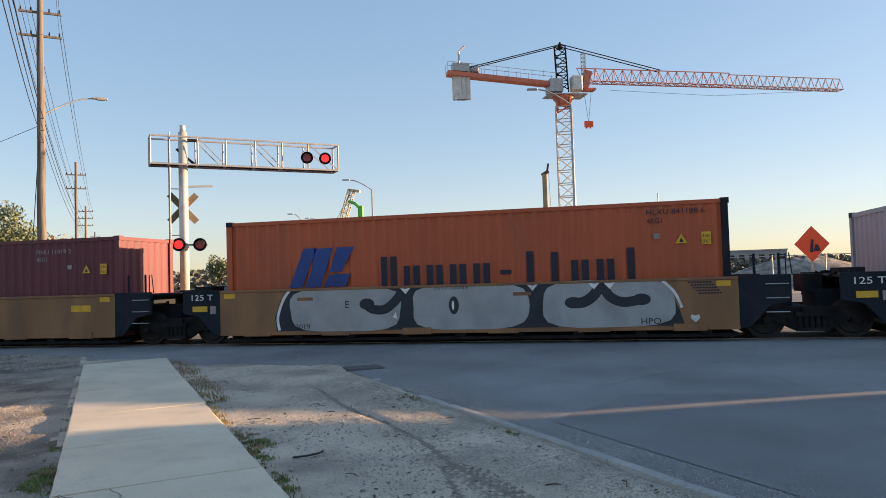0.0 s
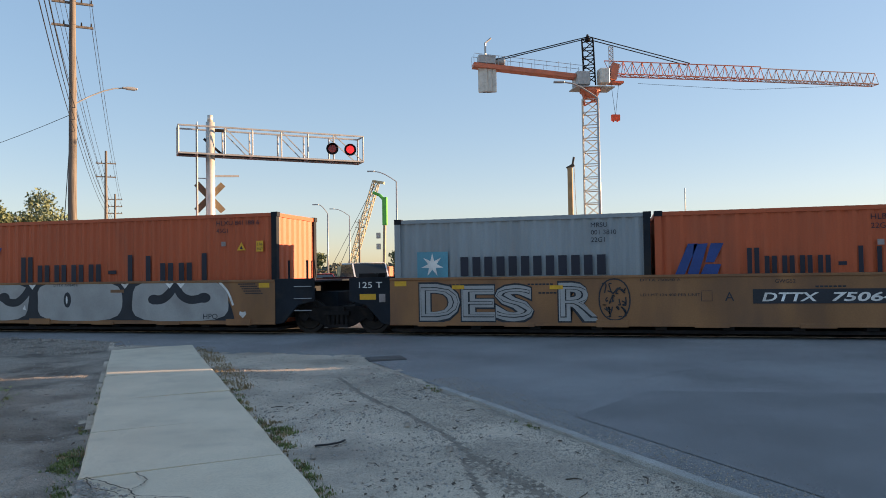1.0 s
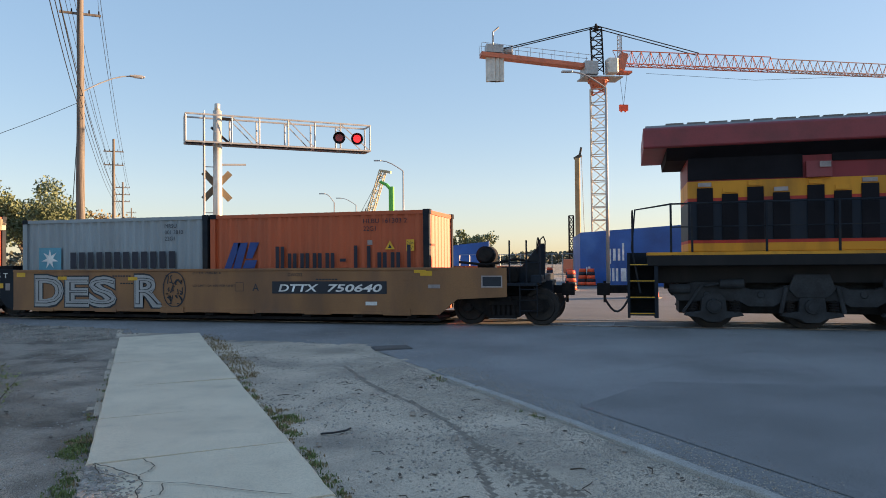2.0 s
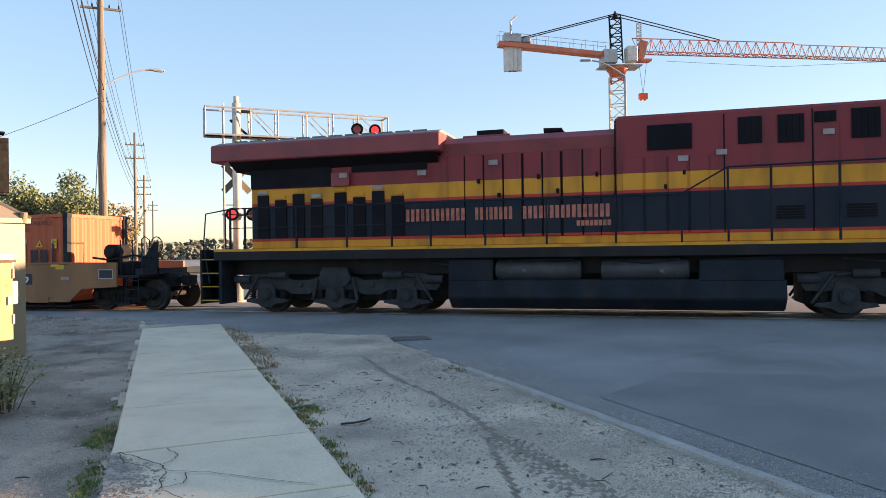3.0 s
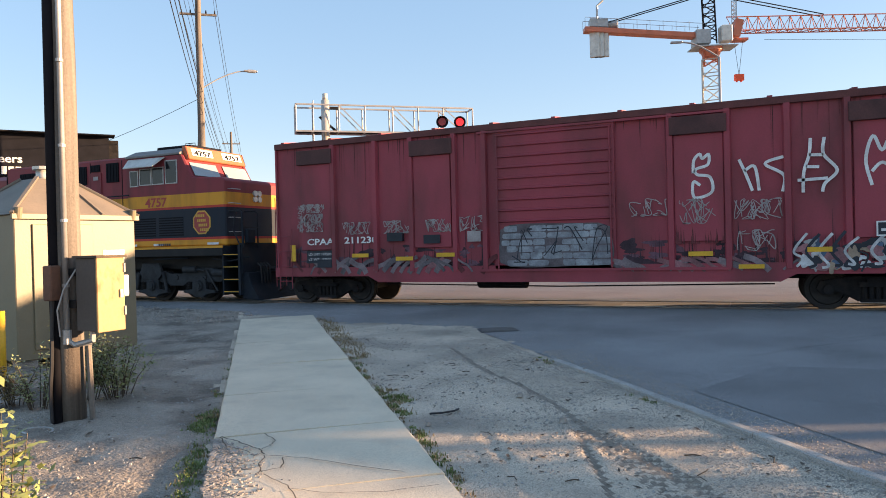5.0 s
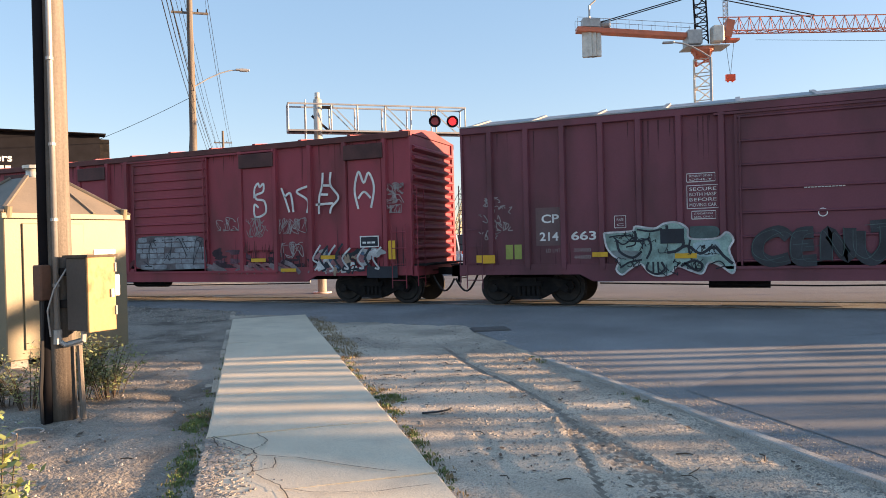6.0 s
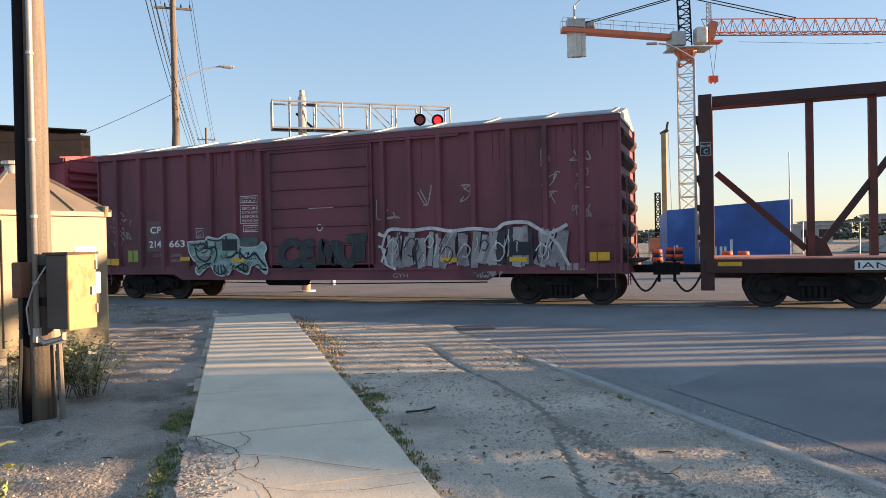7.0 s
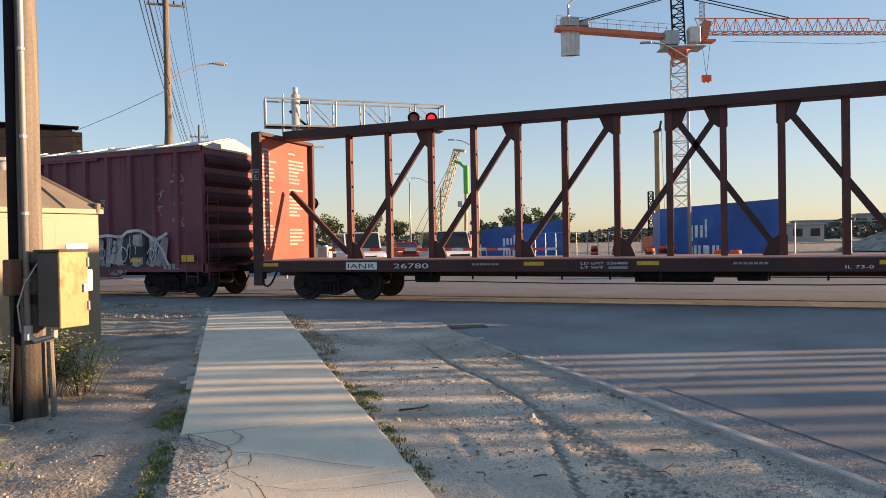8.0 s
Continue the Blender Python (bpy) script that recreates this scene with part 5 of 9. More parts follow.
    # trucks
    for xc, axles in ((3.82, (-1.97, 0.0, 1.95)), (17.46, (-1.96, 0.05, 1.91))):
        b = Build()
        for sy in (-1, 1):
            half = [(0.0, 1.06), (0.5, 1.06), (0.75, 0.97), (1.2, 0.97), (1.45, 1.06), (1.9, 1.14), (2.35, 1.14), (2.70, 1.04), (2.82, 0.86), (2.72, 0.72), (2.45, 0.72), (1.45, 0.72), (1.25, 0.60), (0.75, 0.60), (0.55, 0.72), (0.0, 0.72)]
            ring = half[1:-1] + [(0.0, 0.72)] + [(-x, z) for x, z in half[-2:0:-1]] + [(0.0, 1.06)]
            b.prism(ring, sy * 1.10 - 0.08, sy * 1.10 + 0.08)
            for q in (-2.1, -1.0, 1.0, 2.1):           # raised webs with cored holes' rims
                b.tube((q, sy * 1.17, 0.86), (q, sy * 1.21, 0.86), 0.085, 0.07, n=10)
            b.prism([(-0.46, 0.98), (-0.34, 1.30), (0.34, 1.30), (0.46, 0.98), (0.30, 0.80), (-0.30, 0.80)], sy * 1.20 - 0.05, sy * 1.20 + 0.05)
            for k in (-1, 1):
                b.tube((k * 1.35, sy * 1.24, 1.10), (k * 1.85, sy * 1.24, 1.10), 0.10, n=12)
                b.tube((k * 1.85, sy * 1.24, 1.10), (k * 2.15, sy * 1.24, 1.06), 0.035, n=8)
                b.bar((k * 2.2, sy * 1.22, 1.08), (k * 2.62, sy * 1.22, 0.46), 0.06)
                b.tube((k * 0.62, sy * 1.22, 0.46), (k * 0.50, sy * 1.22, 1.02), 0.05, n=8)
                b.tube((k * 2.45, sy * 1.2, 0.99), (k * 2.9, sy * 1.2, 0.99), 0.11, n=10)
        # dark core added behind the wheels to stand in for shade there
        b.box(-2.65, 2.65, -0.52, 0.52, 0.40, 1.22)
        t = part("truck", b, M_locotruck, loco, at=(xc, 0, 0), bevel=0.008)
        for sy in (-1, 1):
            for ax in axles:
                box = Build().prism([(ax - 0.62, 0.40), (ax - 0.58, 0.47), (ax - 0.27, 0.50), (ax - 0.25, 0.78), (ax - 0.14, 0.88), (ax + 0.14, 0.88), (ax + 0.25, 0.78), (ax + 0.27, 0.50), (ax + 0.58, 0.47), (ax + 0.62, 0.40), (ax + 0.26, 0.34), (ax + 0.14, 0.26), (ax - 0.14, 0.26), (ax - 0.26, 0.34)], sy * 1.15 - 0.09, sy * 1.15 + 0.09)
                jb = part("journal_box", box, M_locotruck, t, bevel=0.01)
                cap = Build().tube((ax, sy * 1.24, 0.61), (ax, sy * 1.31, 0.61), 0.165, 0.15, n=16).tube((ax, sy * 1.31, 0.61), (ax, sy * 1.335, 0.61), 0.10, n=12)
                for k in range(6):
                    cap.tube((ax + 0.125 * math.cos(k * 1.047), sy * 1.30, 0.61 + 0.125 * math.sin(k * 1.047)), (ax + 0.125 * math.cos(k * 1.047), sy * 1.325, 0.61 + 0.125 * math.sin(k * 1.047)), 0.018, n=6)
                part("bearing_cap", cap, M_locotruck, t)
                for q in (-0.44, 0.44):
                    sp = Build()
                    sp.tube((ax + q, sy * 1.13, 0.44), (ax + q, sy * 1.13, 0.74), 0.06, n=8)
                    for k in range(5):
                        sp.tube((ax + q, sy * 1.13, 0.47 + 0.055 * k), (ax + q, sy * 1.13, 0.50 + 0.055 * k), 0.115, n=12)
                    part("coil_spring", sp, M_truck, t)
        for ax in axles:
            wheelset(t, ax, 0.51)
    # roof details
    b = Build()
    b.box(7.4, 8.1, -0.35, 0.35, 4.56, 4.72)
    part("exhaust_stack", b, M_dark, loco, bevel=0.02)
    b = Build()
    for k in range(3):
        b.tube((9.1 + 0.05 * k, -0.3 + 0.25 * k, 4.62), (9.55, -0.3 + 0.25 * k, 4.64), 0.07, 0.03, n=8)
    b.tube((9.4, 0, 4.45), (9.4, 0, 4.62), 0.04)
    part("horn", b, M_dark, loco)
    b = Build()
    b.path([(18.2, -0.4, 4.97), (18.2, -0.4, 5.07), (18.6, -0.4, 5.07), (18.6, -0.4, 4.97)], 0.012)
    part("antenna", b, M_dark, loco)
    coupler(loco, 21.2, 1)
    coupler(loco, 0.2, -1)
    rolling(loco, s)
    return loco

locomotive(22.93)

# ----- boxcars -----
def boxcar(s, L, eave, material, posts, door, label, roof_mat, door_ribs, end_ribs, sill=0.86, dip=False, rail_mat=None, end_mat=None, rise=0.19):
    car = thing("boxcar", label, "rail car", group="boxcars")
    side = 1.44
    b = Build()
    b.box(0.05, L - 0.05, -side, side, 1.05, eave - 0.06)
    part("body", b, material, car)
    for sy in (-1, 1):
        y = sy * side
        b = Build()
        b.box(0, L, y - 0.09 if sy < 0 else y, y if sy < 0 else y + 0.09, eave - 0.16, eave)
        part("top_rail", b, rail_mat or material, car, bevel=0.01)
        b = Build()
        if dip:
            o = [(0, 1.10), (0, sill + 0.06), (2.9, sill + 0.04), (3.3, sill - 0.16), (L - 3.3, sill - 0.16), (L - 2.9, sill + 0.04), (L, sill + 0.06), (L, 1.10)]
        else:
            o = [(0, 1.12), (0, sill + 0.02), (2.9, sill + 0.02), (3.2, sill - 0.14), (L - 3.2, sill - 0.14), (L - 2.9, sill + 0.02), (L, sill + 0.02), (L, 1.12)]
        b.prism(o, y - 0.07 if sy < 0 else y, y if sy < 0 else y + 0.07)
        part("side_sill", b, material, car)
        for x in posts:
            w = 0.055
            b = Build()
            yo = sy * (side + 0.10)
            vs = [(x - w * 1.6, y, z) for z in (1.0, eave - 0.15)] + [(x - w, yo, z) for z in (1.0, eave - 0.15)] + [(x + w, yo, z) for z in (1.0, eave - 0.15)] + [(x + w * 1.6, y, z) for z in (1.0, eave - 0.15)]
            b.add(vs, [(0, 2, 3, 1), (2, 4, 5, 3), (4, 6, 7, 5), (0, 1, 7, 6), (0, 6, 4, 2), (1, 3, 5, 7)])
            part("side_post", b, material, car)
        # sliding door with ribs
        d0, d1 = door
        b = Build()
        yo = sy * (side + 0.07)
        b.box(d0, d1, min(y, yo), max(y, yo), 1.04, eave - 0.2)
        dr = part("door", b, material, car)
        for k in range(door_ribs):
            z = 1.15 + (eave - 1.45) * k / (door_ribs - 1)
            yy = sy * (side + 0.068)
            part("rib", Build().prism_x([(yy, z - 0.035), (yy + sy * 0.045, z - 0.012), (yy + sy * 0.045, z + 0.012), (yy, z + 0.035)], d0 + 0.06, d1 - 0.06), material, dr)
        b = Build()
        for x in (d0 + 0.10, d1 - 0.10):
            b.tube((x, sy * (side + 0.12), 1.05), (x, sy * (side + 0.12), eave - 0.3), 0.02, n=6)
        part("lock_rod", b, material, dr)
        b = Build()
        b.box(d0 - 0.4, d1 + 2.4, min(y, sy * (side + 0.11)), max(y, sy * (side + 0.11)), 0.98, 1.04)
        b.box(d0 - 0.4, d1 + 2.4, min(y, sy * (side + 0.11)), max(y, sy * (side + 0.11)), eave - 0.22, eave - 0.17)
        part("door_track", b, material, car)
    # ends with level corrugations
    for x, way in ((0.05, -1), (L - 0.05, 1)):
        for k in range(end_ribs):
            z = 1.35 + (eave - 1.75) * k / (end_ribs - 1)
            h = (eave - 1.75) / (end_ribs - 1) * 0.36
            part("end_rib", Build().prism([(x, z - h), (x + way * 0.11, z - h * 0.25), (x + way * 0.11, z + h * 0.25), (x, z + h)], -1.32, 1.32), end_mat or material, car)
        for sy in (-1, 1):
            part("corner_post", Build().box(min(x, x + way * 0.05), max(x, x + way * 0.05), sy * 1.43 - 0.07, sy * 1.43 + 0.07, 0.9, eave), material, car)
        part("end_sill", Build().box(min(x, x + way * 0.16), max(x, x + way * 0.16), -1.45, 1.45, 0.86, 1.12), material, car)
        b = Build()
        ladder(b, x + (0.08 if way < 0 else -0.5), -1.56, 0.55, 2.2, 0.40, 4)
        for k in range(6):
            z = 0.8 + 0.42 * k
            b.tube((x + way * 0.16, -1.40, z), (x + way * 0.16, -0.95, z), 0.013, n=6)
        b.tube((x + way * 0.16, -1.40, 0.6), (x + way * 0.16, -1.40, 3.1), 0.013, n=6)
        b.tube((x + way * 0.16, -0.95, 0.6), (x + way * 0.16, -0.95, 3.1), 0.013, n=6)
        part("ladder", b, material, car)
        b = Build()
        b.box(min(x, x + way * 0.42), max(x, x + way * 0.42), -1.4, 1.4, 1.12, 1.16)
        part("end_platform", b, M_truck, car)
        coupler(car, x, way)
    # roof
    b = Build()
    n = max(8, int(L / 1.35))
    b.prism_x([(-1.5, eave), (0, eave + rise), (1.5, eave), (1.4, eave - 0.05), (-1.4, eave - 0.05)], 0.02, L - 0.02)
    part("roof", b, roof_mat, car)
    if roof_mat is not material:
        part("roof_edge", Build().box(0.02, L - 0.02, -1.545, -1.47, eave - 0.005, eave + 0.035), roof_mat, car, "pale galvanised roof edge", bevel=0.008)
    for k in range(n):
        x = 0.25 + (L - 0.5) * k / (n - 1)
        b = Build()
        for sy in (-1, 1):
            b.bar((x, sy * 1.48, eave + 0.015), (x, 0, eave + rise + 0.015), 0.10, 0.05)
        part("roof_rib", b, roof_mat, car)
    # underframe
    b = Build()
    b.box(0.3, L - 0.3, -0.25, 0.25, 0.72, 1.05)
    for k in range(6):
        x = 3.4 + (L - 6.8) * k / 5
        b.box(x - 0.06, x + 0.06, -1.35, 1.35, 0.85, 1.05)
    b.tube((L * 0.36, -0.7, 0.72), (L * 0.44, -0.7, 0.72), 0.2, n=12)
    b.path([(3.3, -1.2, 0.66), (L * 0.5, -1.2, 0.60), (L - 3.3, -1.2, 0.66)], 0.018)
    part("underframe", b, M_truck, car)
    rolling(car, s)
    return car

b1 = boxcar(45.40, 15.9, 4.57, M_boxred, (1.87, 3.15, 4.20, 5.40, 6.2, 10.55, 11.72, 12.87, 13.96, 15.15), (6.45, 9.35), "weathered red boxcar with sprayed tags and closed ribbed door", M_boxred, 13, 12, rail_mat=mat("sooty rail paint", (0.13, 0.035, 0.032), 0.7, vary=0.35, scale=2))
for x_ in (1.37, 14.5):
    freight_truck(b1, x_)
# end ribs are darkened: the next car's shade is put into their paint
b2 = boxcar(62.68, 15.72, 4.49, M_boxbrown, (0.75, 1.66, 2.53, 3.42, 4.26, 5.12, 5.99, 9.75, 10.5, 11.3, 12.2, 13.1, 13.98, 14.83), (6.25, 9.45), "dark brown boxcar with grey roof, sprayed tags and closed door", M_roofgrey, 7, 6, end_mat=mat("end paint darkened as shade", (0.06, 0.024, 0.026), 0.75, vary=0.3, scale=1.2, spec=0.25), rise=0.37)
for x_ in (1.55, 14.22):
    freight_truck(b2, x_)

# ----- centre-beam lumber cars -----
def centerbeam(s, label, marks):
    L = 23.1
    car = thing("centerbeam_car", label, "rail car", group="lumber cars")
    b = Build()
    b.box(0.1, L - 0.1, -1.38, 1.38, 1.14, 1.19)
    part("deck", b, M_deck, car)
    for sy in (-1, 1):
        part("side_sill", Build().box(0.1, L - 0.1, sy * 1.40 - 0.05, sy * 1.40 + 0.05, 0.88, 1.17), M_beam, car, bevel=0.008)
    part("centre_sill", Build().box(0.1, L - 0.1, -0.3, 0.3, 0.72, 1.14), M_beam, car, bevel=0.008)
    for x, way in ((0.0, 1), (L, -1)):
        b = Build()
        b.box(min(x + way * 0.05, x + way * 0.13), max(x + way * 0.05, x + way * 0.13), -1.36, 1.36, 1.17, 4.68)
        part("bulkhead", b, M_bulk, car, "red end bulkhead with white notices")
        b = Build()
        for sy in (-1, 1):
            b.box(min(x, x + way * 0.28), max(x, x + way * 0.28), sy * 1.36 - 0.06, sy * 1.36 + 0.06, 0.5 if sy < 0 else 0.9, 4.72)
        b.box(min(x, x + way * 0.28), max(x, x + way * 0.28), -1.36, 1.36, 4.66, 4.76)
        for k in range(5):
            b.box(min(x - way * 0.06, x + way * 0.05), max(x - way * 0.06, x + way * 0.05), -1.3, 1.3, 1.6 + 0.65 * k, 1.72 + 0.65 * k)
        part("bulkhead_frame", b, M_beam, car, bevel=0.008)
    b = Build()
    b.box(0.2, L - 0.2, -0.19, 0.19, 4.70, 4.92)
    b.box(0.2, L - 0.2, -0.24, 0.24, 4.66, 4.71)
    part("top_beam", b, M_beam, car, bevel=0.015)
    half = [2.3, 3.52, 4.80, 6.02, 7.22, 8.44, 9.72, 10.95]
    allp = half + [L - x for x in half[::-1]]
    for k, x in enumerate(allp):
        b = Build()
        b.box(x - 0.075, x + 0.075, -0.085, -0.055, 1.19, 4.68)
        b.box(x - 0.075, x + 0.075, 0.055, 0.085, 1.19, 4.68)
        for z0 in (1.19, 1.88, 2.57, 3.26, 3.95):
            b.box(x - 0.07, x + 0.07, -0.055, 0.055, z0, z0 + 0.62)
        part("post", b, M_post, car)
    def brace(xa, za, xb, zb):
        bb = Build()
        bb.bar((xa, 0, za), (xb, 0, zb), 0.11, 0.14)
        part("diagonal", bb, M_beam, car)
    def gusset(x, z, way, top):
        k = -1 if top else 1
        bb = Build()
        bb.prism([(x - way * 0.1, z), (x + way * 0.42, z), (x + way * 0.30, z + k * 0.30), (x + way * 0.1, z + k * 0.46), (x - way * 0.1, z + k * 0.46)], -0.06, 0.06)
        part("gusset", bb, M_beam, car)
    for m in (0, 1):
        fx = (lambda x: x) if m == 0 else (lambda x: L - x)
        w = 1 if m == 0 else -1
        brace(fx(0.35), 3.15, fx(2.2), 1.35)
        for a, c in ((2.3, 4.80), (4.80, 7.22), (7.22, 9.72), (9.72, 12.15)):
            brace(fx(a + 0.1), 1.30, fx(c - 0.1), 4.53)
            gusset(fx(a), 1.19, w, False)
            gusset(fx(c), 4.66, -w, True)
    for x, way in ((0.1, -1), (L - 0.1, 1)):
        coupler(car, x, way)
    b = Build()
    for k in range(14):
        x = 4.2 + k * 1.1
        b.box(x - 0.02, x + 0.02, -1.42, -1.38, 0.70, 0.9)
    b.path([(3.9, -1.3, 0.66), (9, -1.3, 0.60), (14, -1.3, 0.60), (19.2, -1.3, 0.66)], 0.014)
    b.path([(3.9, -1.25, 0.78), (19.2, -1.25, 0.74)], 0.012)
    b.box(10.2, 11.9, -0.9, -0.4, 0.62, 0.88)
    b.box(12.4, 13.0, -1.0, -0.5, 0.66, 0.88)
    b.tube((4.7, -0.9, 0.72), (5.3, -0.9, 0.72), 0.14, n=10)
    part("underframe", b, M_truck, car)
    for x in (0.35, 7.7, 10.3, 15.0, 20.5):
        decal("reflector", Build().flat([(x, 1.03), (x + 0.48, 1.03), (x + 0.48, 1.12), (x, 1.12)], -1.455), M_yellow, car)
    for x in (6.4, 12.3, 17.5):
        decal("stencil_bar", letters(Build(), x, 1.04, 0.7, 0.05, 7, -1.455), M_dimwhite, car)
    if marks:
        decal("mark_ground", Build().flat([(2.92, 0.94), (3.82, 0.94), (3.82, 1.13), (2.92, 1.13)], -1.455), M_white, car)
        text("number_text", "IANR", 2.98, 0.97, 0.13, M_spray, car, -1.458, width=0.78)
        text("number_text", "26780", 4.30, 0.97, 0.13, M_white, car, -1.458, width=0.95)
        text("limit_text", "LD LMT 226400", 9.05, 1.05, 0.06, M_white, car, -1.458, width=1.05)
        text("limit_text", "LT WT  60600", 9.05, 0.95, 0.06, M_white, car, -1.458, width=1.05)
        text("limit_text", "IL 73-0", 14.4, 0.95, 0.07, M_white, car, -1.458, width=0.5)
        decal("plate_rim", Build().flat([(0.03, 3.42), (0.25, 3.42), (0.25, 3.72), (0.03, 3.72)], -1.428), M_dimwhite, car)
        decal("plate_ground", Build().flat([(0.045, 3.44), (0.235, 3.44), (0.235, 3.70), (0.045, 3.70)], -1.431), M_spray, car)
        text("plate_text", "PLATE", 0.055, 3.61, 0.05, M_white, car, -1.434, width=0.17)
        text("plate_text", "C", 0.10, 3.47, 0.10, M_white, car, -1.434)
        rnd = random.Random(12)
        b = Build()
        for k in range(26):   # rows of notices on the bulkhead's inner face
            z = 1.6 + 2.8 * k / 26
            for y0, w in ((-1.15, 0.75), (0.2, 0.85)):
                if rnd.random() < 0.75:
                    q = rnd.uniform(0.4, 1) * w
                    b.add([(0.135, y0, z), (0.135, y0 + q, z), (0.135, y0 + q, z + 0.055), (0.135, y0, z + 0.055)], [(0, 1, 2, 3)])
        decal("notice_bar", b, M_dimwhite, car)
    for x in (2.25, L - 2.25):
        freight_truck(car, x, 1.85)
    rolling(car, s)
    return car

centerbeam(80.05, "brown centre-beam lumber car, empty, with open truss", True)
centerbeam(104.75, "brown centre-beam lumber car, empty, with open truss", False)
centerbeam(129.5, "brown centre-beam lumber car, empty, with open truss", False)

# ---------- beside and behind the track ----------
def on_ground(x, y):
    return (x, y, gz(x, y))

def crossing_signal():
    sig = thing("crossing_signal", "pale steel cantilever level crossing signal with red lights", "crossing signal", (-12.98, 20.21, 0.08))
    n, d = Vector((0.784, 0.621, 0)), Vector((-0.621, 0.784, 0))
    up = Vector((0, 0, 1))
    b = Build()
    b.tube((0, 0, 0), (0, 0, 6.55), 0.15, 0.14, n=18)
    b.tube((0, 0, 6.55), (0, 0, 6.78), 0.09, n=12)
    b.tube((0, 0, 0), (0, 0, 0.06), 0.32, n=16)
    part("mast", b, M_alu, sig, smooth=True)
    lo, hi = 5.46, 6.35
    for s in (-0.32, 0.32):
        o = d * s
        for z in (lo, hi):
            b = Build()
            b.bar(n * -1.0 + o + up * z, n * 5.12 + o + up * z, 0.05)
            part("chord", b, M_galv, sig)
        xs = [-1.0, 0.42, 1.3, 2.25, 3.15, 4.05, 5.12]
        for x in xs:
            part("upright", Build().bar(n * x + o + up * lo, n * x + o + up * hi, 0.04), M_galv, sig)
        for a, c in list(zip(xs[1:], xs[2:]))[::2]:
            part("brace", Build().bar(n * a + o + up * hi, n * c + o + up * lo, 0.028), M_galv, sig)
    for x in (-1.0, -0.45, 0.42, 1.3, 2.25, 3.15, 4.05, 5.12):
        part("crosspiece", Build().bar(n * x - d * 0.34 + up * lo, n * x + d * 0.34 + up * lo, 0.045), M_galv, sig)
        if x in (-1.0, 5.12):
            part("crosspiece", Build().bar(n * x - d * 0.34 + up * hi, n * x + d * 0.34 + up * hi, 0.045), M_galv, sig)
    b = Build()
    for k in range(3):
        b.bar(n * -1.0 + d * (-0.2 + 0.2 * k) + up * (lo + 0.03), n * 5.12 + d * (-0.2 + 0.2 * k) + up * (lo + 0.03), 0.14, 0.02)
    part("walkway", b, M_truck, sig, "dark grated walkway")
    part("bracket", Build().bar(n * -0.2 + up * 6.0, n * 0.45 + up * (lo - 0.02), 0.07), M_truck, sig)
    part("bracket", Build().bar(n * 0.0 + up * (hi - 0.05), n * 0.5 + up * (hi - 0.05), 0.09), M_truck, sig)
    # ladder on the mast
    b = Build()
    for s in (-0.2, 0.2):
        b.tube(n * -0.42 + d * s + up * 0.4, n * -0.42 + d * s + up * 6.5, 0.022, n=6)
    for k in range(20):
        b.tube(n * -0.42 - d * 0.2 + up * (0.6 + 0.3 * k), n * -0.42 + d * 0.2 + up * (0.6 + 0.3 * k), 0.012, n=6)
    for z in (1.8, 3.2, 4.7):
        b.bar(n * -0.42 + up * z, up * z, 0.03)
    part("ladder", b, M_galv, sig)
    # light pairs: hooded heads with a round backing
    def head(p, lit, name):
        face = Vector((0.35, -0.94, 0)).normalized()
        b = Build()
        b.tube(p, p + face * 0.03, 0.21, n=22)
        b.tube(p - face * 0.16, p, 0.11, 0.17, n=16)
        h = part(name, b, M_dark, sig, "black round light head")
        b = Build()
        side = face.cross(up).normalized()
        for k in range(13):
            a = math.pi * (k / 12)
            q0 = p + side * (0.16 * math.cos(a)) + up * (0.16 * math.sin(a))
            a2 = math.pi * ((k + 1) / 12)
            if k < 12:
                q1 = p + side * (0.16 * math.cos(a2)) + up * (0.16 * math.sin(a2))
                b.add([q0, q1, q1 + face * 0.26, q0 + face * 0.2], [(0, 1, 2, 3)])
        part("hood", b, M_dark, h)
        part("lens", Build().tube(p + face * 0.031, p + face * 0.05, 0.135, n=20), M_lens if lit else M_lensdim, h, "glowing red lens" if lit else "unlit red lens")
    for x, lit in ((3.98, False), (4.62, True)):
        head(n * x - d * 0.42 + up * 5.84, lit, "light_head")
    for x, lit in ((-0.2, True), (0.44, False)):
        head(n * x - d * 0.36 + up * 2.88, lit, "light_head")
    part("light_bar", Build().bar(n * -0.5 - d * 0.2 + up * 2.88, n * 0.7 - d * 0.2 + up * 2.88, 0.06), M_galv, sig)
    part("arm", Build().bar(up * 4.78, n * 0.9 + up * 4.82, 0.06), M_galv, sig)
    for a in (-1, 1):
        part("crossbuck_blade", Build().bar(n * (-0.42 * a) + d * 0.2 + up * 3.65, n * (0.42 * a) + d * 0.2 + up * 4.55, 0.03, 0.2), mat("weathered plate back", (0.17, 0.135, 0.09), 0.8, vary=0.25), sig, "weathered back of a crossbuck blade")

crossing_signal()

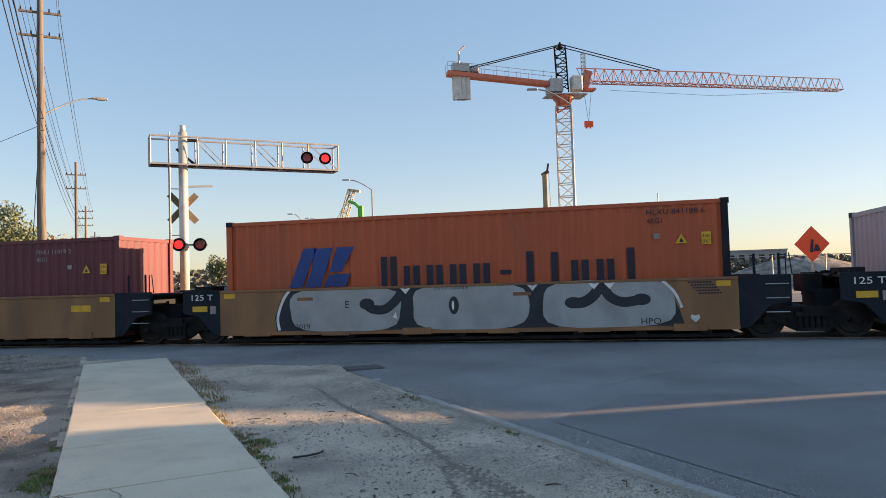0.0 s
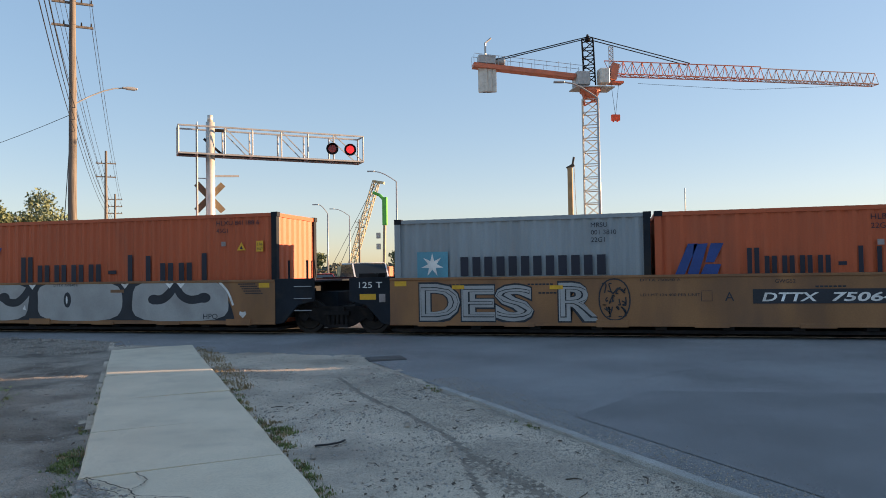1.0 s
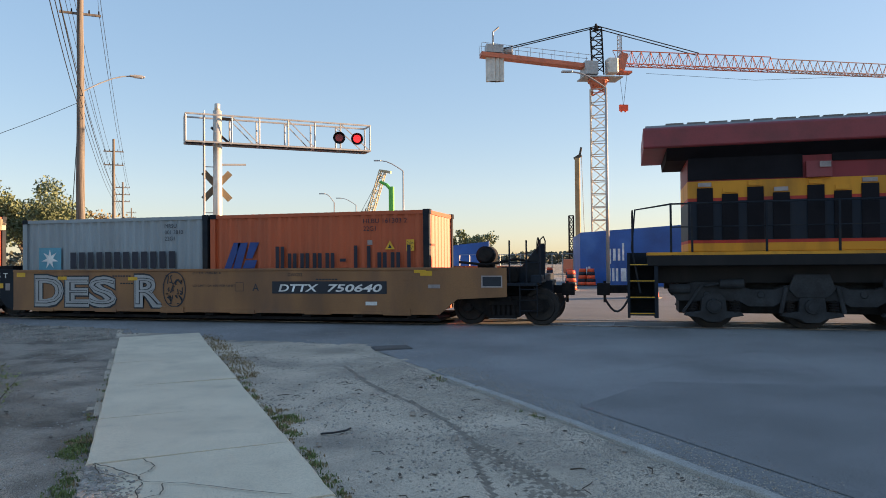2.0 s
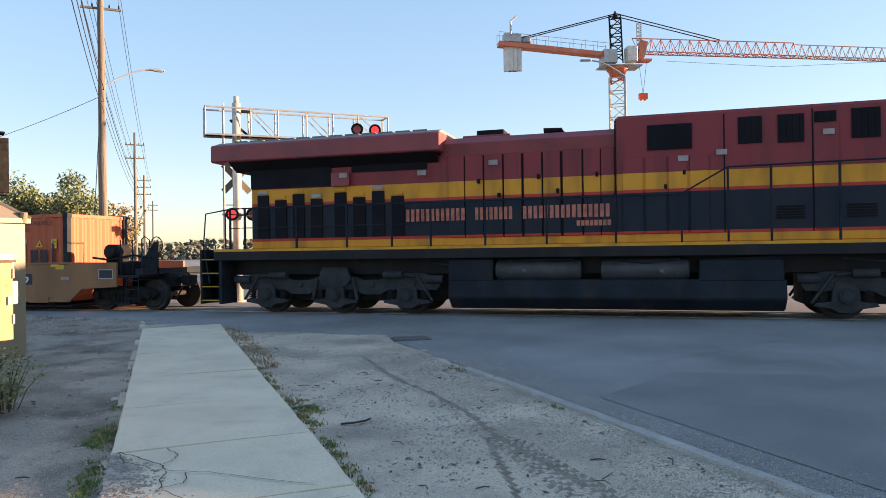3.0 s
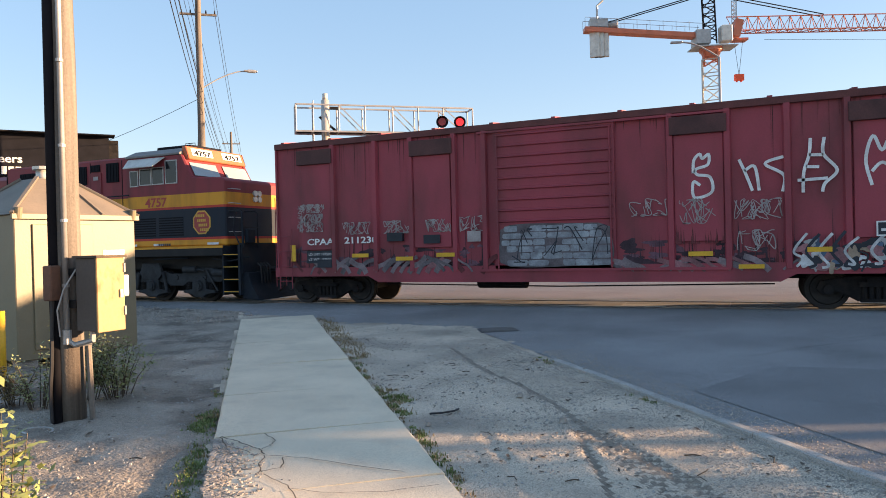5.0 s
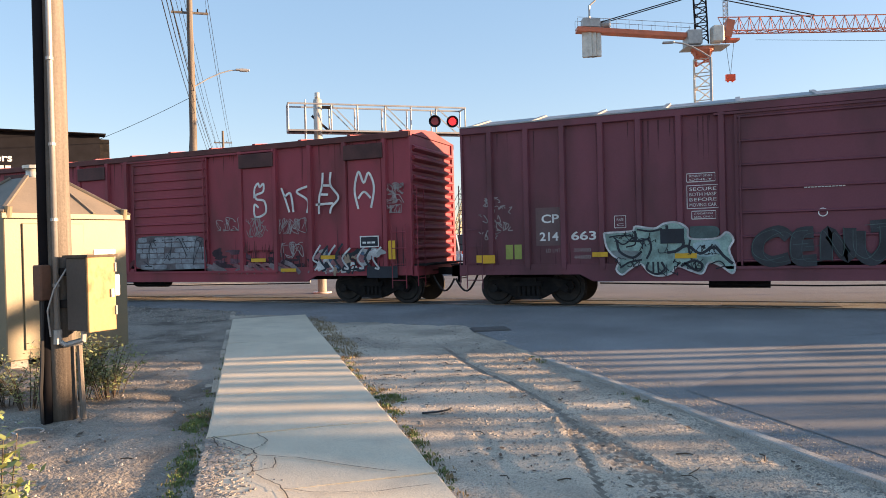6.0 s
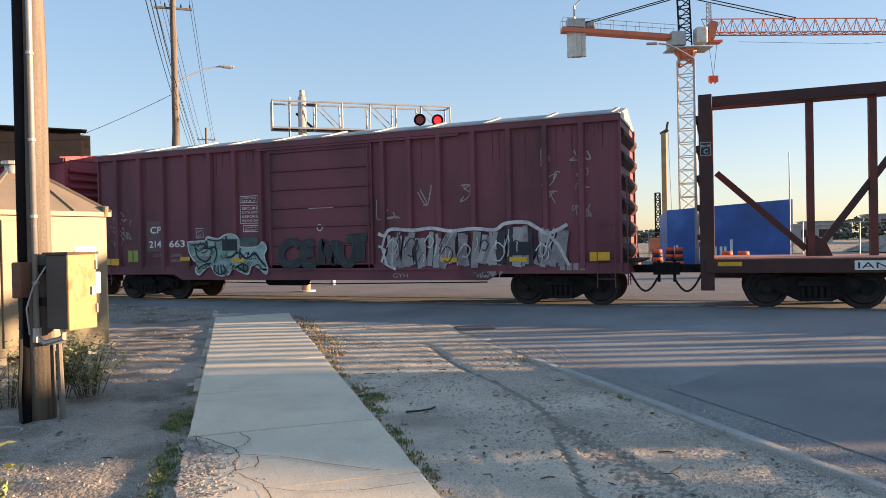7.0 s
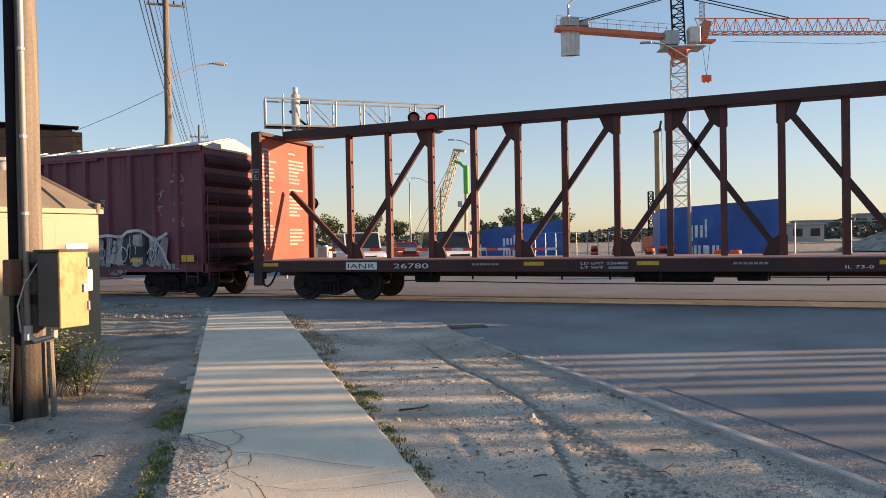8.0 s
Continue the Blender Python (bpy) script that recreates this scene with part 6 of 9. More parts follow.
def gate_arm():
    g = thing("crossing_gate", "lowered red and white striped crossing gate arm", "crossing gate", (-14.3, 24.2, gz(-14.3, 24.2)))
    part("post", Build().tube((0, 0, 0), (0, 0, 1.5), 0.1, n=12), M_alu, g)
    part("machine", Build().box(-0.25, 0.2, -0.2, 0.2, 0.7, 1.45), M_alu, g, bevel=0.03)
    v = Vector((8.6, 3.2, -0.12))
    for k in range(20):
        a, e = v * (k / 20), v * ((k + 1) / 20)
        part("stripe", Build().bar(a + Vector((0, -0.15, 1.32)), e + Vector((0, -0.15, 1.32)), 0.03, 0.12 if k < 14 else 0.1), M_white if k % 2 else M_signor, g)

gate_arm()

def utility_pole(x, y, h, r, arms, label):
    p = thing("utility_pole", label, "utility pole", on_ground(x, y), group="pole line beside the road")
    n = 14
    b = Build().path([(0.012 * math.sin(k), 0.01 * math.cos(k * 2), h * k / n - (0.1 if k == 0 else 0)) for k in range(n + 1)], [r * (1 - 0.4 * k / n) for k in range(n + 1)], 16)
    part("shaft", b, M_wood, p, smooth=True)
    nn = Vector((0.784, 0.621, 0))
    for z in arms:
        arm = part("crossarm", Build().bar(nn * -0.95 + Vector((0, 0, z)), nn * 0.95 + Vector((0, 0, z)), 0.09, 0.11), M_wood, p)
        for q in (-0.85, -0.4, 0.4, 0.85):
            part("insulator", Build().tube(nn * q + Vector((0, 0, z + 0.05)), nn * q + Vector((0, 0, z + 0.24)), 0.045, 0.03, n=8), M_truck, arm)
    return p

def street_lamp_arm(p, z, reach, rise):
    v = Vector((0.72, 0.69, 0))
    pts = [v * (reach * t) + Vector((0, 0, z + rise * math.sin(t * 1.5))) for t in (0, 0.15, 0.35, 0.6, 0.8, 1.0)]
    part("lamp_arm", Build().path(pts, 0.035, 8), M_galv, p)
    e = pts[-1]
    b = Build()
    b.bar(e - v * 0.15, e + v * 0.6, 0.24, 0.09)
    b.bar(e + v * 0.05, e + v * 0.5, 0.2, 0.16)
    part("lamp_head", b, M_galv, p, bevel=0.03)

P1, P2, P3, P0 = Vector((-26.9, 29.6, 0)), Vector((-51.5, 61.2, 0)), Vector((-70, 85, 0)), Vector((-6.365, 5.02, 0))
pole1 = utility_pole(P1.x, P1.y, 17.5, 0.23, (14.4, 15.6), "tall weathered wooden utility pole with street lamp arm")
street_lamp_arm(pole1, 10.35, 2.45, 1.15)
utility_pole(P2.x, P2.y, 14.5, 0.2, (13.2, 11.8), "distant wooden utility pole with crossarms")
utility_pole(P3.x, P3.y, 13.2, 0.2, (12.4, 11.4, 10.4), "distant wooden utility pole with crossarms")
utility_pole(-100, 124, 13.0, 0.2, (12.0, 11.0), "far wooden utility pole with crossarms")

def wire(a, e, sag, r, name="overhead_wire", label="thin black overhead wire between poles"):
    a, e = Vector(a), Vector(e)
    b = Build()
    pts = [a.lerp(e, k / 14) - Vector((0, 0, sag * 4 * (k / 14) * (1 - k / 14))) for k in range(15)]
    b.path(pts, r, 5)
    return tagged(part(name, b, M_cable), label, "wire", group="overhead wires")

def wires():
    nn = Vector((0.784, 0.621, 0))
    za = {0: (14.6, 15.8), 1: (14.6, 15.8), 2: (12.0, 13.4), 3: (11.6, 12.6)}
    pts = [P0, P1, P2, P3]
    for i in range(3):
        for lvl in (0, 1):
            for q in (-0.85, -0.4, 0.85):
                a = pts[i] + nn * q + Vector((0, 0, za[i][lvl]))
                e = pts[i + 1] + nn * q + Vector((0, 0, za[i + 1][lvl]))
                wire(a, e, 0.5, 0.008 if i == 0 else 0.014)
        for z, r in ((10.2, 0.02), (9.6, 0.014), (9.0, 0.014)):
            wire(pts[i] + Vector((0.15, 0, z if i < 2 else z - 1)), pts[i + 1] + Vector((0.15, 0, z if i < 1 else z - 1)), 0.6, r, label="thick black communication cable between poles")
    wire(P1 + Vector((0, 0, 9.9)), (-52, 30.5, 6.6), 0.9, 0.014)
    wire(P1 + Vector((-0.22, 0.05, 8.5)), P1 + Vector((-0.3, -0.6, 0)), 0.0, 0.02, label="black guy wire beside the pole")

wires()

def near_pole():
    p = utility_pole(P0.x, P0.y, 17.0, 0.135, (14.4, 15.6), "thick weathered wooden pole with metal conduit and boxes")
    F, R = Vector((0.79, -0.61, 0)), Vector((0.61, 0.79, 0))     # towards the sidewalk, and along it
    def q(f, r, z):
        return F * f + R * r + Vector((0, 0, z))
    part("conduit", Build().tube(q(0.165, -0.02, 0.9), q(0.13, -0.01, 8.0), 0.028, n=10), M_galv, p, smooth=True)
    # dark tube added to paint in the pole's shaded left edge
    part("pole_shade_strip", Build().tube(q(0.08, -0.125, -0.02), q(0.06, -0.10, 8.0), 0.05, n=10), M_dark, p, "dark strip for the pole's shaded side", smooth=True)
    for z in (1.35, 2.0, 2.75, 3.6, 4.4):
        part("strap", Build().tube(q(0.163, -0.018, z), q(0.163, -0.018, z + 0.03), 0.036, n=10), M_galv, p)
    part("elbow", Build().path([q(0.165, -0.02, 0.92), q(0.17, -0.02, 0.82), q(0.18, 0.04, 0.77), q(0.19, 0.20, 0.78)], 0.028, 8), M_galv, p)
    part("fitting", Build().tube(q(0.165, -0.02, 0.78), q(0.165, -0.02, 0.92), 0.042, n=8), M_galv, p)
    part("small_box", Build().bar(q(0.14, -0.14, 1.22), q(0.14, -0.14, 1.57), 0.12, 0.12), mat("rusty meter box", (0.16, 0.075, 0.045), 0.7, vary=0.25), p, "rusty brown meter box", bevel=0.012)
    part("drop_cable", Build().path([q(0.14, -0.14, 1.22), q(0.14, -0.16, 0.6), q(0.12, -0.18, 0.3), q(0.12, -0.17, 0.0)], 0.018), M_cable, p)
    part("loose_cable", Build().path([q(0.2, 0.18, 1.60), q(0.24, 0.07, 1.52), q(0.24, -0.04, 1.33), q(0.22, -0.10, 1.12), q(0.18, -0.08, 0.86)], 0.009), M_galv, p)
    part("ground_rod", Build().tube(q(0.12, 0.19, 0), q(0.12, 0.17, 0.75), 0.028, n=8), M_wood, p)
    wire(P0 + q(0.1, -0.35, 9.0), P0 + q(-1.5, -1.3, 2.4), 0.05, 0.012, label="thin grey guy wire beside the pole")
    # control box on the side of the pole
    box = thing("control_box", "cream control box with rust stains, mounted on a wooden pole", "electrical box", (-5.815, 4.89, 0.035))
    box.rotation_euler.z = radians(-4)
    # the case is darker than the door: shade is painted into its colour
    part("case", Build().box(-0.30, 0.0, 0.0, 0.30, 0.88, 1.60), mat("box side painted as shaded", (0.085, 0.07, 0.06), 0.7, vary=0.2), box, "weathered steel case, its shaded side coloured dark", bevel=0.008)
    dr = part("door", Build().box(0.001, 0.03, -0.005, 0.305, 0.87, 1.61), M_rustbox, box, "cream painted door with rust specks", bevel=0.006)
    for z in (1.02, 1.45):
        part("hinge", Build().tube((0.035, 0.30, z), (0.035, 0.30, z + 0.09), 0.012, n=8), M_galv, dr)
    part("latch", Build().box(0.03, 0.05, 0.24, 0.27, 1.2, 1.28), M_galv, dr)
    part("top_cover", Build().box(-0.32, 0.05, -0.02, 0.32, 1.60, 1.625), M_bark, box)
    part("pipe", Build().path([(-0.2, 0.1, 0.88), (-0.2, 0.1, 0.78), (-0.35, 0.05, 0.74)], 0.03, 8), M_galv, box)
    part("side_box", Build().box(-0.16, -0.02, 0.31, 0.40, 1.20, 1.42), M_alu, box, "pale junction box", bevel=0.01)
    part("bracket", Build().box(-0.45, -0.33, 0.02, 0.3, 1.1, 1.18), M_truck, box)
    part("bracket", Build().box(-0.45, -0.33, 0.02, 0.3, 1.42, 1.5), M_truck, box)

near_pole()

def bungalow():
    c = thing("equipment_cabinet", "cream steel railway equipment cabinet with hipped roof", "equipment cabinet", (-9.16, 8.48, gz(-9, 8)))
    c.rotation_euler.z = radians(-9.8)
    W = 1.86
    body = part("body", Build().box(-W, 0, -W, 0, 0.16, 2.26), M_cabinet, c, bevel=0.012)
    b = Build()
    o = 0.05
    b.add([(-W - o, -W - o, 2.26), (o, -W - o, 2.26), (o, o, 2.26), (-W - o, o, 2.26), (-W / 2 - 0.25, -W / 2 - .25, 2.86), (-W / 2 + 0.25, -W / 2 - .25, 2.86), (-W / 2 + 0.25, -W / 2 + .25, 2.86), (-W / 2 - 0.25, -W / 2 + .25, 2.86)],
          [(0, 1, 5, 4), (1, 2, 6, 5), (2, 3, 7, 6), (3, 0, 4, 7), (4, 5, 6, 7), (3, 2, 1, 0)])
    part("roof", b, M_cabroof, c, "weathered brown-grey hipped roof")
    for (xa, ya), (xe, ye) in (((o, o), (-W / 2 + .25, -W / 2 + .25)), ((o, -W - o), (-W / 2 + .25, -W / 2 - .25)), ((o, -W * 0.62), (-W / 2 + .25, -W / 2 - .05)), ((o, -W * 0.3), (-W / 2 + .25, -W / 2 + .12)), ((-W - o, -W - o), (-W / 2 - .25, -W / 2 - .25))):
        part("roof_seam", Build().bar((xa, ya, 2.275), (xe, ye, 2.875), 0.05, 0.035), M_cabroof, c)
    part("vent", Build().tube((-W / 2, -W / 2, 2.8), (-W / 2, -W / 2, 3.02), 0.13, n=14), M_alu, c, smooth=True)
    part("vent_cap", Build().tube((-W / 2, -W / 2, 3.02), (-W / 2, -W / 2, 3.07), 0.18, n=14), M_alu, c)
    part("eave", Build().box(-0.0, 0.06, -W - 0.05, 0.05, 2.19, 2.27), M_cabinet, c, bevel=0.006)
    part("door", Build().box(0.0, 0.03, -1.62, -0.72, 0.3, 2.12), M_cabinet, c, bevel=0.006)
    part("handle", Build().bar((0.05, -0.80, 1.2), (0.05, -0.80, 1.38), 0.03), M_galv, c)
    part("notice", Build().box(0.0, 0.012, -0.55, -0.2, 1.42, 1.72), M_alu, c)
    part("lug", Build().tube((0.02, -0.05, 2.2), (0.05, -0.05, 2.36), 0.05, n=10), M_cabinet, c)
    part("lug", Build().tube((0.02, -W + 0.05, 2.2), (0.05, -W + 0.05, 2.36), 0.05, n=10), M_cabinet, c)
    part("round_vent", Build().tube((0.0, -1.17, 1.62), (0.06, -1.17, 1.62), 0.11, n=14), M_cabinet, c)
    for x in (-0.2, -W + 0.2):
        for y in (-0.2, -W + 0.2):
            part("foot", Build().box(x - 0.12, x + 0.12, y - 0.12, y + 0.12, -0.05, 0.16), M_kerb, c)
    bl = tagged(part("bollard", Build().tube((-9.0, 6.1, 0), (-9.0, 6.1, 0.95), 0.05, n=10), M_yellow, smooth=True), "yellow steel marker post beside the cabinet", "bollard")
    return c

bungalow()

def billboard():
    bb = thing("billboard", "dark roadside billboard with pale lettering blocks", "billboard", (-33.9, 29.7, 0))
    v = Vector((-0.62, -0.785, 0))
    u = Vector((0, 0, 1))
    nrm = Vector((0.785, -0.62, 0))
    b = Build()
    def slab(bb_, a, e, z0, z1, t0, t1):
        vs = [v * q + nrm * t + u * z for z in (z0, z1) for t in (t0, t1) for q in (a, e)]
        bb_.add(vs, [(0, 2, 3, 1), (4, 5, 7, 6), (0, 1, 5, 4), (2, 6, 7, 3), (0, 4, 6, 2), (1, 3, 7, 5)])
        return bb_
    part("panel", slab(b, 0, 9.5, 5.2, 8.35, -0.3, 0.0), M_dark, bb)
    part("end_frame", slab(Build(), -0.5, 0, 5.2, 8.2, -0.5, -0.1), M_truck, bb)
    part("catwalk", slab(Build(), -0.3, 9.5, 8.38, 8.44, -0.5, 0.6), M_truck, bb)
    part("catwalk", slab(Build(), -0.3, 9.5, 5.0, 5.06, -0.1, 0.8), M_truck, bb)
    for q in (1.0, 4.7, 8.5):
        part("post", Build().bar(v * q - nrm * 0.4, v * q - nrm * 0.4 + u * 8.2, 0.25), M_truck, bb)
    # two pale lines: a word, then a short word and a brand as bars
    def on_face(q0, z0):
        return lambda px, pz: v * (q0 - px) + nrm * 0.012 + u * (z0 + pz)
    text("slogan_text", "Cheers", 0, 0, 0.44, M_white, bb, 0, width=1.95, bold=0.012, turn=on_face(6.3, 6.75))
    text("slogan_text", "to", 0, 0, 0.44, M_white, bb, 0, width=0.45, bold=0.012, turn=on_face(6.3, 6.10))
    for k in range(4):
        a = 5.7 - k * 0.34
        part("lettering_block", Build().add([v * (a - dx) + nrm * 0.012 + u * zz for dx, zz in ((0, 6.10), (0.26, 6.10), (0.26, 6.52), (0, 6.52))], [(0, 1, 2, 3)]), M_white, bb)

billboard()

# ----- tower crane -----
def lattice(b, a, e, w, h, n, r, tri=False):
    """A lattice girder from a to e, w wide and h high."""
    a, e = Vector(a), Vector(e)
    d = (e - a).normalized()
    up = Vector((0, 0, 1)) if abs(d.z) < 0.9 else Vector((0, 1, 0))
    s = d.cross(up).normalized()
    u = s.cross(d).normalized()
    corners = [(-w / 2, 0), (w / 2, 0), (0, h)] if tri else [(-w / 2, -h / 2), (w / 2, -h / 2), (w / 2, h / 2), (-w / 2, h / 2)]
    pos = lambda k, c: a.lerp(e, k / n) + s * c[0] + u * c[1]
    m = len(corners)
    for c in corners:
        b.tube(pos(0, c), pos(n, c), r * 1.5, n=5)
    for k in range(n):
        for i in range(m):
            c, c2 = corners[i], corners[(i + 1) % m]
            b.tube(pos(k, c), pos(k + 1, c2), r, n=4)
            b.tube(pos(k + 1, c2), pos(k + 1, c), r, n=4)
    return b

def tower_crane():
    T = Vector((-3.2, 84.9, 0))
    cr = thing("tower_crane", "orange and pale tower crane with long lattice jib", "tower crane", tuple(T))
    up = Vector((0, 0, 1))
    j = Vector((math.cos(radians(22)), math.sin(radians(22)), 0))
    tilt = up * 0.02
    part("tower", lattice(Build(), (0, 0, 0), (0, 0, 21.6), 1.85, 1.85, 14, 0.055), M_cranewh, cr)
    part("slewing_collar", lattice(Build(), (0, 0, 21.2), (0, 0, 22.8), 1.5, 1.5, 2, 0.09), M_craneor, cr)
    b = Build()
    b.tube((0, 0, 22.6), (0, 0, 23.0), 1.25, n=20)
    b.tube((0, 0, 21.9), (0, 0, 22.6), 0.8, 1.15, n=16)
    part("slewing_ring", b, M_craneor, cr)
    part("platform", Build().bar(j * -2.2 + up * 23.0, j * 2.6 + up * 23.0, 2.6, 0.12), M_galv, cr)
    b = Build()
    lattice(b, (j * 1.8 + up * 24.75), (j * 22 + up * 24.5), 1.3, 1.7, 17, 0.045, True)
    part("jib", b, M_craneor, cr)
    b = Build()
    lattice(b, (j * 22 + up * 24.5), (j * 37.6 + up * 24.2), 1.2, 1.5, 15, 0.042, True)
    part("jib_tip", b, M_cranetip, cr, "pale red outer jib section")
    b = Build()
    b.bar(j * -14.2 + up * 25.5, j * -0.6 + up * 24.3, 1.3, 0.5)
    part("counter_jib", b, M_craneor, cr)
    b = Build()
    for s in (-0.75, 0.75):
        side = Vector((-j.y, j.x, 0)) * s
        b.tube(j * -14.2 + up * 26.75 + side, j * -1 + up * 25.6 + side, 0.03, n=5)
        for k in range(10):
            q = j * (-14.2 + 1.45 * k) + side
            z = 25.5 - 0.09 * 1.0 * k
            b.tube(q + up * (z + 0.1), q + up * (z + 1.15), 0.025, n=5)
    part("counter_jib_railing", b, M_galv, cr)
    for k in range(3):
        q = -13.0 + 0.5 * k
        part("counterweight", Build().bar(j * q + up * 22.4, j * q + up * 25.2, 1.1, 0.5), M_alu, cr, "pale concrete counterweight block")
    b = Build()
    b.bar(j * -13.6 + up * 26.2, j * -11.6 + up * 26.1, 1.2, 0.9)
    b.tube(j * -11 + up * 26.0 - Vector((0.4, 0, 0)), j * -11 + up * 26.0 + Vector((0.6, 0, 0)), 0.5, n=12)
    part("winch", b, M_galv, cr)
    b = Build()
    b.path([j * -12.7 + up * 26.6, j * -12.7 + up * 28.2, j * -12.0 + up * 28.8], 0.12)
    part("jib_davit", b, M_galv, cr)
    b = Build()
    lattice(b, j * 0.0 + up * 23.6, j * -0.2 + up * 28.9, 1.3, 1.3, 5, 0.06)
    part("apex_tower", b, M_truck, cr, "dark apex frame")
    part("apex_cap", Build().tube(j * -0.2 + up * 28.8, j * -0.2 + up * 29.6, 0.35, 0.1), M_truck, cr)
    for s in (-0.4, 0.4):
        side = Vector((-j.y, j.x, 0)) * s
        part("tie_bar", Build().tube(j * -0.2 + up * 29.2 + side, j * -11.5 + up * 26.2 + side, 0.06, n=6), M_truck, cr)
        part("tie_bar", Build().tube(j * -0.2 + up * 29.2 + side, j * 12.5 + up * 26.3 + side, 0.06, n=6), M_truck, cr)
    b = Build()
    c0 = j * 1.6 - Vector((-j.y, j.x, 0)) * 1.5
    b.bar(c0 - j * 1.1 + up * 24.1, c0 + j * 0.1 + up * 24.1, 1.3, 1.8)
    cab = part("cab", b, M_alu, cr, "pale operator cab", bevel=0.1)
    part("cab_glass", Build().bar(c0 + j * 0.0 + up * 24.2, c0 + j * 0.16 + up * 24.2, 1.1, 1.2), M_glass, cab)
    part("machinery", Build().bar(j * -1.9 + up * 24.1, j * -0.3 + up * 24.1, 2.0, 1.6), M_galv, cr, bevel=0.05)
    part("cab_panel", Build().bar(c0 + j * 0.4 + up * 24.8, c0 + j * 1.2 + up * 24.6, 0.8, 1.9), M_craneor, cr)
    part("jib_ladder", lattice(Build(), j * 2.7 + up * 25.3, j * 2.7 + up * 28.2, 0.5, 0.4, 6, 0.03), M_galv, cr)
    for s in (-0.5, 0.5):
        part("hoist_rope", Build().tube(j * (3.1 + s) + up * 23.9, j * 3.1 + up * 19.8, 0.022, n=4), M_cable, cr)
    b = Build()
    b.bar(j * 2.6 + up * 19.6, j * 3.6 + up * 19.6, 0.4, 0.7)
    b.bar(j * 2.8 + up * 19.1, j * 2.9 + up * 19.6, 0.2)
    b.bar(j * 3.3 + up * 19.1, j * 3.4 + up * 19.6, 0.2)
    part("hook_block", b, M_signor, cr, "bright red hook block")
    part("trolley", Build().bar(j * 2.4 + up * 23.8, j * 4.0 + up * 23.8, 1.2, 0.25), M_craneor, cr)
    part("jib_wire", Build().path([j * 6 + up * 23.8, j * 20 + up * 23.3, j * 36 + up * 24.2], 0.02, 4), M_cable, cr)

tower_crane()

def road_lamp(x, y, h, reach, label):
    p = thing("street_lamp", label, "street lamp", on_ground(x, y), group="street lamps")
    part("pole", Build().tube((0, 0, 0), (0, 0, h), 0.11, 0.06, n=10), M_galv, p, smooth=True)
    v = Vector((-0.95, -0.3, 0))
    pts = [v * (reach * t) + Vector((0, 0, h + 0.9 * math.sin(t * 1.5))) for t in (0, 0.25, 0.5, 0.75, 1.0)]
    part("arm", Build().path(pts, 0.045, 6), M_galv, p)
    part("lamp_head", Build().bar(pts[-1], pts[-1] + v * 0.6, 0.22, 0.1), M_galv, p, bevel=0.02)

road_lamp(-1.1, 40, 11.2, 1.9, "grey steel street lamp with curved arm")
road_lamp(-18.6, 57, 9.3, 1.9, "grey steel street lamp with curved arm")
road_lamp(-33, 82, 8.6, 1.9, "distant grey street lamp")
road_lamp(-28.1, 64.1, 7.4, 0.9, "distant grey street lamp")
tagged(part("flag_pole", Build().tube((0, 0, -0.1), (0, 0, 8.0), 0.06, 0.04, n=8), M_galv, at=on_ground(5.1, 59.8)), "thin bare grey steel pole", "pole")

def hoarding(x0, y0, x1, y1, h0, h1, label, word):
    hd = thing("hoarding", label, "hoarding", group="site hoardings")
    a, e = Vector((x0, y0, 0)), Vector((x1, y1, 0))
    n = 8
    d = (e - a).normalized()
    back = Vector((-d.y, d.x, 0)) * 0.06
    for k in range(n):
        p, q = a.lerp(e, k / n), a.lerp(e, (k + 1) / n)
        hp, hq = h0 + (h1 - h0) * k / n, h0 + (h1 - h0) * (k + 1) / n
        b = Build()
        vs = [p, q, q + Vector((0, 0, hq)), p + Vector((0, 0, hp))]
        b.add(vs + [v + back for v in vs], [(0, 1, 2, 3), (7, 6, 5, 4), (0, 4, 5, 1), (1, 5, 6, 2), (2, 6, 7, 3), (3, 7, 4, 0)])
        part("panel", b, M_hoard, hd)
        part("post", Build().bar(q + back * 3, q + back * 3 + Vector((0, 0, hq)), 0.1), M_galv, hd)
    if word:
        b = Build()
        f = -back.normalized() * 0.02
        for z, t0, w, h in ((.40, .27, .028, .28), (.46, .315, .025, .22), (.46, .36, .022, .22), (.46, .40, .018, .32), (.08, .27, .022, .24), (.08, .305, .022, .24), (.08, .34, .022, .24), (.08, .385, .05, .24),
                           (.08, .46, .022, .24), (.08, .495, .022, .24), (.08, .545, .022, .36), (.08, .06, .012, .26), (.30, .08, .02, .05)):
            p, q = a.lerp(e, t0) + f, a.lerp(e, t0 + w) + f
            lo, hi = Vector((0, 0, h0 * z)), Vector((0, 0, h0 * (z + h)))
            b.add([p + lo, q + lo, q + hi, p + hi], [(0, 1, 2, 3)])
        part("lettering_block", b, M_white, hd)

hoarding(-2.95, 45, 3.55, 41.5, 3.3, 3.55, "blue printed site hoarding with white lettering blocks", True)
hoarding(-18.6, 57.6, -11.2, 57, 2.45, 3.15, "blue printed site hoarding", True)
hoarding(-3.9, 52, -2.9, 45.2, 3.2, 3.3, "blue site hoarding return side", False)

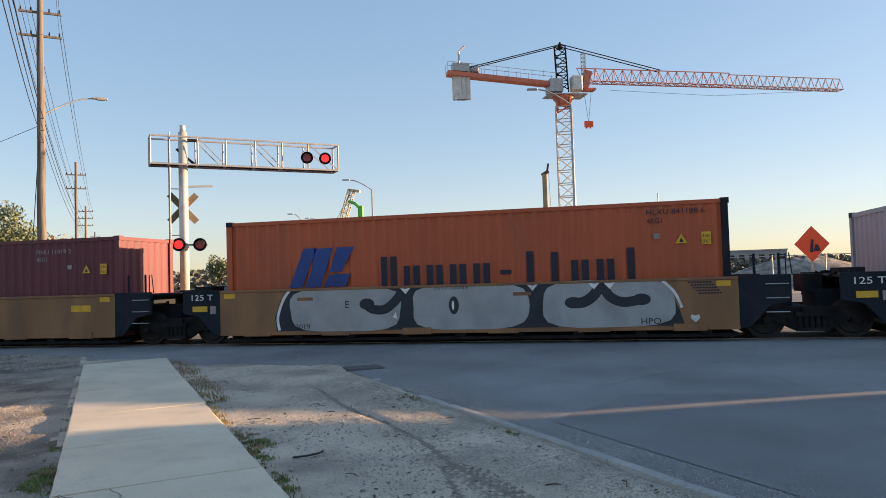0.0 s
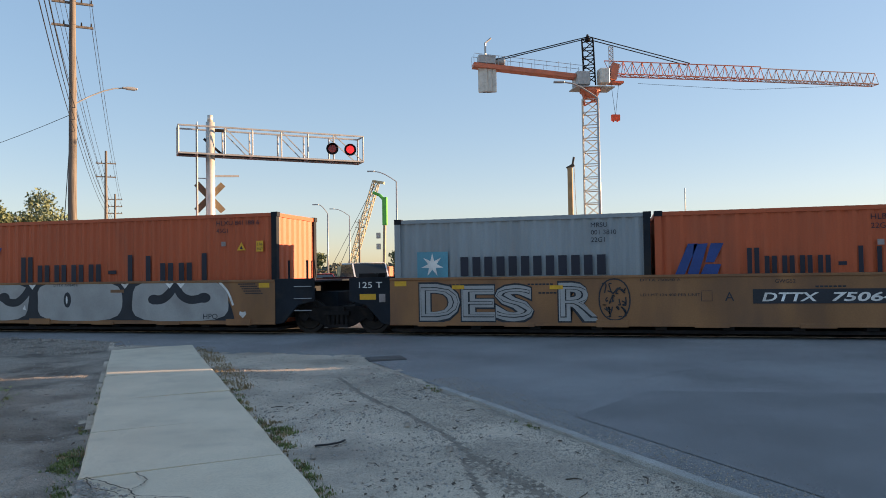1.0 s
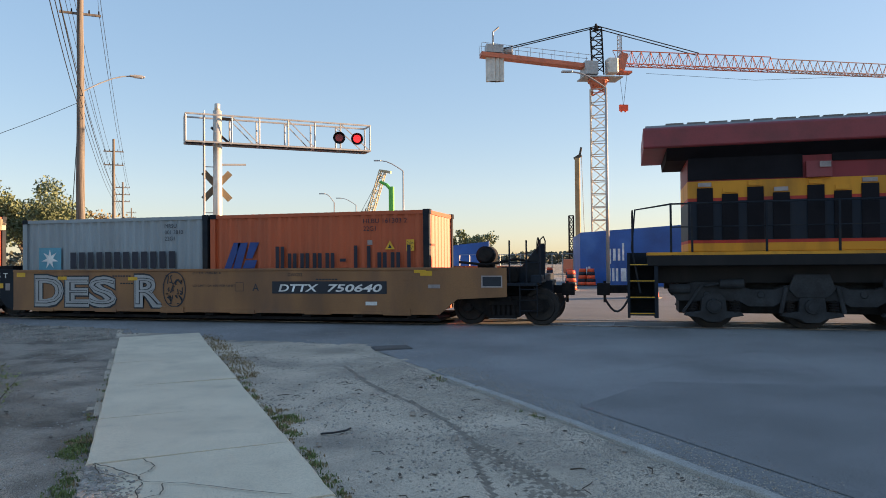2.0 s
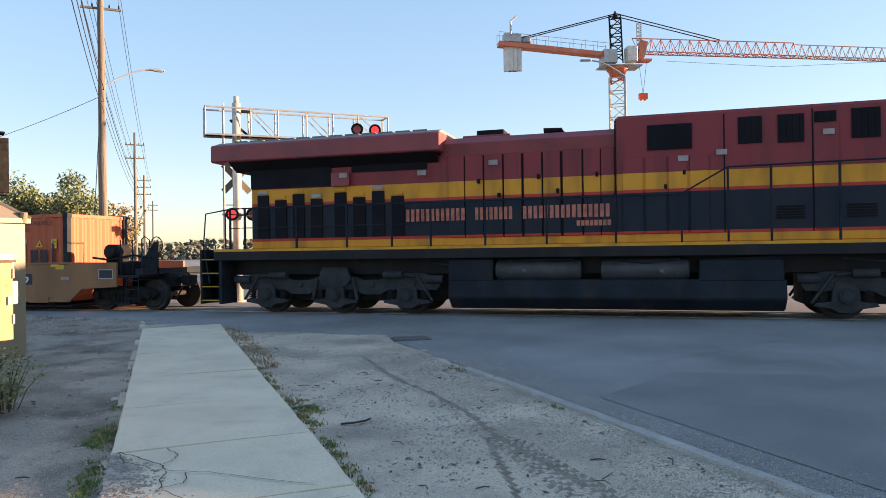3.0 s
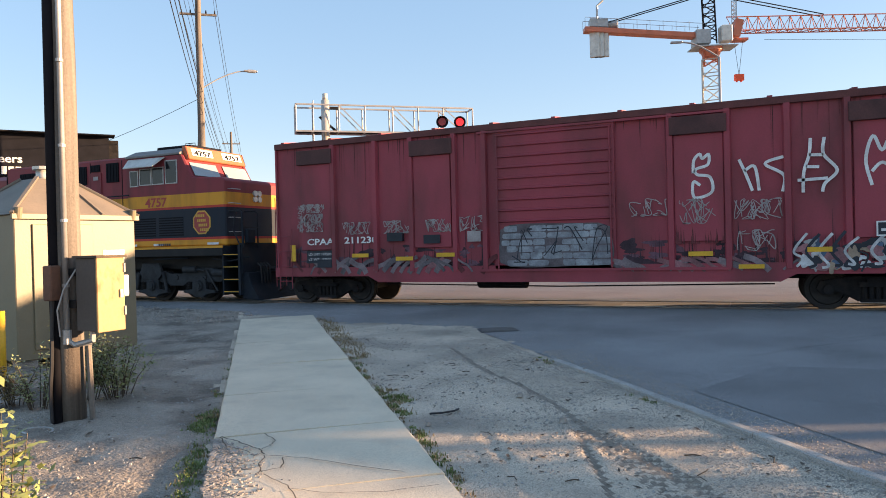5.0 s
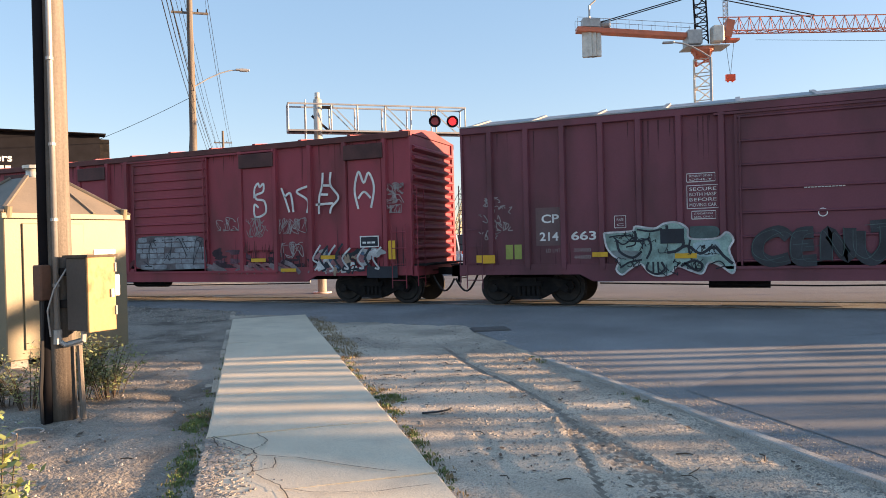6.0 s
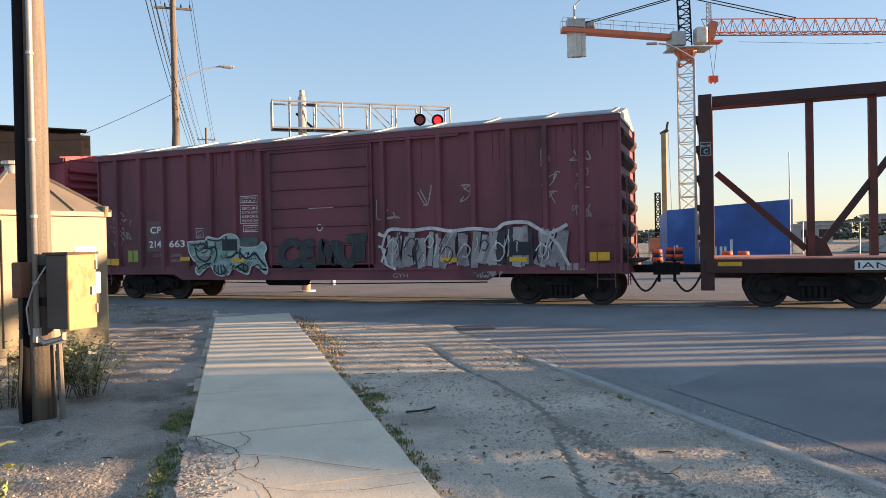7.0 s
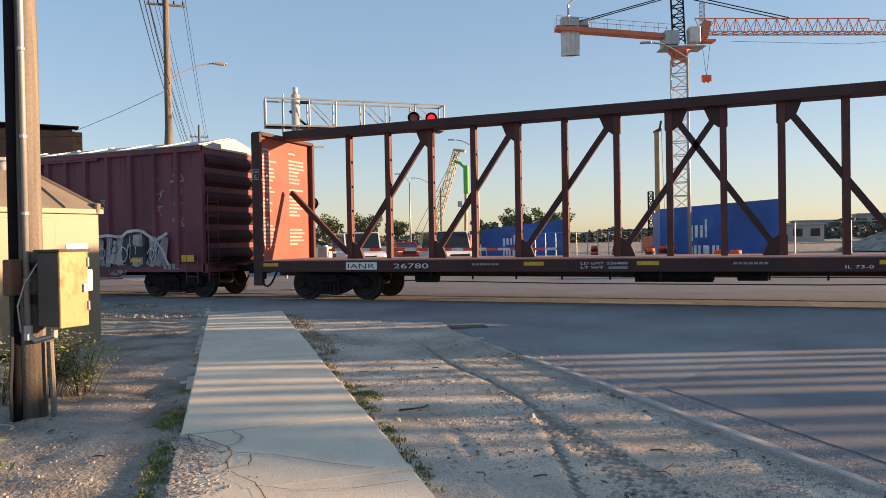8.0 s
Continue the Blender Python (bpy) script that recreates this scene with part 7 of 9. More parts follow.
def warning_sign():
    s = thing("warning_sign", "orange diamond road works sign with dark symbol on post", "road sign", on_ground(6.35, 23.0))
    c = Vector((0, -0.05, 2.28))
    r = 0.54
    f = Vector((0.25, -0.97, 0))
    side = Vector((0.97, 0.25, 0))
    up = Vector((0, 0, 1))
    b = Build()
    vs = [c + up * r, c - side * r, c - up * r, c + side * r]
    b.add(vs + [v - f * 0.02 for v in vs], [(0, 1, 2, 3), (7, 6, 5, 4), (0, 4, 5, 1), (1, 5, 6, 2), (2, 6, 7, 3), (3, 7, 4, 0)])
    part("panel", b, M_signor, s)
    b = Build()
    p = lambda x, z: c + f * 0.01 + side * x + up * z
    b.add([p(-0.08, -0.25), p(0.02, -0.25), p(0.05, 0.12), p(-0.03, 0.15)], [(0, 1, 2, 3)])
    b.add([p(0.02, -0.22), p(0.25, -0.22), p(0.2, -0.05), p(0.1, 0.0)], [(0, 1, 2, 3)])
    part("symbol", b, M_spray, s)
    part("post", Build().bar((0, 0.02, 0), (0, 0.02, 2.5), 0.06), M_galv, s)

warning_sign()

def drum(x, y):
    d = thing("traffic_drum", "orange and black striped traffic drum", "traffic drum", on_ground(x, y), group="traffic drums")
    for k in range(5):
        z = 0.05 + 0.2 * k
        part("band", Build().tube((0, 0, z), (0, 0, z + 0.2), 0.30 - 0.02 * k, 0.285 - 0.02 * k, n=14), M_signor if k % 2 == 0 else M_spray, d, smooth=True)
    part("base", Build().tube((0, 0, 0), (0, 0, 0.06), 0.42, n=14), M_spray, d)

for x_, y_ in ((-3.5, 43.5), (-2.7, 43.2), (-2.2, 43.0), (-7.6, 49), (-6.2, 49.5), (-5.4, 49.8), (0.3, 30.5), (0.9, 30.2), (-2.9, 37)):
    drum(x_, y_)

def car(x, y, body, label, kind=0):
    c = thing("car", label, "car", on_ground(x, y), group="waiting cars")
    c.rotation_euler.z = radians(125)          # faces the crossing
    L, W, H = (5.2, 2.05, 2.1) if kind == 0 else (4.8, 1.85, 1.5)
    paint = mat("car paint", body, 0.25, 0.1, vary=0.05, bump=0)
    b = Build()
    b.prism([(0, 0.35), (0, 0.95), (0.25, 1.08), (1.15, 1.15), (L - 0.05, 1.12), (L, 0.4)], -W / 2, W / 2)
    part("body", b, paint, c, bevel=0.05)
    b = Build()
    b.prism([(1.05, 1.12), (1.75, H - 0.08), (2.0, H), (L - 0.7, H), (L - 0.1, 1.12)], -W / 2 + 0.12, W / 2 - 0.12)
    part("cabin", b, M_glass, c, "dark windows", bevel=0.06)
    part("roof", Build().box(1.85, L - 0.7, -W / 2 + 0.14, W / 2 - 0.14, H - 0.03, H + 0.02), paint, c, bevel=0.02)
    for s in (-1, 1):
        part("headlight", Build().box(-0.02, 0.12, s * 0.72 - 0.2, s * 0.72 + 0.2, 0.78, 0.95), M_white, c, bevel=0.02)
        for xx in (0.95, L - 1.0):
            w = part("wheel", Build().tube((xx, s * (W / 2 - 0.24), 0.34), (xx, s * (W / 2 + 0.01), 0.34), 0.34, n=18), M_cable, c, "black tyre")
            part("rim", Build().tube((xx, s * (W / 2 + 0.01), 0.34), (xx, s * (W / 2 + 0.02), 0.34), 0.2, n=12), M_galv, w)
        part("pillar", Build().bar((1.1, s * (W / 2 - 0.13), 1.12), (1.8, s * (W / 2 - 0.13), H - 0.04), 0.07), paint, c)
    part("grille", Build().box(-0.03, 0.02, -0.5, 0.5, 0.6, 0.92), M_dark, c)
    part("bumper", Build().box(-0.08, 0.1, -W / 2 + 0.05, W / 2 - 0.05, 0.36, 0.56), M_dark, c, bevel=0.03)

car(-16.1, 31.2, (0.80, 0.80, 0.80), "white sport utility car waiting at the crossing")
car(-12.0, 33.6, (0.72, 0.74, 0.76), "silver-white sport utility car waiting at the crossing")
car(-20.9, 47.5, (0.30, 0.03, 0.03), "dark red saloon car waiting at the crossing", 1)
car(-25.5, 46.0, (0.05, 0.06, 0.09), "dark blue car waiting at the crossing", 1)

def pile_rig(x, y, h):
    r = thing("piling_rig", "tan piling rig mast on the building site", "piling rig", on_ground(x, y))
    part("mast", Build().bar((0, 0, 0), (0, 0, h), 0.55, 0.7), mat("tan machine paint", (0.42, 0.27, 0.13), 0.6, vary=0.2), r, bevel=0.05)
    part("lead", lattice(Build(), (-0.75, 0, 0), (-0.75, 0, h * 0.5), 0.5, 0.5, 8, 0.05), M_truck, r)
    part("head", Build().bar((-0.35, 0, h - 0.1), (0.45, 0, h + 0.35), 0.4, 0.35), M_bark, r)
    part("head_tip", Build().bar((0.25, 0, h + 0.2), (0.45, 0, h + 1.2), 0.22), M_bark, r)
    part("hoist_line", Build().tube((0.45, 0, h + 0.4), (0.75, 0, 2.0), 0.03, n=5), M_cable, r)
    part("base", Build().box(-1.6, 1.8, -1.2, 1.2, 0.0, 1.6), M_craneor, r, bevel=0.1)

pile_rig(-5.4, 79.5, 12.9)

def lattice_crane(x, y, lean, h, material, label):
    r = thing("mobile_crane", label, "crane", on_ground(x, y), group="distant cranes")
    part("boom", lattice(Build(), (0, 0, 1), (lean, 0, h), 1.6, 1.6, 12, 0.10), material, r)
    part("base", Build().box(-3, 3, -2, 2, 0, 3), material, r, bevel=0.2)
    part("boom_head", Build().bar((lean - 0.6, 0, h), (lean + 2.4, 0, h - 0.6), 1.2, 0.7), material, r)
    for q in (-6, -3.5):
        part("stay", Build().tube((lean, 0, h), (q, 0, 2), 0.07, n=4), M_cable, r)

m_boom = mat("pale boom paint", (0.55, 0.47, 0.30), 0.6)
m_green = mat("green boom paint", (0.12, 0.50, 0.08), 0.6)
lattice_crane(-75.5, 187, 8.5, 27, m_boom, "distant yellow lattice boom crane")
gm = thing("drill_rig", "distant tan drill mast with a bright green head", "drill rig", on_ground(-52.5, 151))
part("mast", Build().bar((0, 0, 0), (0.4, 0, 15.5), 0.55, 0.7), mat("tan mast paint", (0.36, 0.29, 0.2), 0.6, vary=0.2), gm, bevel=0.05)
part("mast_head", Build().bar((0.4, 0, 12.0), (0.4, 0, 18.4), 1.1, 0.8), m_green, gm, "bright green head", bevel=0.08)
part("head_arm", Build().path([(0.4, 0, 17.6), (-0.8, 0, 18.9), (-2.4, 0, 19.6)], 0.4, 6), m_green, gm)
part("base", Build().box(-1.8, 1.8, -1.4, 1.4, 0, 2.6), M_craneor, gm, bevel=0.15)
for z_ in (6.5, 9.0):
    part("transformer", Build().tube((-1.1, -0.4, z_), (-1.1, -0.4, z_ + 1.3), 0.5, n=12), M_galv, gm)
utility_pole(-58, 150, 13.5, 0.25, (12.8, 11.5), "far wooden utility pole with crossarms")

# ----- trees and distance -----
def tree(x, y, h, spread_, leaf, seed, label, n=1500, size=0.22):
    rnd = random.Random(seed)
    t = thing("tree", label, "tree", on_ground(x, y), group="trees beyond the track")
    b = Build()
    b.tube((0, 0, -0.1), (0.1, 0, h * 0.32), h * 0.035, h * 0.026, n=9)
    ends = []
    for k in range(9):
        a = 2 * math.pi * k / 9 + rnd.uniform(-.3, .3)
        e = Vector((math.cos(a) * spread_ * rnd.uniform(.35, .75), math.sin(a) * spread_ * rnd.uniform(.35, .75), h * rnd.uniform(.5, .86)))
        m = Vector((e.x * 0.45, e.y * 0.45, h * 0.46))
        b.tube((0.1, 0, h * rnd.uniform(.2, .32)), m, h * 0.016, h * 0.011, n=6)
        b.tube(m, e, h * 0.011, h * 0.004, n=5)
        ends += [m, e, m.lerp(e, 0.6)]
    part("trunk", b, M_bark, t)
    b = Build()
    lumps = [(e + Vector((rnd.uniform(-.3, .3), rnd.uniform(-.3, .3), rnd.uniform(-.1, .3))) * spread_ * 0.5, spread_ * rnd.uniform(.2, .38)) for e in ends]
    for _ in range(n):
        c, r = rnd.choice(lumps)
        v = Vector((rnd.gauss(0, 1), rnd.gauss(0, 1), rnd.gauss(0, 0.75))).normalized() * r * rnd.uniform(.45, 1.05)
        p = c + v
        if p.z < h * 0.25:
            continue
        s1 = Vector((rnd.gauss(0, 1), rnd.gauss(0, 1), rnd.gauss(0, 1))).normalized() * size * rnd.uniform(.6, 1.4)
        s2 = s1.cross(Vector((rnd.gauss(0, 1), rnd.gauss(0, 1), rnd.gauss(0, 1)))).normalized() * size * rnd.uniform(.4, .9)
        b.add([p - s1, p + s2, p + s1, p - s2], [(0, 1, 2, 3)])
    tagged(part("crown", b, leaf, t), kind="stuff")

tree(-44.0, 43.0, 8.9, 4.6, M_leaf, 1, "broad green tree beyond the track", 16000, 0.115)
tree(-51.0, 44.0, 7.6, 4.2, M_leaf, 2, "green tree beyond the track", 11000, 0.115)
tree(-41.0, 46.0, 4.6, 2.4, M_leaf2, 3, "small yellowing tree beyond the track", 2200, 0.11)
tree(-58.5, 68, 8.6, 2.6, M_leaf2, 4, "thin tree with autumn leaves", 900, 0.2)
for k_, (x_, y_, h_) in enumerate(((-52, 190, 11), (-46, 193, 10), (-40, 196, 9), (-60, 189, 8), (-92, 178, 9), (-100, 172, 9), (-84, 182, 8))):
    tree(x_, y_, h_, 4.8, M_leaf, 20 + k_, "distant dark green tree on the skyline", 1500, 0.36)

def far_bushes():
    """Low woods along the skyline."""
    rnd = random.Random(31)
    b = Build()
    for _ in range(15000):
        a = radians(rnd.uniform(-62, 75))
        d = rnd.uniform(215, 260)
        h = 3.8 + 3.0 * max(0, noise.noise((a * 9, 0.5, 0))) + 1.8 * noise.noise((a * 31, 1.5, 0))
        p = Vector((-math.sin(a) * d, math.cos(a) * d, rnd.uniform(0, max(0.8, h))))
        s1 = Vector((rnd.gauss(0, 1), rnd.gauss(0, 1), rnd.gauss(0, .6))).normalized() * rnd.uniform(.5, 1.2)
        s2 = s1.cross(Vector((rnd.gauss(0, 1), rnd.gauss(0, 1), rnd.gauss(0, 1)))).normalized() * rnd.uniform(.4, .9)
        b.add([p - s1, p + s2, p + s1, p - s2], [(0, 1, 2, 3)])
    tagged(part("far_woods", b, M_woods), "low distant woods along the skyline", "woods", kind="stuff")

far_bushes()

def far_building(x, y, w, d, h, label):
    bl = thing("distant_building", label, "building", (x, y, 0), group="distant buildings")
    part("wall", Build().box(0, w, 0, d, 0, h), M_farwall, bl)
    part("roof", Build().box(-0.3, w + 0.3, -0.3, d + 0.3, h, h + 0.4), M_roofgrey, bl)
    n = int(w / 3)
    for k in range(n):
        for z in range(int(h / 3.2)):
            part("window", Build().box(0.7 + 3 * k, 2.3 + 3 * k, -0.05, 0.05, 1 + 3.1 * z, 2.5 + 3.1 * z), M_glass, bl)

far_building(24, 246, 14, 10, 5.2, "pale low distant building")
far_building(41, 240, 18, 10, 6.8, "pale distant building block")
far_building(62, 150, 16, 10, 7.5, "pale distant building block")
far_building(11, 150, 9, 8, 3.2, "small pale distant shed")

def site_fence():
    f = thing("site_fence", "thin grey wire site fence beyond the road", "fence", (0, 0, 0))
    for k in range(14):
        x = 4.2 + 2.6 * k
        part("post", Build().tube((x, 42 - 0.3 * k, 0), (x, 42 - 0.3 * k, 2.3), 0.035, n=6), M_galv, f)
    for z in (0.15, 1.2, 2.25):
        part("rail", Build().tube((4.2, 42, z), (38, 38.1, z), 0.022, n=5), M_galv, f)
    for k in range(12):
        x = -12 + 0.75 * k
        part("post", Build().tube((x, 50, 0), (x, 50, 2.0), 0.03, n=6), M_galv, f)
    part("rail", Build().tube((-12, 50, 2.0), (-3.8, 50, 2.0), 0.022, n=5), M_galv, f)

site_fence()

def dirt_mound(x, y, w, h, seed):
    rnd = random.Random(seed)
    b = Build()
    n, m = 18, 6
    for j in range(m + 1):
        for k in range(n):
            a = 2 * math.pi * k / n
            r = w * (1 - j / m) * (1 + 0.18 * noise.noise((math.cos(a) * 2, math.sin(a) * 2, seed)))
            b.v.append((r * math.cos(a), r * 0.7 * math.sin(a), h * math.sin(j / m * math.pi / 2) * (1 + 0.1 * rnd.uniform(-1, 1))))
    for j in range(m):
        for k in range(n):
            b.f.append((j * n + k, j * n + (k + 1) % n, (j + 1) * n + (k + 1) % n, (j + 1) * n + k))
    tagged(part("soil_mound", b, M_soil, at=(x, y, -0.02), smooth=True), "grey-brown mound of site soil", "soil mound", group="soil mounds")

dirt_mound(20, 75, 9, 2.5, 1)
dirt_mound(29, 68, 8, 2.9, 2)

# ---------- sprayed paint and stencils on the cars ----------
def blob(x0, x1, z0, z1, n=28, p=3.2, wob=0.0, seed=0):
    """A rounded, slightly uneven outline."""
    cx, cz, rx, rz = (x0 + x1) / 2, (z0 + z1) / 2, (x1 - x0) / 2, (z1 - z0) / 2
    pts = []
    for k in range(n):
        a = -2 * math.pi * k / n
        c, s = math.cos(a), math.sin(a)
        r = (abs(c) ** p + abs(s) ** p) ** (-1 / p)
        w = 1 + wob * math.sin(3 * a + seed) + wob * 0.6 * math.sin(5 * a + 2 * seed)
        pts.append((cx + rx * c * r * w, cz + rz * s * r * w))
    return pts[::-1]

def curve(pts, n=6):
    """Smooth points through the given ones."""
    out = []
    for k in range(len(pts) - 1):
        p0, p1, p2, p3 = pts[max(k - 1, 0)], pts[k], pts[k + 1], pts[min(k + 2, len(pts) - 1)]
        for i in range(n):
            t = i / n
            out.append(tuple(0.5 * (2 * p1[j] + (p2[j] - p0[j]) * t + (2 * p0[j] - 5 * p1[j] + 4 * p2[j] - p3[j]) * t * t + (3 * p1[j] - p0[j] - 3 * p2[j] + p3[j]) * t ** 3) for j in (0, 1)))
    return out + [pts[-1]]

def scribble(b, x, z, w, h, seed, width, y, n=7):
    """A loose sprayed tag that spells nothing: short crossing strokes, glyph by glyph."""
    rnd = random.Random(seed)
    count = max(1, round(w / (h * 0.75)))
    step = w / count
    for k in range(count):
        x0 = x + k * step
        for stroke in range(rnd.choice((2, 2, 3))):
            m = rnd.choice((3, 4, 4, 5))
            px, pz = x0 + step * rnd.uniform(0, 1), z + h * rnd.uniform(0, 1)
            pts = [(px, pz)]
            for _ in range(m - 1):
                pts.append((min(x0 + step * 1.2, max(x0 - step * 0.2, pts[-1][0] + step * rnd.uniform(-.8, .8))), min(z + h, max(z, pts[-1][1] + h * rnd.uniform(-.9, .9)))))
            b.ribbon(curve(pts, 5), width * rnd.uniform(.8, 1.2), y - 0.0002 * k - 0.0001 * stroke)
    return b

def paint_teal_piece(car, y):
    """Pale teal piece with a wavy white edge and dark swirls that spell nothing, traced to fit the camera's view."""
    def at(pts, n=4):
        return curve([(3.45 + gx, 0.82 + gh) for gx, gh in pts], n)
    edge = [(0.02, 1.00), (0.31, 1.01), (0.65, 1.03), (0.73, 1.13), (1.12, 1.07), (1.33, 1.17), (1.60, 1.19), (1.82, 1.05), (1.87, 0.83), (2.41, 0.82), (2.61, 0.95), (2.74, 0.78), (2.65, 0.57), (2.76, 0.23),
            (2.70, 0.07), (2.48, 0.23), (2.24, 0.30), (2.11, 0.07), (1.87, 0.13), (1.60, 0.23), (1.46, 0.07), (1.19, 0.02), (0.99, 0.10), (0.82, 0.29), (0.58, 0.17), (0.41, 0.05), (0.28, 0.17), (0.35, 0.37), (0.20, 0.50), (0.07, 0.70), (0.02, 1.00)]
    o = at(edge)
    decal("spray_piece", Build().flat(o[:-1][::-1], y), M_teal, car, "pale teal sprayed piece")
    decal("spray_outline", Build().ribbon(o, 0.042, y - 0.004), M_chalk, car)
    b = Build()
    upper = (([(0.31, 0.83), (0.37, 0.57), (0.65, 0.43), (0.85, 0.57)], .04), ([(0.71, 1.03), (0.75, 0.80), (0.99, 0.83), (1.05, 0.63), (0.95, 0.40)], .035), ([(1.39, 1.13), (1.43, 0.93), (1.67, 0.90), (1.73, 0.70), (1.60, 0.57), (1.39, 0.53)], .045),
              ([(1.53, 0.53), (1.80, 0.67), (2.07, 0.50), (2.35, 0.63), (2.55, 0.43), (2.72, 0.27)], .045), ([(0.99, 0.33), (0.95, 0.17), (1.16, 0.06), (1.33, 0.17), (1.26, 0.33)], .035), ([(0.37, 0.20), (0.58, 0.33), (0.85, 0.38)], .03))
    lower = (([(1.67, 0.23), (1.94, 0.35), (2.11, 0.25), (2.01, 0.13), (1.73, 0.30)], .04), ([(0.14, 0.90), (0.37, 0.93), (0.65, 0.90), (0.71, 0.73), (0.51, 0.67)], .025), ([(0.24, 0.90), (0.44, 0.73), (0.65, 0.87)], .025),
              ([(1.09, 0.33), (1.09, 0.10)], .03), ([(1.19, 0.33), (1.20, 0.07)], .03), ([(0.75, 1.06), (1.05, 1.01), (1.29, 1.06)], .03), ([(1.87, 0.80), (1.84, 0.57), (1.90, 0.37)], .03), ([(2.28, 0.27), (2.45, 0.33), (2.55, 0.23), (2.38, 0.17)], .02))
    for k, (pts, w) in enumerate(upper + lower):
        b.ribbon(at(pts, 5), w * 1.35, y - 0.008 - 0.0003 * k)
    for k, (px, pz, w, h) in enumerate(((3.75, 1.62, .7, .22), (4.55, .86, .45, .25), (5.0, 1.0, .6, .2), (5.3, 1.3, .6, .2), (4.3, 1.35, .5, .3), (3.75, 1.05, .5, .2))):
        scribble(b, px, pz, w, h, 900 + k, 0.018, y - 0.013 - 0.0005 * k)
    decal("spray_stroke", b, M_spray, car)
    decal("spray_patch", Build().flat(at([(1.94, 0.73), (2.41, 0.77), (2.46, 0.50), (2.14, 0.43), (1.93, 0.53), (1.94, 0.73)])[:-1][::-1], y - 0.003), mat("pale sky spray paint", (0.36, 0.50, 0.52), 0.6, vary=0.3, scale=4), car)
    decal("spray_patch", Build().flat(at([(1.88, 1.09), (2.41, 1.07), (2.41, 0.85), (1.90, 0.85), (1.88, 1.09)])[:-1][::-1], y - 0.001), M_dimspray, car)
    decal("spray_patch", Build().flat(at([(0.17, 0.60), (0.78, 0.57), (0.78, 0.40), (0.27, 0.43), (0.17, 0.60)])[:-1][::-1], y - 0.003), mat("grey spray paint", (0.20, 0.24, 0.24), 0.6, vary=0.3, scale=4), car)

def paint_door_piece(car, y):
    """Dark, rounded letter shapes across the door, hardly lighter than the paint under them."""
    shapes = ([(7.25, 1.62), (7.05, 1.76), (6.72, 1.6), (6.66, 1.3), (6.9, 1.13), (7.25, 1.2)], [(7.7, 1.72), (7.42, 1.66), (7.4, 1.18), (7.75, 1.15)], [(7.42, 1.44), (7.7, 1.46)], [(7.92, 1.14), (7.96, 1.72), (8.3, 1.2), (8.34, 1.78)],
              [(8.5, 1.72), (8.52, 1.3), (8.74, 1.14), (8.95, 1.4), (8.96, 1.78)], [(8.7, 1.8), (9.3, 1.84)], [(9.1, 1.8), (9.12, 1.2)])
    b, t = Build(), Build()
    for k, pts in enumerate(shapes):
        c = curve(pts, 6)
        b.ribbon(c, 0.24, y - 0.0006 * k)
        t.ribbon([(px - 0.10, pz + 0.03) for px, pz in c], 0.014, y - 0.006)
        t.ribbon([(px + 0.11, pz - 0.02) for px, pz in c], 0.010, y - 0.0065)
    decal("spray_piece", b, M_doorpaint, car, "dark sprayed piece across the door")
    decal("spray_stroke", t, M_dimspray, car)

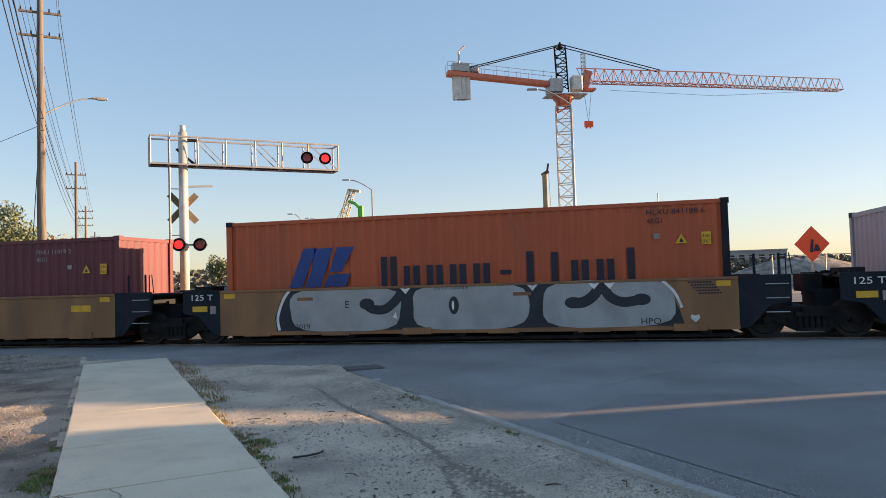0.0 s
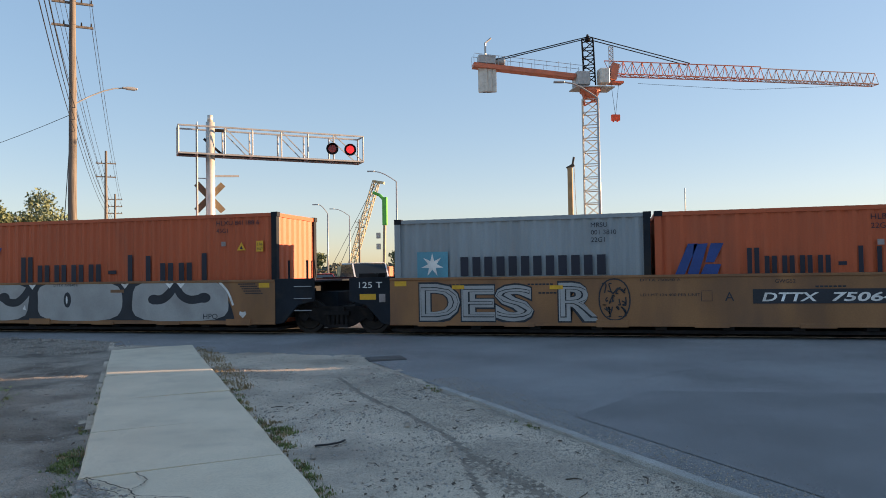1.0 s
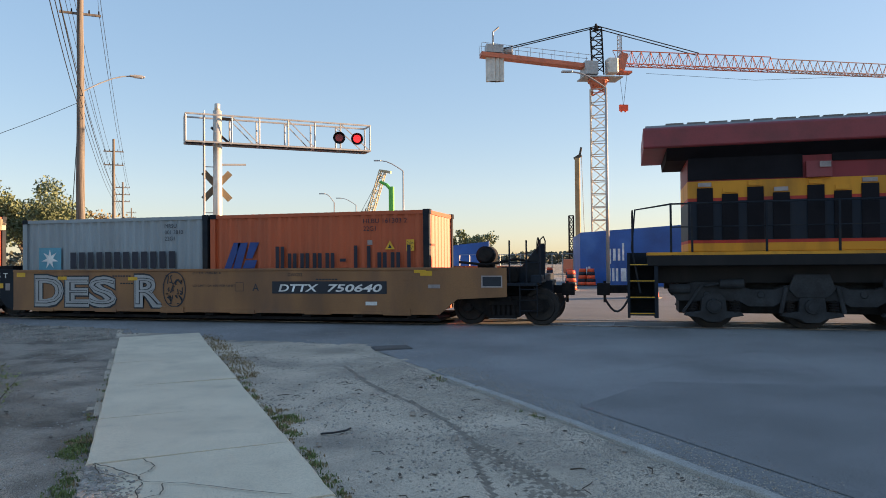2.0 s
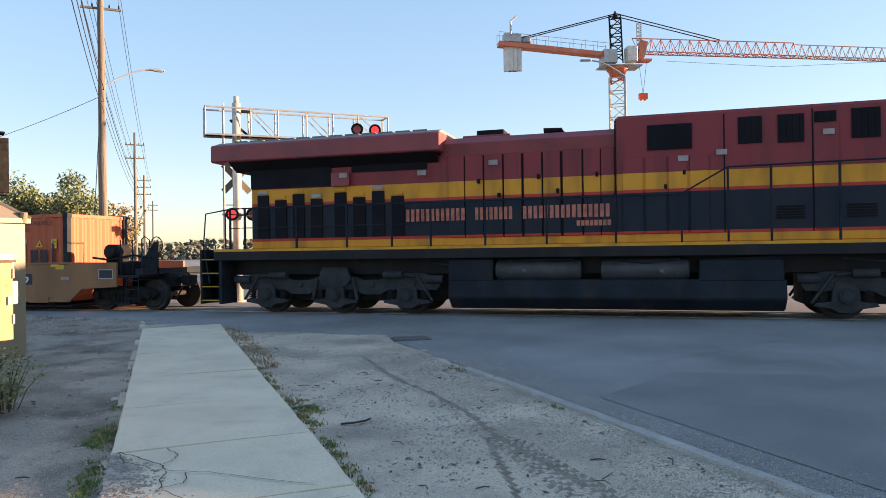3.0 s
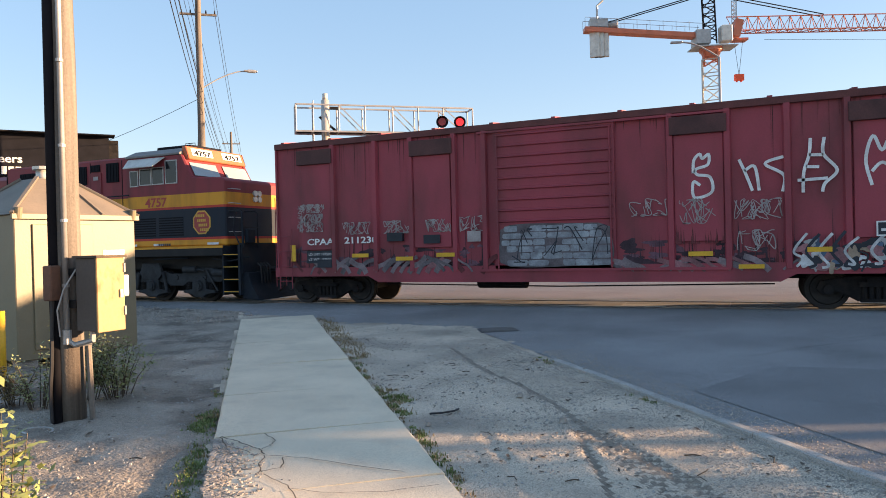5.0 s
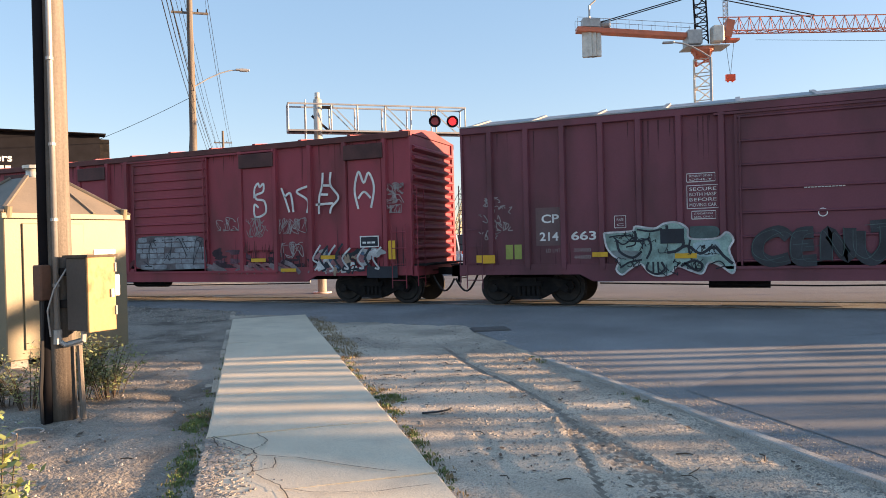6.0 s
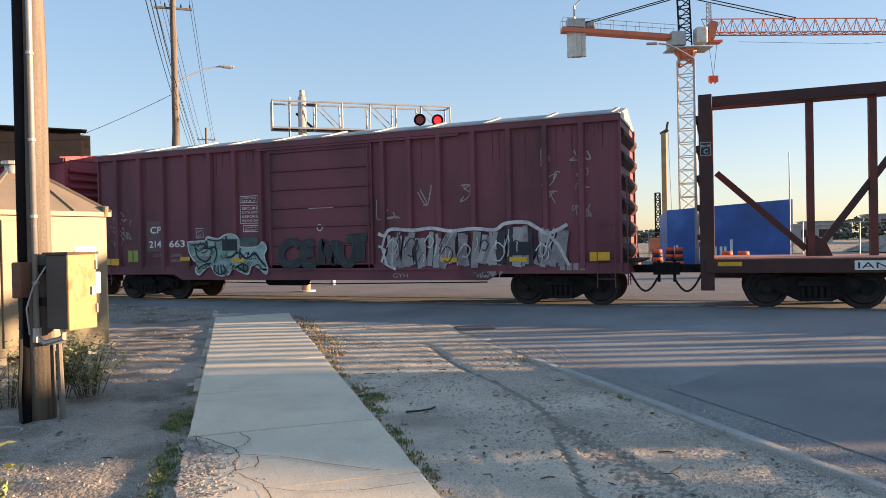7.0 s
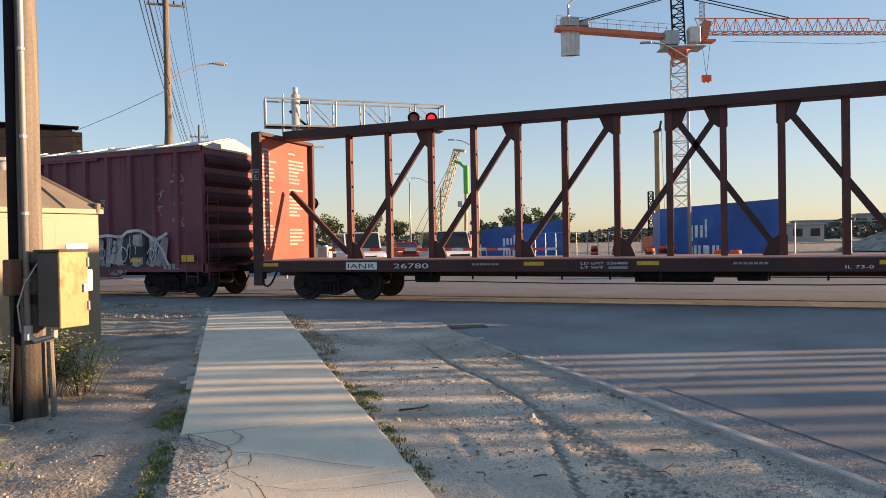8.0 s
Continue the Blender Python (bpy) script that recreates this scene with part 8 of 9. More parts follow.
def paint_block_piece(car, y):
    """Long grey piece: leaning mottled strokes under a jagged white top edge."""
    rnd = random.Random(14)
    greys = (M_greyspray, M_silver, M_doorpaint, M_greyspray)
    sets = [Build() for _ in greys]
    x = 9.78
    k = 0
    while x < 14.35:
        w = rnd.uniform(.07, .20)
        lean = rnd.uniform(-.04, .22)
        top = 1.86 + rnd.uniform(-.12, .08) + (0.08 if 13 < x < 14 else 0)
        bend = rnd.uniform(-.08, .08)
        sets[rnd.choice((0, 0, 1, 1, 2, 3))].ribbon(curve([(x, 1.05 + rnd.uniform(-.03, .1)), (x + lean * .5 + bend, 1.45), (x + lean, top)], 5), w, y - 0.0004 * (k % 9))
        x += w * rnd.uniform(.45, .85)
        k += 1
    for q, (b, m) in enumerate(zip(sets, greys)):
        decal("spray_piece", b, m, car, "grey sprayed block piece with white outline" if q == 0 else "")
    wh, dk = Build(), Build()
    top = [(9.62, 1.92), (9.8, 1.86), (9.98, 2.02), (10.6, 1.98), (11.1, 2.02), (11.6, 1.94), (12.2, 1.98), (12.75, 1.94), (13.0, 2.08), (13.5, 2.10), (13.75, 1.98), (14.05, 1.82), (14.5, 2.02)]
    wh.ribbon(curve(top, 4), 0.085, y - 0.009)
    wh.ribbon([(14.0, 1.86), (14.28, 1.55), (14.52, 1.08)], 0.07, y - 0.0093)
    wh.ribbon([(9.62, 1.6), (9.82, 1.5), (9.70, 1.18)], 0.06, y - 0.0093)
    wh.ribbon([(9.85, 1.95), (9.72, 1.55), (9.86, 1.1), (10.1, 1.0)], 0.06, y - 0.0096)
    for j in range(30):
        px = rnd.uniform(9.95, 14.2)
        lean, pz, h = rnd.uniform(-.05, .22), rnd.uniform(1.08, 1.5), rnd.uniform(.2, .62)
        (wh if j % 3 else dk).ribbon(curve([(px, pz), (px + lean * .4 + rnd.uniform(-.06, .06), pz + h * .5), (px + lean, min(1.95, pz + h))], 4), rnd.uniform(.012, .035), y - 0.010 - 0.0001 * j)
    for j in range(9):
        px = 9.98 + 0.48 * j + rnd.uniform(-.1, .1)
        r = rnd.uniform(.10, .2)
        pz = rnd.uniform(1.3, 1.7)
        (dk if j % 2 else wh).ribbon(curve([(px - r, pz), (px, pz + r * 1.3), (px + r, pz + .05), (px + r * .3, pz - r), (px - r * .5, pz - r * .8)], 5), 0.028, y - 0.014 - 0.0002 * j)
    decal("spray_outline", wh, M_chalk, car)
    decal("spray_stroke", dk, M_spray, car)

def grime(car, x0, x1, z0, z1, n, seed, material, y, up):
    """Narrow running streaks of soot and rust."""
    rnd = random.Random(seed)
    b = Build()
    for k in range(n):
        x, w = rnd.uniform(x0, x1), rnd.uniform(.004, .022)
        h = (z1 - z0) * rnd.random() ** 1.7
        yy = y - 0.00002 * k
        if up:
            b.flat([(x - w, z0), (x + w, z0), (x + w * .5, z0 + h * .6), (x + rnd.uniform(-.02, .02), z0 + h)], yy)
        else:
            b.flat([(x - w * .3, z1 - h), (x + w * .4, z1 - h * .5), (x + w, z1), (x - w, z1)], yy)
    decal("grime_streak", b, material, car, "dark streaks of grime")

M_greyspray = mat("grey-violet spray paint", (0.26, 0.245, 0.255), 0.6, vary=0.35, scale=2.5, dirt=(0.34, 0.33, 0.33), amount=0.8, dirt_scale=4)
M_chalk = mat("thin white spray paint", (0.60, 0.60, 0.60), 0.7, vary=0.3, scale=4, dirt=(0.28, 0.25, 0.25), amount=0.6, dirt_scale=5)
M_doorpaint = mat("slate spray paint", (0.030, 0.034, 0.042), 0.6, vary=0.4, scale=3)
M_dimspray = mat("dull green spray paint", (0.06, 0.10, 0.10), 0.6, vary=0.3, scale=3)
M_brownsoot = mat("dark brown grime", (0.10, 0.032, 0.042), 0.8, vary=0.35, scale=4)
M_soot = mat("soot", (0.15, 0.034, 0.038), 0.8, vary=0.35, scale=4)

def paint_silver_piece():
    """The large silver bubble piece on the middle well car."""
    y = -1.508
    decal("spray_ground", Build().flat([(1.55, 0.46), (11.2, 0.46), (11.1, 0.8), (10.9, 1.2), (10.6, 1.48), (1.95, 1.48), (1.65, 1.2), (1.5, 0.8)], y), M_spray, w1, "dark sprayed outline")
    for k, (x0, x1) in enumerate(((1.92, 4.75), (5.05, 7.80), (8.12, 11.0))):
        decal("spray_bubble", Build().flat(blob(x0, x1, 0.44, 1.50, p=4.2, wob=0.012, seed=k), y - 0.003), M_silver, w1, "silver sprayed bubble letter")
    b = Build()
    b.ribbon(curve([(3.85, 1.10), (4.05, 0.96), (4.35, 0.95), (4.6, 1.12), (4.75, 1.30)]), 0.22, y - 0.006)
    b.flat(blob(3.72, 4.1, 0.95, 1.22, p=2), y - 0.0065)
    b.flat(blob(5.93, 6.17, 0.80, 1.22, p=2), y - 0.006)
    b.ribbon(curve([(8.75, 1.0), (9.05, 1.02), (9.3, 1.2), (9.45, 1.48)]), 0.24, y - 0.006)
    b.flat(blob(8.62, 9.0, 0.88, 1.14, p=2), y - 0.0065)
    b.ribbon(curve([(9.45, 1.48), (9.6, 1.15), (9.9, 1.0), (10.3, 1.05)]), 0.22, y - 0.007)
    b.flat(blob(10.1, 10.5, 0.92, 1.18, p=2), y - 0.0066)
    decal("spray_stroke", b, M_spray, w1)
    b = Build()
    b.ribbon(curve([(1.62, 0.48), (1.58, 0.8), (1.72, 1.2), (1.9, 1.46)]), 0.07, y - 0.004)
    b.ribbon(curve([(10.75, 1.46), (11.0, 1.2), (11.15, 0.85)]), 0.06, y - 0.004)
    for x in (4.88, 7.9, 9.28, 9.62):
        b.flat([(x - 0.16, 1.48), (x, 1.30), (x + 0.16, 1.48), (x, 1.42)], y - 0.008)
    b.flat([(4.55, 0.76), (4.66, 0.72), (4.63, 0.88)], y - 0.008)
    b.flat(blob(6.0, 6.06, 0.9, 1.12, p=2), y - 0.009)
    b.flat([(11.32, 0.62), (11.42, 0.52), (11.52, 0.62), (11.5, 0.70), (11.42, 0.67), (11.34, 0.70)], y)
    decal("spray_highlight", b, M_white, w1)
    text("spray_text", "2019", 2.05, 0.50, 0.13, M_spray, w1, y - 0.008, width=0.38)
    text("spray_text", "HPO", 10.28, 0.50, 0.14, M_spray, w1, y - 0.008, width=0.42)
    text("stencil_text", "E", 3.36, 1.0, 0.18, M_spray, w1, y - 0.009)
    text("stencil_text", "DTTX 750640 E", 5.6, 1.38, 0.07, M_spray, w1, y - 0.009, width=0.8)
    for x in (2.1, 7.45):
        decal("ad_strip", Build().flat([(x, 1.20), (x + 0.42, 1.20), (x + 0.42, 1.28), (x, 1.28)], y - 0.0095), M_well, w1)
    b = Build()
    for k in range(5):
        letters(b, 11.3 + 0.05 * k, 1.38 - 0.06 * k, 0.5, 0.03, 8, y)
    decal("stencil_bar", b, M_spray, w1)

paint_silver_piece()

def paint_end_unit():
    y = -1.508
    for word, x, w, h in (("D", 0.72, 1.05, 0.92), ("E", 1.75, 0.85, 0.86), ("S", 2.55, 0.95, 0.86), ("R", 4.02, 0.95, 0.92)):
        text("spray_text", word, x, 0.50, h * 0.93, M_spray, w2, y, width=w, bold=0.085)
        text("spray_text", word, x + 0.03, 0.53, h * 0.88, M_silver, w2, y - 0.004, width=w * 0.94, bold=0.055)
        text("spray_text", word, x + 0.06, 0.55, h * 0.84, M_spray, w2, y - 0.008, width=w * 0.88, bold=-0.006)
        text("spray_text", word, x + 0.07, 0.56, h * 0.82, M_silver, w2, y - 0.010, width=w * 0.86, bold=-0.02)
    b = Build()
    b.ribbon(blob(4.95, 5.62, 0.5, 1.42, p=2.2) + [blob(4.95, 5.62, 0.5, 1.42, p=2.2)[0]], 0.03, y - 0.003)
    for k in range(3):
        scribble(b, 5.05, 1.1 - 0.26 * k, 0.45, 0.22, 60 + k, 0.025, y - 0.004, 6)
    decal("spray_stroke", b, M_spray, w2)
    decal("number_ground", Build().flat([(8.16, 0.86), (11.25, 0.86), (11.25, 1.17), (8.16, 1.17)], y), M_spray, w2, "dark number panel")
    text("number_text", "DTTX", 8.34, 0.915, 0.185, M_white, w2, y - 0.003, width=1.10, shear=0.2, bold=0.006)
    text("number_text", "750640", 9.68, 0.915, 0.185, M_white, w2, y - 0.003, width=1.45, shear=0.2, bold=0.006)
    text("stencil_text", "GWG52", 8.6, 1.30, 0.08, M_spray, w2, y, width=0.4)
    text("stencil_text", "A", 7.6, 0.92, 0.2, M_spray, w2, y)
    text("stencil_text", "DTTX 750640 A", 6.0 - 0.15, 1.36, 0.06, M_spray, w2, y, width=0.85)
    text("stencil_text", "LD LMT 124 400 PER UNIT", 5.85, 1.03, 0.06, M_spray, w2, y, width=1.25)
    b = Build()
    sq = [(7.12, 0.92), (7.34, 0.92), (7.34, 1.14), (7.12, 1.14), (7.12, 0.92)]
    b.ribbon(sq, 0.012, y)
    decal("stencil_square", b, M_spray, w2)
    for x, z, m in ((1.55, 1.22, M_yellow), (3.85, 1.20, M_yellow), (11.95, 1.37, M_yellow), (10.7, 0.58, M_white), (12.3, 1.0, M_dimwhite), (11.6, 1.2, M_well)):
        decal("plate", Build().flat([(x, z), (x + 0.30, z), (x + 0.30, z + 0.09), (x, z + 0.09)], y - 0.012), m, w2)
    rnd = random.Random(3)
    for car_, n in ((w0, 6), (w2, 4)):
        for k in range(n):
            x = 1 + rnd.random() * 10
            decal("stencil_bar", letters(Build(), x, 1.3 - 0.1 * (k % 3), 0.6, 0.035, 7, -1.5075), M_spray, car_)

paint_end_unit()
decal("ad_strip", Build().flat([(11.0, 1.05), (11.6, 1.05), (11.6, 1.22), (11.0, 1.22)], -1.507), M_yellow, w0)

M_pink = mat("dull pink spray paint", (0.30, 0.13, 0.14), 0.7, vary=0.4, scale=2.5)
M_greypink = mat("grey-pink spray paint", (0.22, 0.17, 0.18), 0.7, vary=0.4, scale=2.5)
M_tan = mat("tan spray paint", (0.34, 0.25, 0.18), 0.7, vary=0.3, scale=3)
M_slate = mat("slate blue spray paint", (0.07, 0.12, 0.19), 0.7, vary=0.3, scale=3)
M_blockgap = mat("thin grey spray paint", (0.12, 0.10, 0.11), 0.6, vary=0.4, scale=4)
M_blocks = mat("blue-grey spray paint", (0.30, 0.33, 0.36), 0.6, vary=0.35, scale=3, dirt=(0.13, 0.13, 0.15), amount=0.8, dirt_scale=3.5, edge=0.46)

def paint_red_boxcar():
    c, y = b1, -1.556
    for x0, x1 in ((0.75, 1.87), (4.2, 5.38), (10.55, 11.72), (13.98, 15.14)):
        pl = part("vent_plate", Build().box(x0, x1, -1.575, -1.44, 3.93, 4.32), mat("rusted plate", (0.085, 0.03, 0.028), 0.7, vary=0.3, scale=2), c, "dark rusted plate", bevel=0.01)
        part("hatch", Build().box(x0 + 0.08, x1 - 0.08, -1.50, -1.44, 1.6, 3.93), M_boxred, c, bevel=0.01)
    b = Build()
    glyphs = [
        (10.95, [(.08, .62), (.1, .95), (.22, 1.1), (.27, .98), (.4, 1.08), (.38, .82), (.14, .72), (.16, .58), (.42, .5), (.45, .12), (.1, .0), (.08, .4), (.22, .3)]),
        (11.95, [(0, .9), (.12, .55), (.25, .1)]), (11.95, [(.1, .6), (.3, .7), (.38, .1)]), (11.95, [(.85, .9), (.5, .75), (.85, .45), (.82, .05)])]
    glyphs += [
        (13.05, [(.25, 1.3), (.22, .9), (.12, .5), (.1, .0)]), (13.05, [(.5, 1.3), (.48, .9), (.72, .5), (.5, .2), (.45, .0)]), (13.05, [(.22, .9), (.48, .88)]), (13.05, [(.0, .3), (.55, .32)]), (13.05, [(.16, .62), (.4, .6)]),
        (14.25, [(.12, .1), (.02, .7), (.15, 1.25), (.3, .9), (.45, 1.2), (.6, .75), (.5, .12)]), (14.25, [(.12, .42), (.3, .62), (.5, .42)])]
    for x, pts in glyphs:
        b.ribbon(curve([(x + px, 2.55 + pz * 0.85) for px, pz in pts]), 0.062, -1.512)
    decal("spray_tag", b, M_white, c, "loose pale sprayed strokes")
    b = Build()
    rnd = random.Random(9)
    for k, (x, z, w, h) in enumerate(((0.75, 2.35, .75, .22), (0.75, 2.62, .8, .22), (0.75, 2.1, .75, .22), (2.2, 2.0, .75, .3), (3.45, 2.0, .7, .3), (4.65, 2.0, .6, .3), (5.6, 2.0, .55, .35), (9.75, 2.2, .65, .35), (10.8, 2.0, .65, .5), (11.9, 2.05, .8, .4),
                                     (15.2, 2.75, .45, .25), (15.2, 3.0, .45, .25), (15.2, 2.5, .4, .2), (11.95, 1.4, .6, .4))):
        for q in range(3):
            scribble(b, x, z, w, h, 100 + 7 * k + q, 0.017, -1.515 - 0.001 * q, 9)
    decal("spray_tag", b, M_dimwhite, c, "small pale sprayed tags")
    grime(c, 0.2, 6.2, 1.10, 2.0, 70, 1, M_soot, -1.4435, True)
    grime(c, 9.5, 15.7, 1.10, 1.9, 110, 2, M_soot, -1.4435, True)
    grime(c, 0.2, 15.7, 2.9, 4.42, 110, 3, M_soot, -1.4435, False)
    grime(c, 10.6, 11.7, 1.55, 2.0, 50, 6, M_soot, -1.5035, True)
    # soot and overspray in soft patches along the foot of the side
    sooty = mat("dark overspray", (0.055, 0.030, 0.040), 0.8, vary=0.4, scale=3)
    mauve = mat("mauve overspray", (0.15, 0.075, 0.10), 0.8, vary=0.4, scale=3)
    sets = [Build(), Build()]
    for k in range(120):
        px = rnd.uniform(0.3, 6.3) if k % 2 else rnd.uniform(9.6, 13.2)
        pz = 1.08 + 0.55 * rnd.random() ** 1.8
        rx, rz = rnd.uniform(.05, .26), rnd.uniform(.03, .10)
        sets[rnd.random() < 0.45].flat(blob(px - rx, px + rx, pz - rz, pz + rz, n=20, p=2.2, wob=0.25, seed=k * 1.3), -1.4438 - 0.00003 * k)
    for q, (b, m) in enumerate(zip(sets, (sooty, mauve))):
        decal("overspray", b, m, c, "dark sooty overspray along the sill" if q == 0 else "")
    grime(c, 0.2, 6.2, 1.10, 2.3, 60, 11, sooty, -1.449, True)
    grime(c, 9.5, 15.7, 1.10, 2.3, 90, 12, sooty, -1.449, True)
    # pale block piece on the door: rows of uneven patches over a dark ground
    decal("spray_ground", Build().flat(blob(6.56, 9.28, 1.08, 2.10, p=7, wob=0.02, seed=2), -1.5565), M_blockgap, c)
    rows = Build()
    for k in range(6):
        x = 6.62 + rnd.uniform(0, .15)
        while x < 9.0:
            w = rnd.uniform(.2, .62)
            if rnd.random() < 0.86:
                rows.flat(blob(x, min(x + w, 9.24), 1.11 + 0.163 * k, 1.255 + 0.163 * k + rnd.uniform(-.02, .015), n=16, p=7, wob=0.02, seed=k), -1.558 - 0.0003 * k)
            x += w + rnd.uniform(.006, .022)
    decal("spray_piece", rows, M_blocks, c, "silver sprayed block piece on the door")
    b = Build()
    for k in range(5):
        scribble(b, 6.7 + 0.52 * k, 1.2, 0.42, 0.78, 200 + k, 0.024, -1.561, 6)
    decal("spray_stroke", b, M_spray, c)
    # pale and dark piece at the far corner, mural along the sill
    paints = (M_chalk, M_silver, M_tan, M_spray, M_slate, M_pink)
    sets = [Build() for _ in paints]
    for k in range(54):
        px, pz = rnd.uniform(13.1, 14.95), rnd.uniform(1.0, 1.52)
        if px > 14.5 and pz < 1.1:
            continue
        rx, rz = rnd.uniform(.06, .20), rnd.uniform(.05, .14)
        sets[rnd.randrange(6)].flat(blob(px - rx, px + rx, pz - rz, pz + rz, n=22, p=2.2, wob=0.22, seed=k * 1.7), -1.546 - 0.0002 * k)
    for k in range(9):
        px = 13.0 + 0.23 * k
        sets[3 if k % 2 else 0].ribbon(curve([(px, 0.92 + rnd.uniform(0, .2)), (px + .12, 1.15 + rnd.uniform(-.1, .1)), (px - .05, 1.35), (px + .2, 1.66 + rnd.uniform(-.1, .1))], 5), rnd.uniform(.03, .07), -1.558 - 0.0003 * k)
    for q, (b, m) in enumerate(zip(sets, paints)):
        decal("spray_piece", b, m, c, "mixed pale sprayed piece by the sill" if q == 0 else "")
    paints = (M_pink, M_soot, M_blockgap, M_greypink)
    sets = [Build() for _ in paints]
    for start, n, h in ((0.85, 22, .5), (9.5, 14, .34)):
        for k in range(n):
            px = start + 0.25 * k
            turn = rnd.choice((-1, 1))
            sets[rnd.randrange(4)].ribbon(curve([(px, .93 + rnd.uniform(0, .08)), (px + .12 * turn, 0.93 + h * .4), (px + .3 * turn, .93 + h * rnd.uniform(.5, .8)), (px + .5 * turn, .93 + h * rnd.uniform(.7, 1.0))], 6), rnd.uniform(.04, .15), -1.5135 - 0.0003 * k)
    for q, (b, m) in enumerate(zip(sets, paints)):
        decal("spray_mural", b, m, c, "dull pink sprayed swirls along the sill" if q == 0 else "")
    text("number_text", "CPAA", 1.02, 1.74, 0.17, M_white, c, -1.518, width=0.86, bold=0.006)
    text("number_text", "211230", 2.2, 1.76, 0.17, M_white, c, -1.518, width=1.0, bold=0.006)
    decal("limit_ground", Build().flat([(1.0, 1.24), (1.86, 1.24), (1.86, 1.58), (1.0, 1.58)], -1.517), M_spray, c)
    text("limit_text", "LD LMT 197500", 1.06, 1.45, 0.07, M_white, c, -1.520, width=0.72)
    text("limit_text", "LT WT   83500", 1.06, 1.31, 0.07, M_white, c, -1.520, width=0.72)
    for x, z, w, h in ((0.50, 1.3, 0.16, 0.45), (2.45, 1.38, 0.5, 0.10), (3.75, 1.28, 0.5, 0.10), (4.9, 1.36, 0.5, 0.10), (10.9, 1.28, 0.5, 0.10), (13.2, 1.33, 0.45, 0.10), (15.25, 1.30, 0.2, 0.48), (11.9, 1.0, 0.5, 0.09)):
        decal("reflector", Build().flat([(x, z), (x + w, z), (x + w, z + h), (x, z + h)], -1.562), M_yellow, c)
    for x, z in ((4.55, 1.70), (3.5, 1.78), (1.35, 1.12)):
        part("card_holder", Build().box(x, x + 0.45, -1.55, -1.44, z, z + 0.22), M_spray, c)
    decal("plate", Build().flat([(14.42, 1.62), (14.98, 1.62), (14.98, 1.92), (14.42, 1.92)], -1.562), M_white, c)
    decal("plate_ground", Build().flat([(14.45, 1.65), (14.95, 1.65), (14.95, 1.89), (14.45, 1.89)], -1.565), M_spray, c)
    decal("plate_bar", letters(Build(), 14.5, 1.72, 0.4, 0.05, 3, -1.568), M_white, c)
    decal("plate", Build().flat([(5.75, 1.72), (6.1, 1.72), (6.1, 1.98), (5.75, 1.98)], -1.562), M_dimwhite, c)
    decal("plate", Build().flat([(14.6, 0.82), (15.5, 0.82), (15.5, 1.12), (14.6, 1.12)], -1.556), M_spray, c)

paint_red_boxcar()

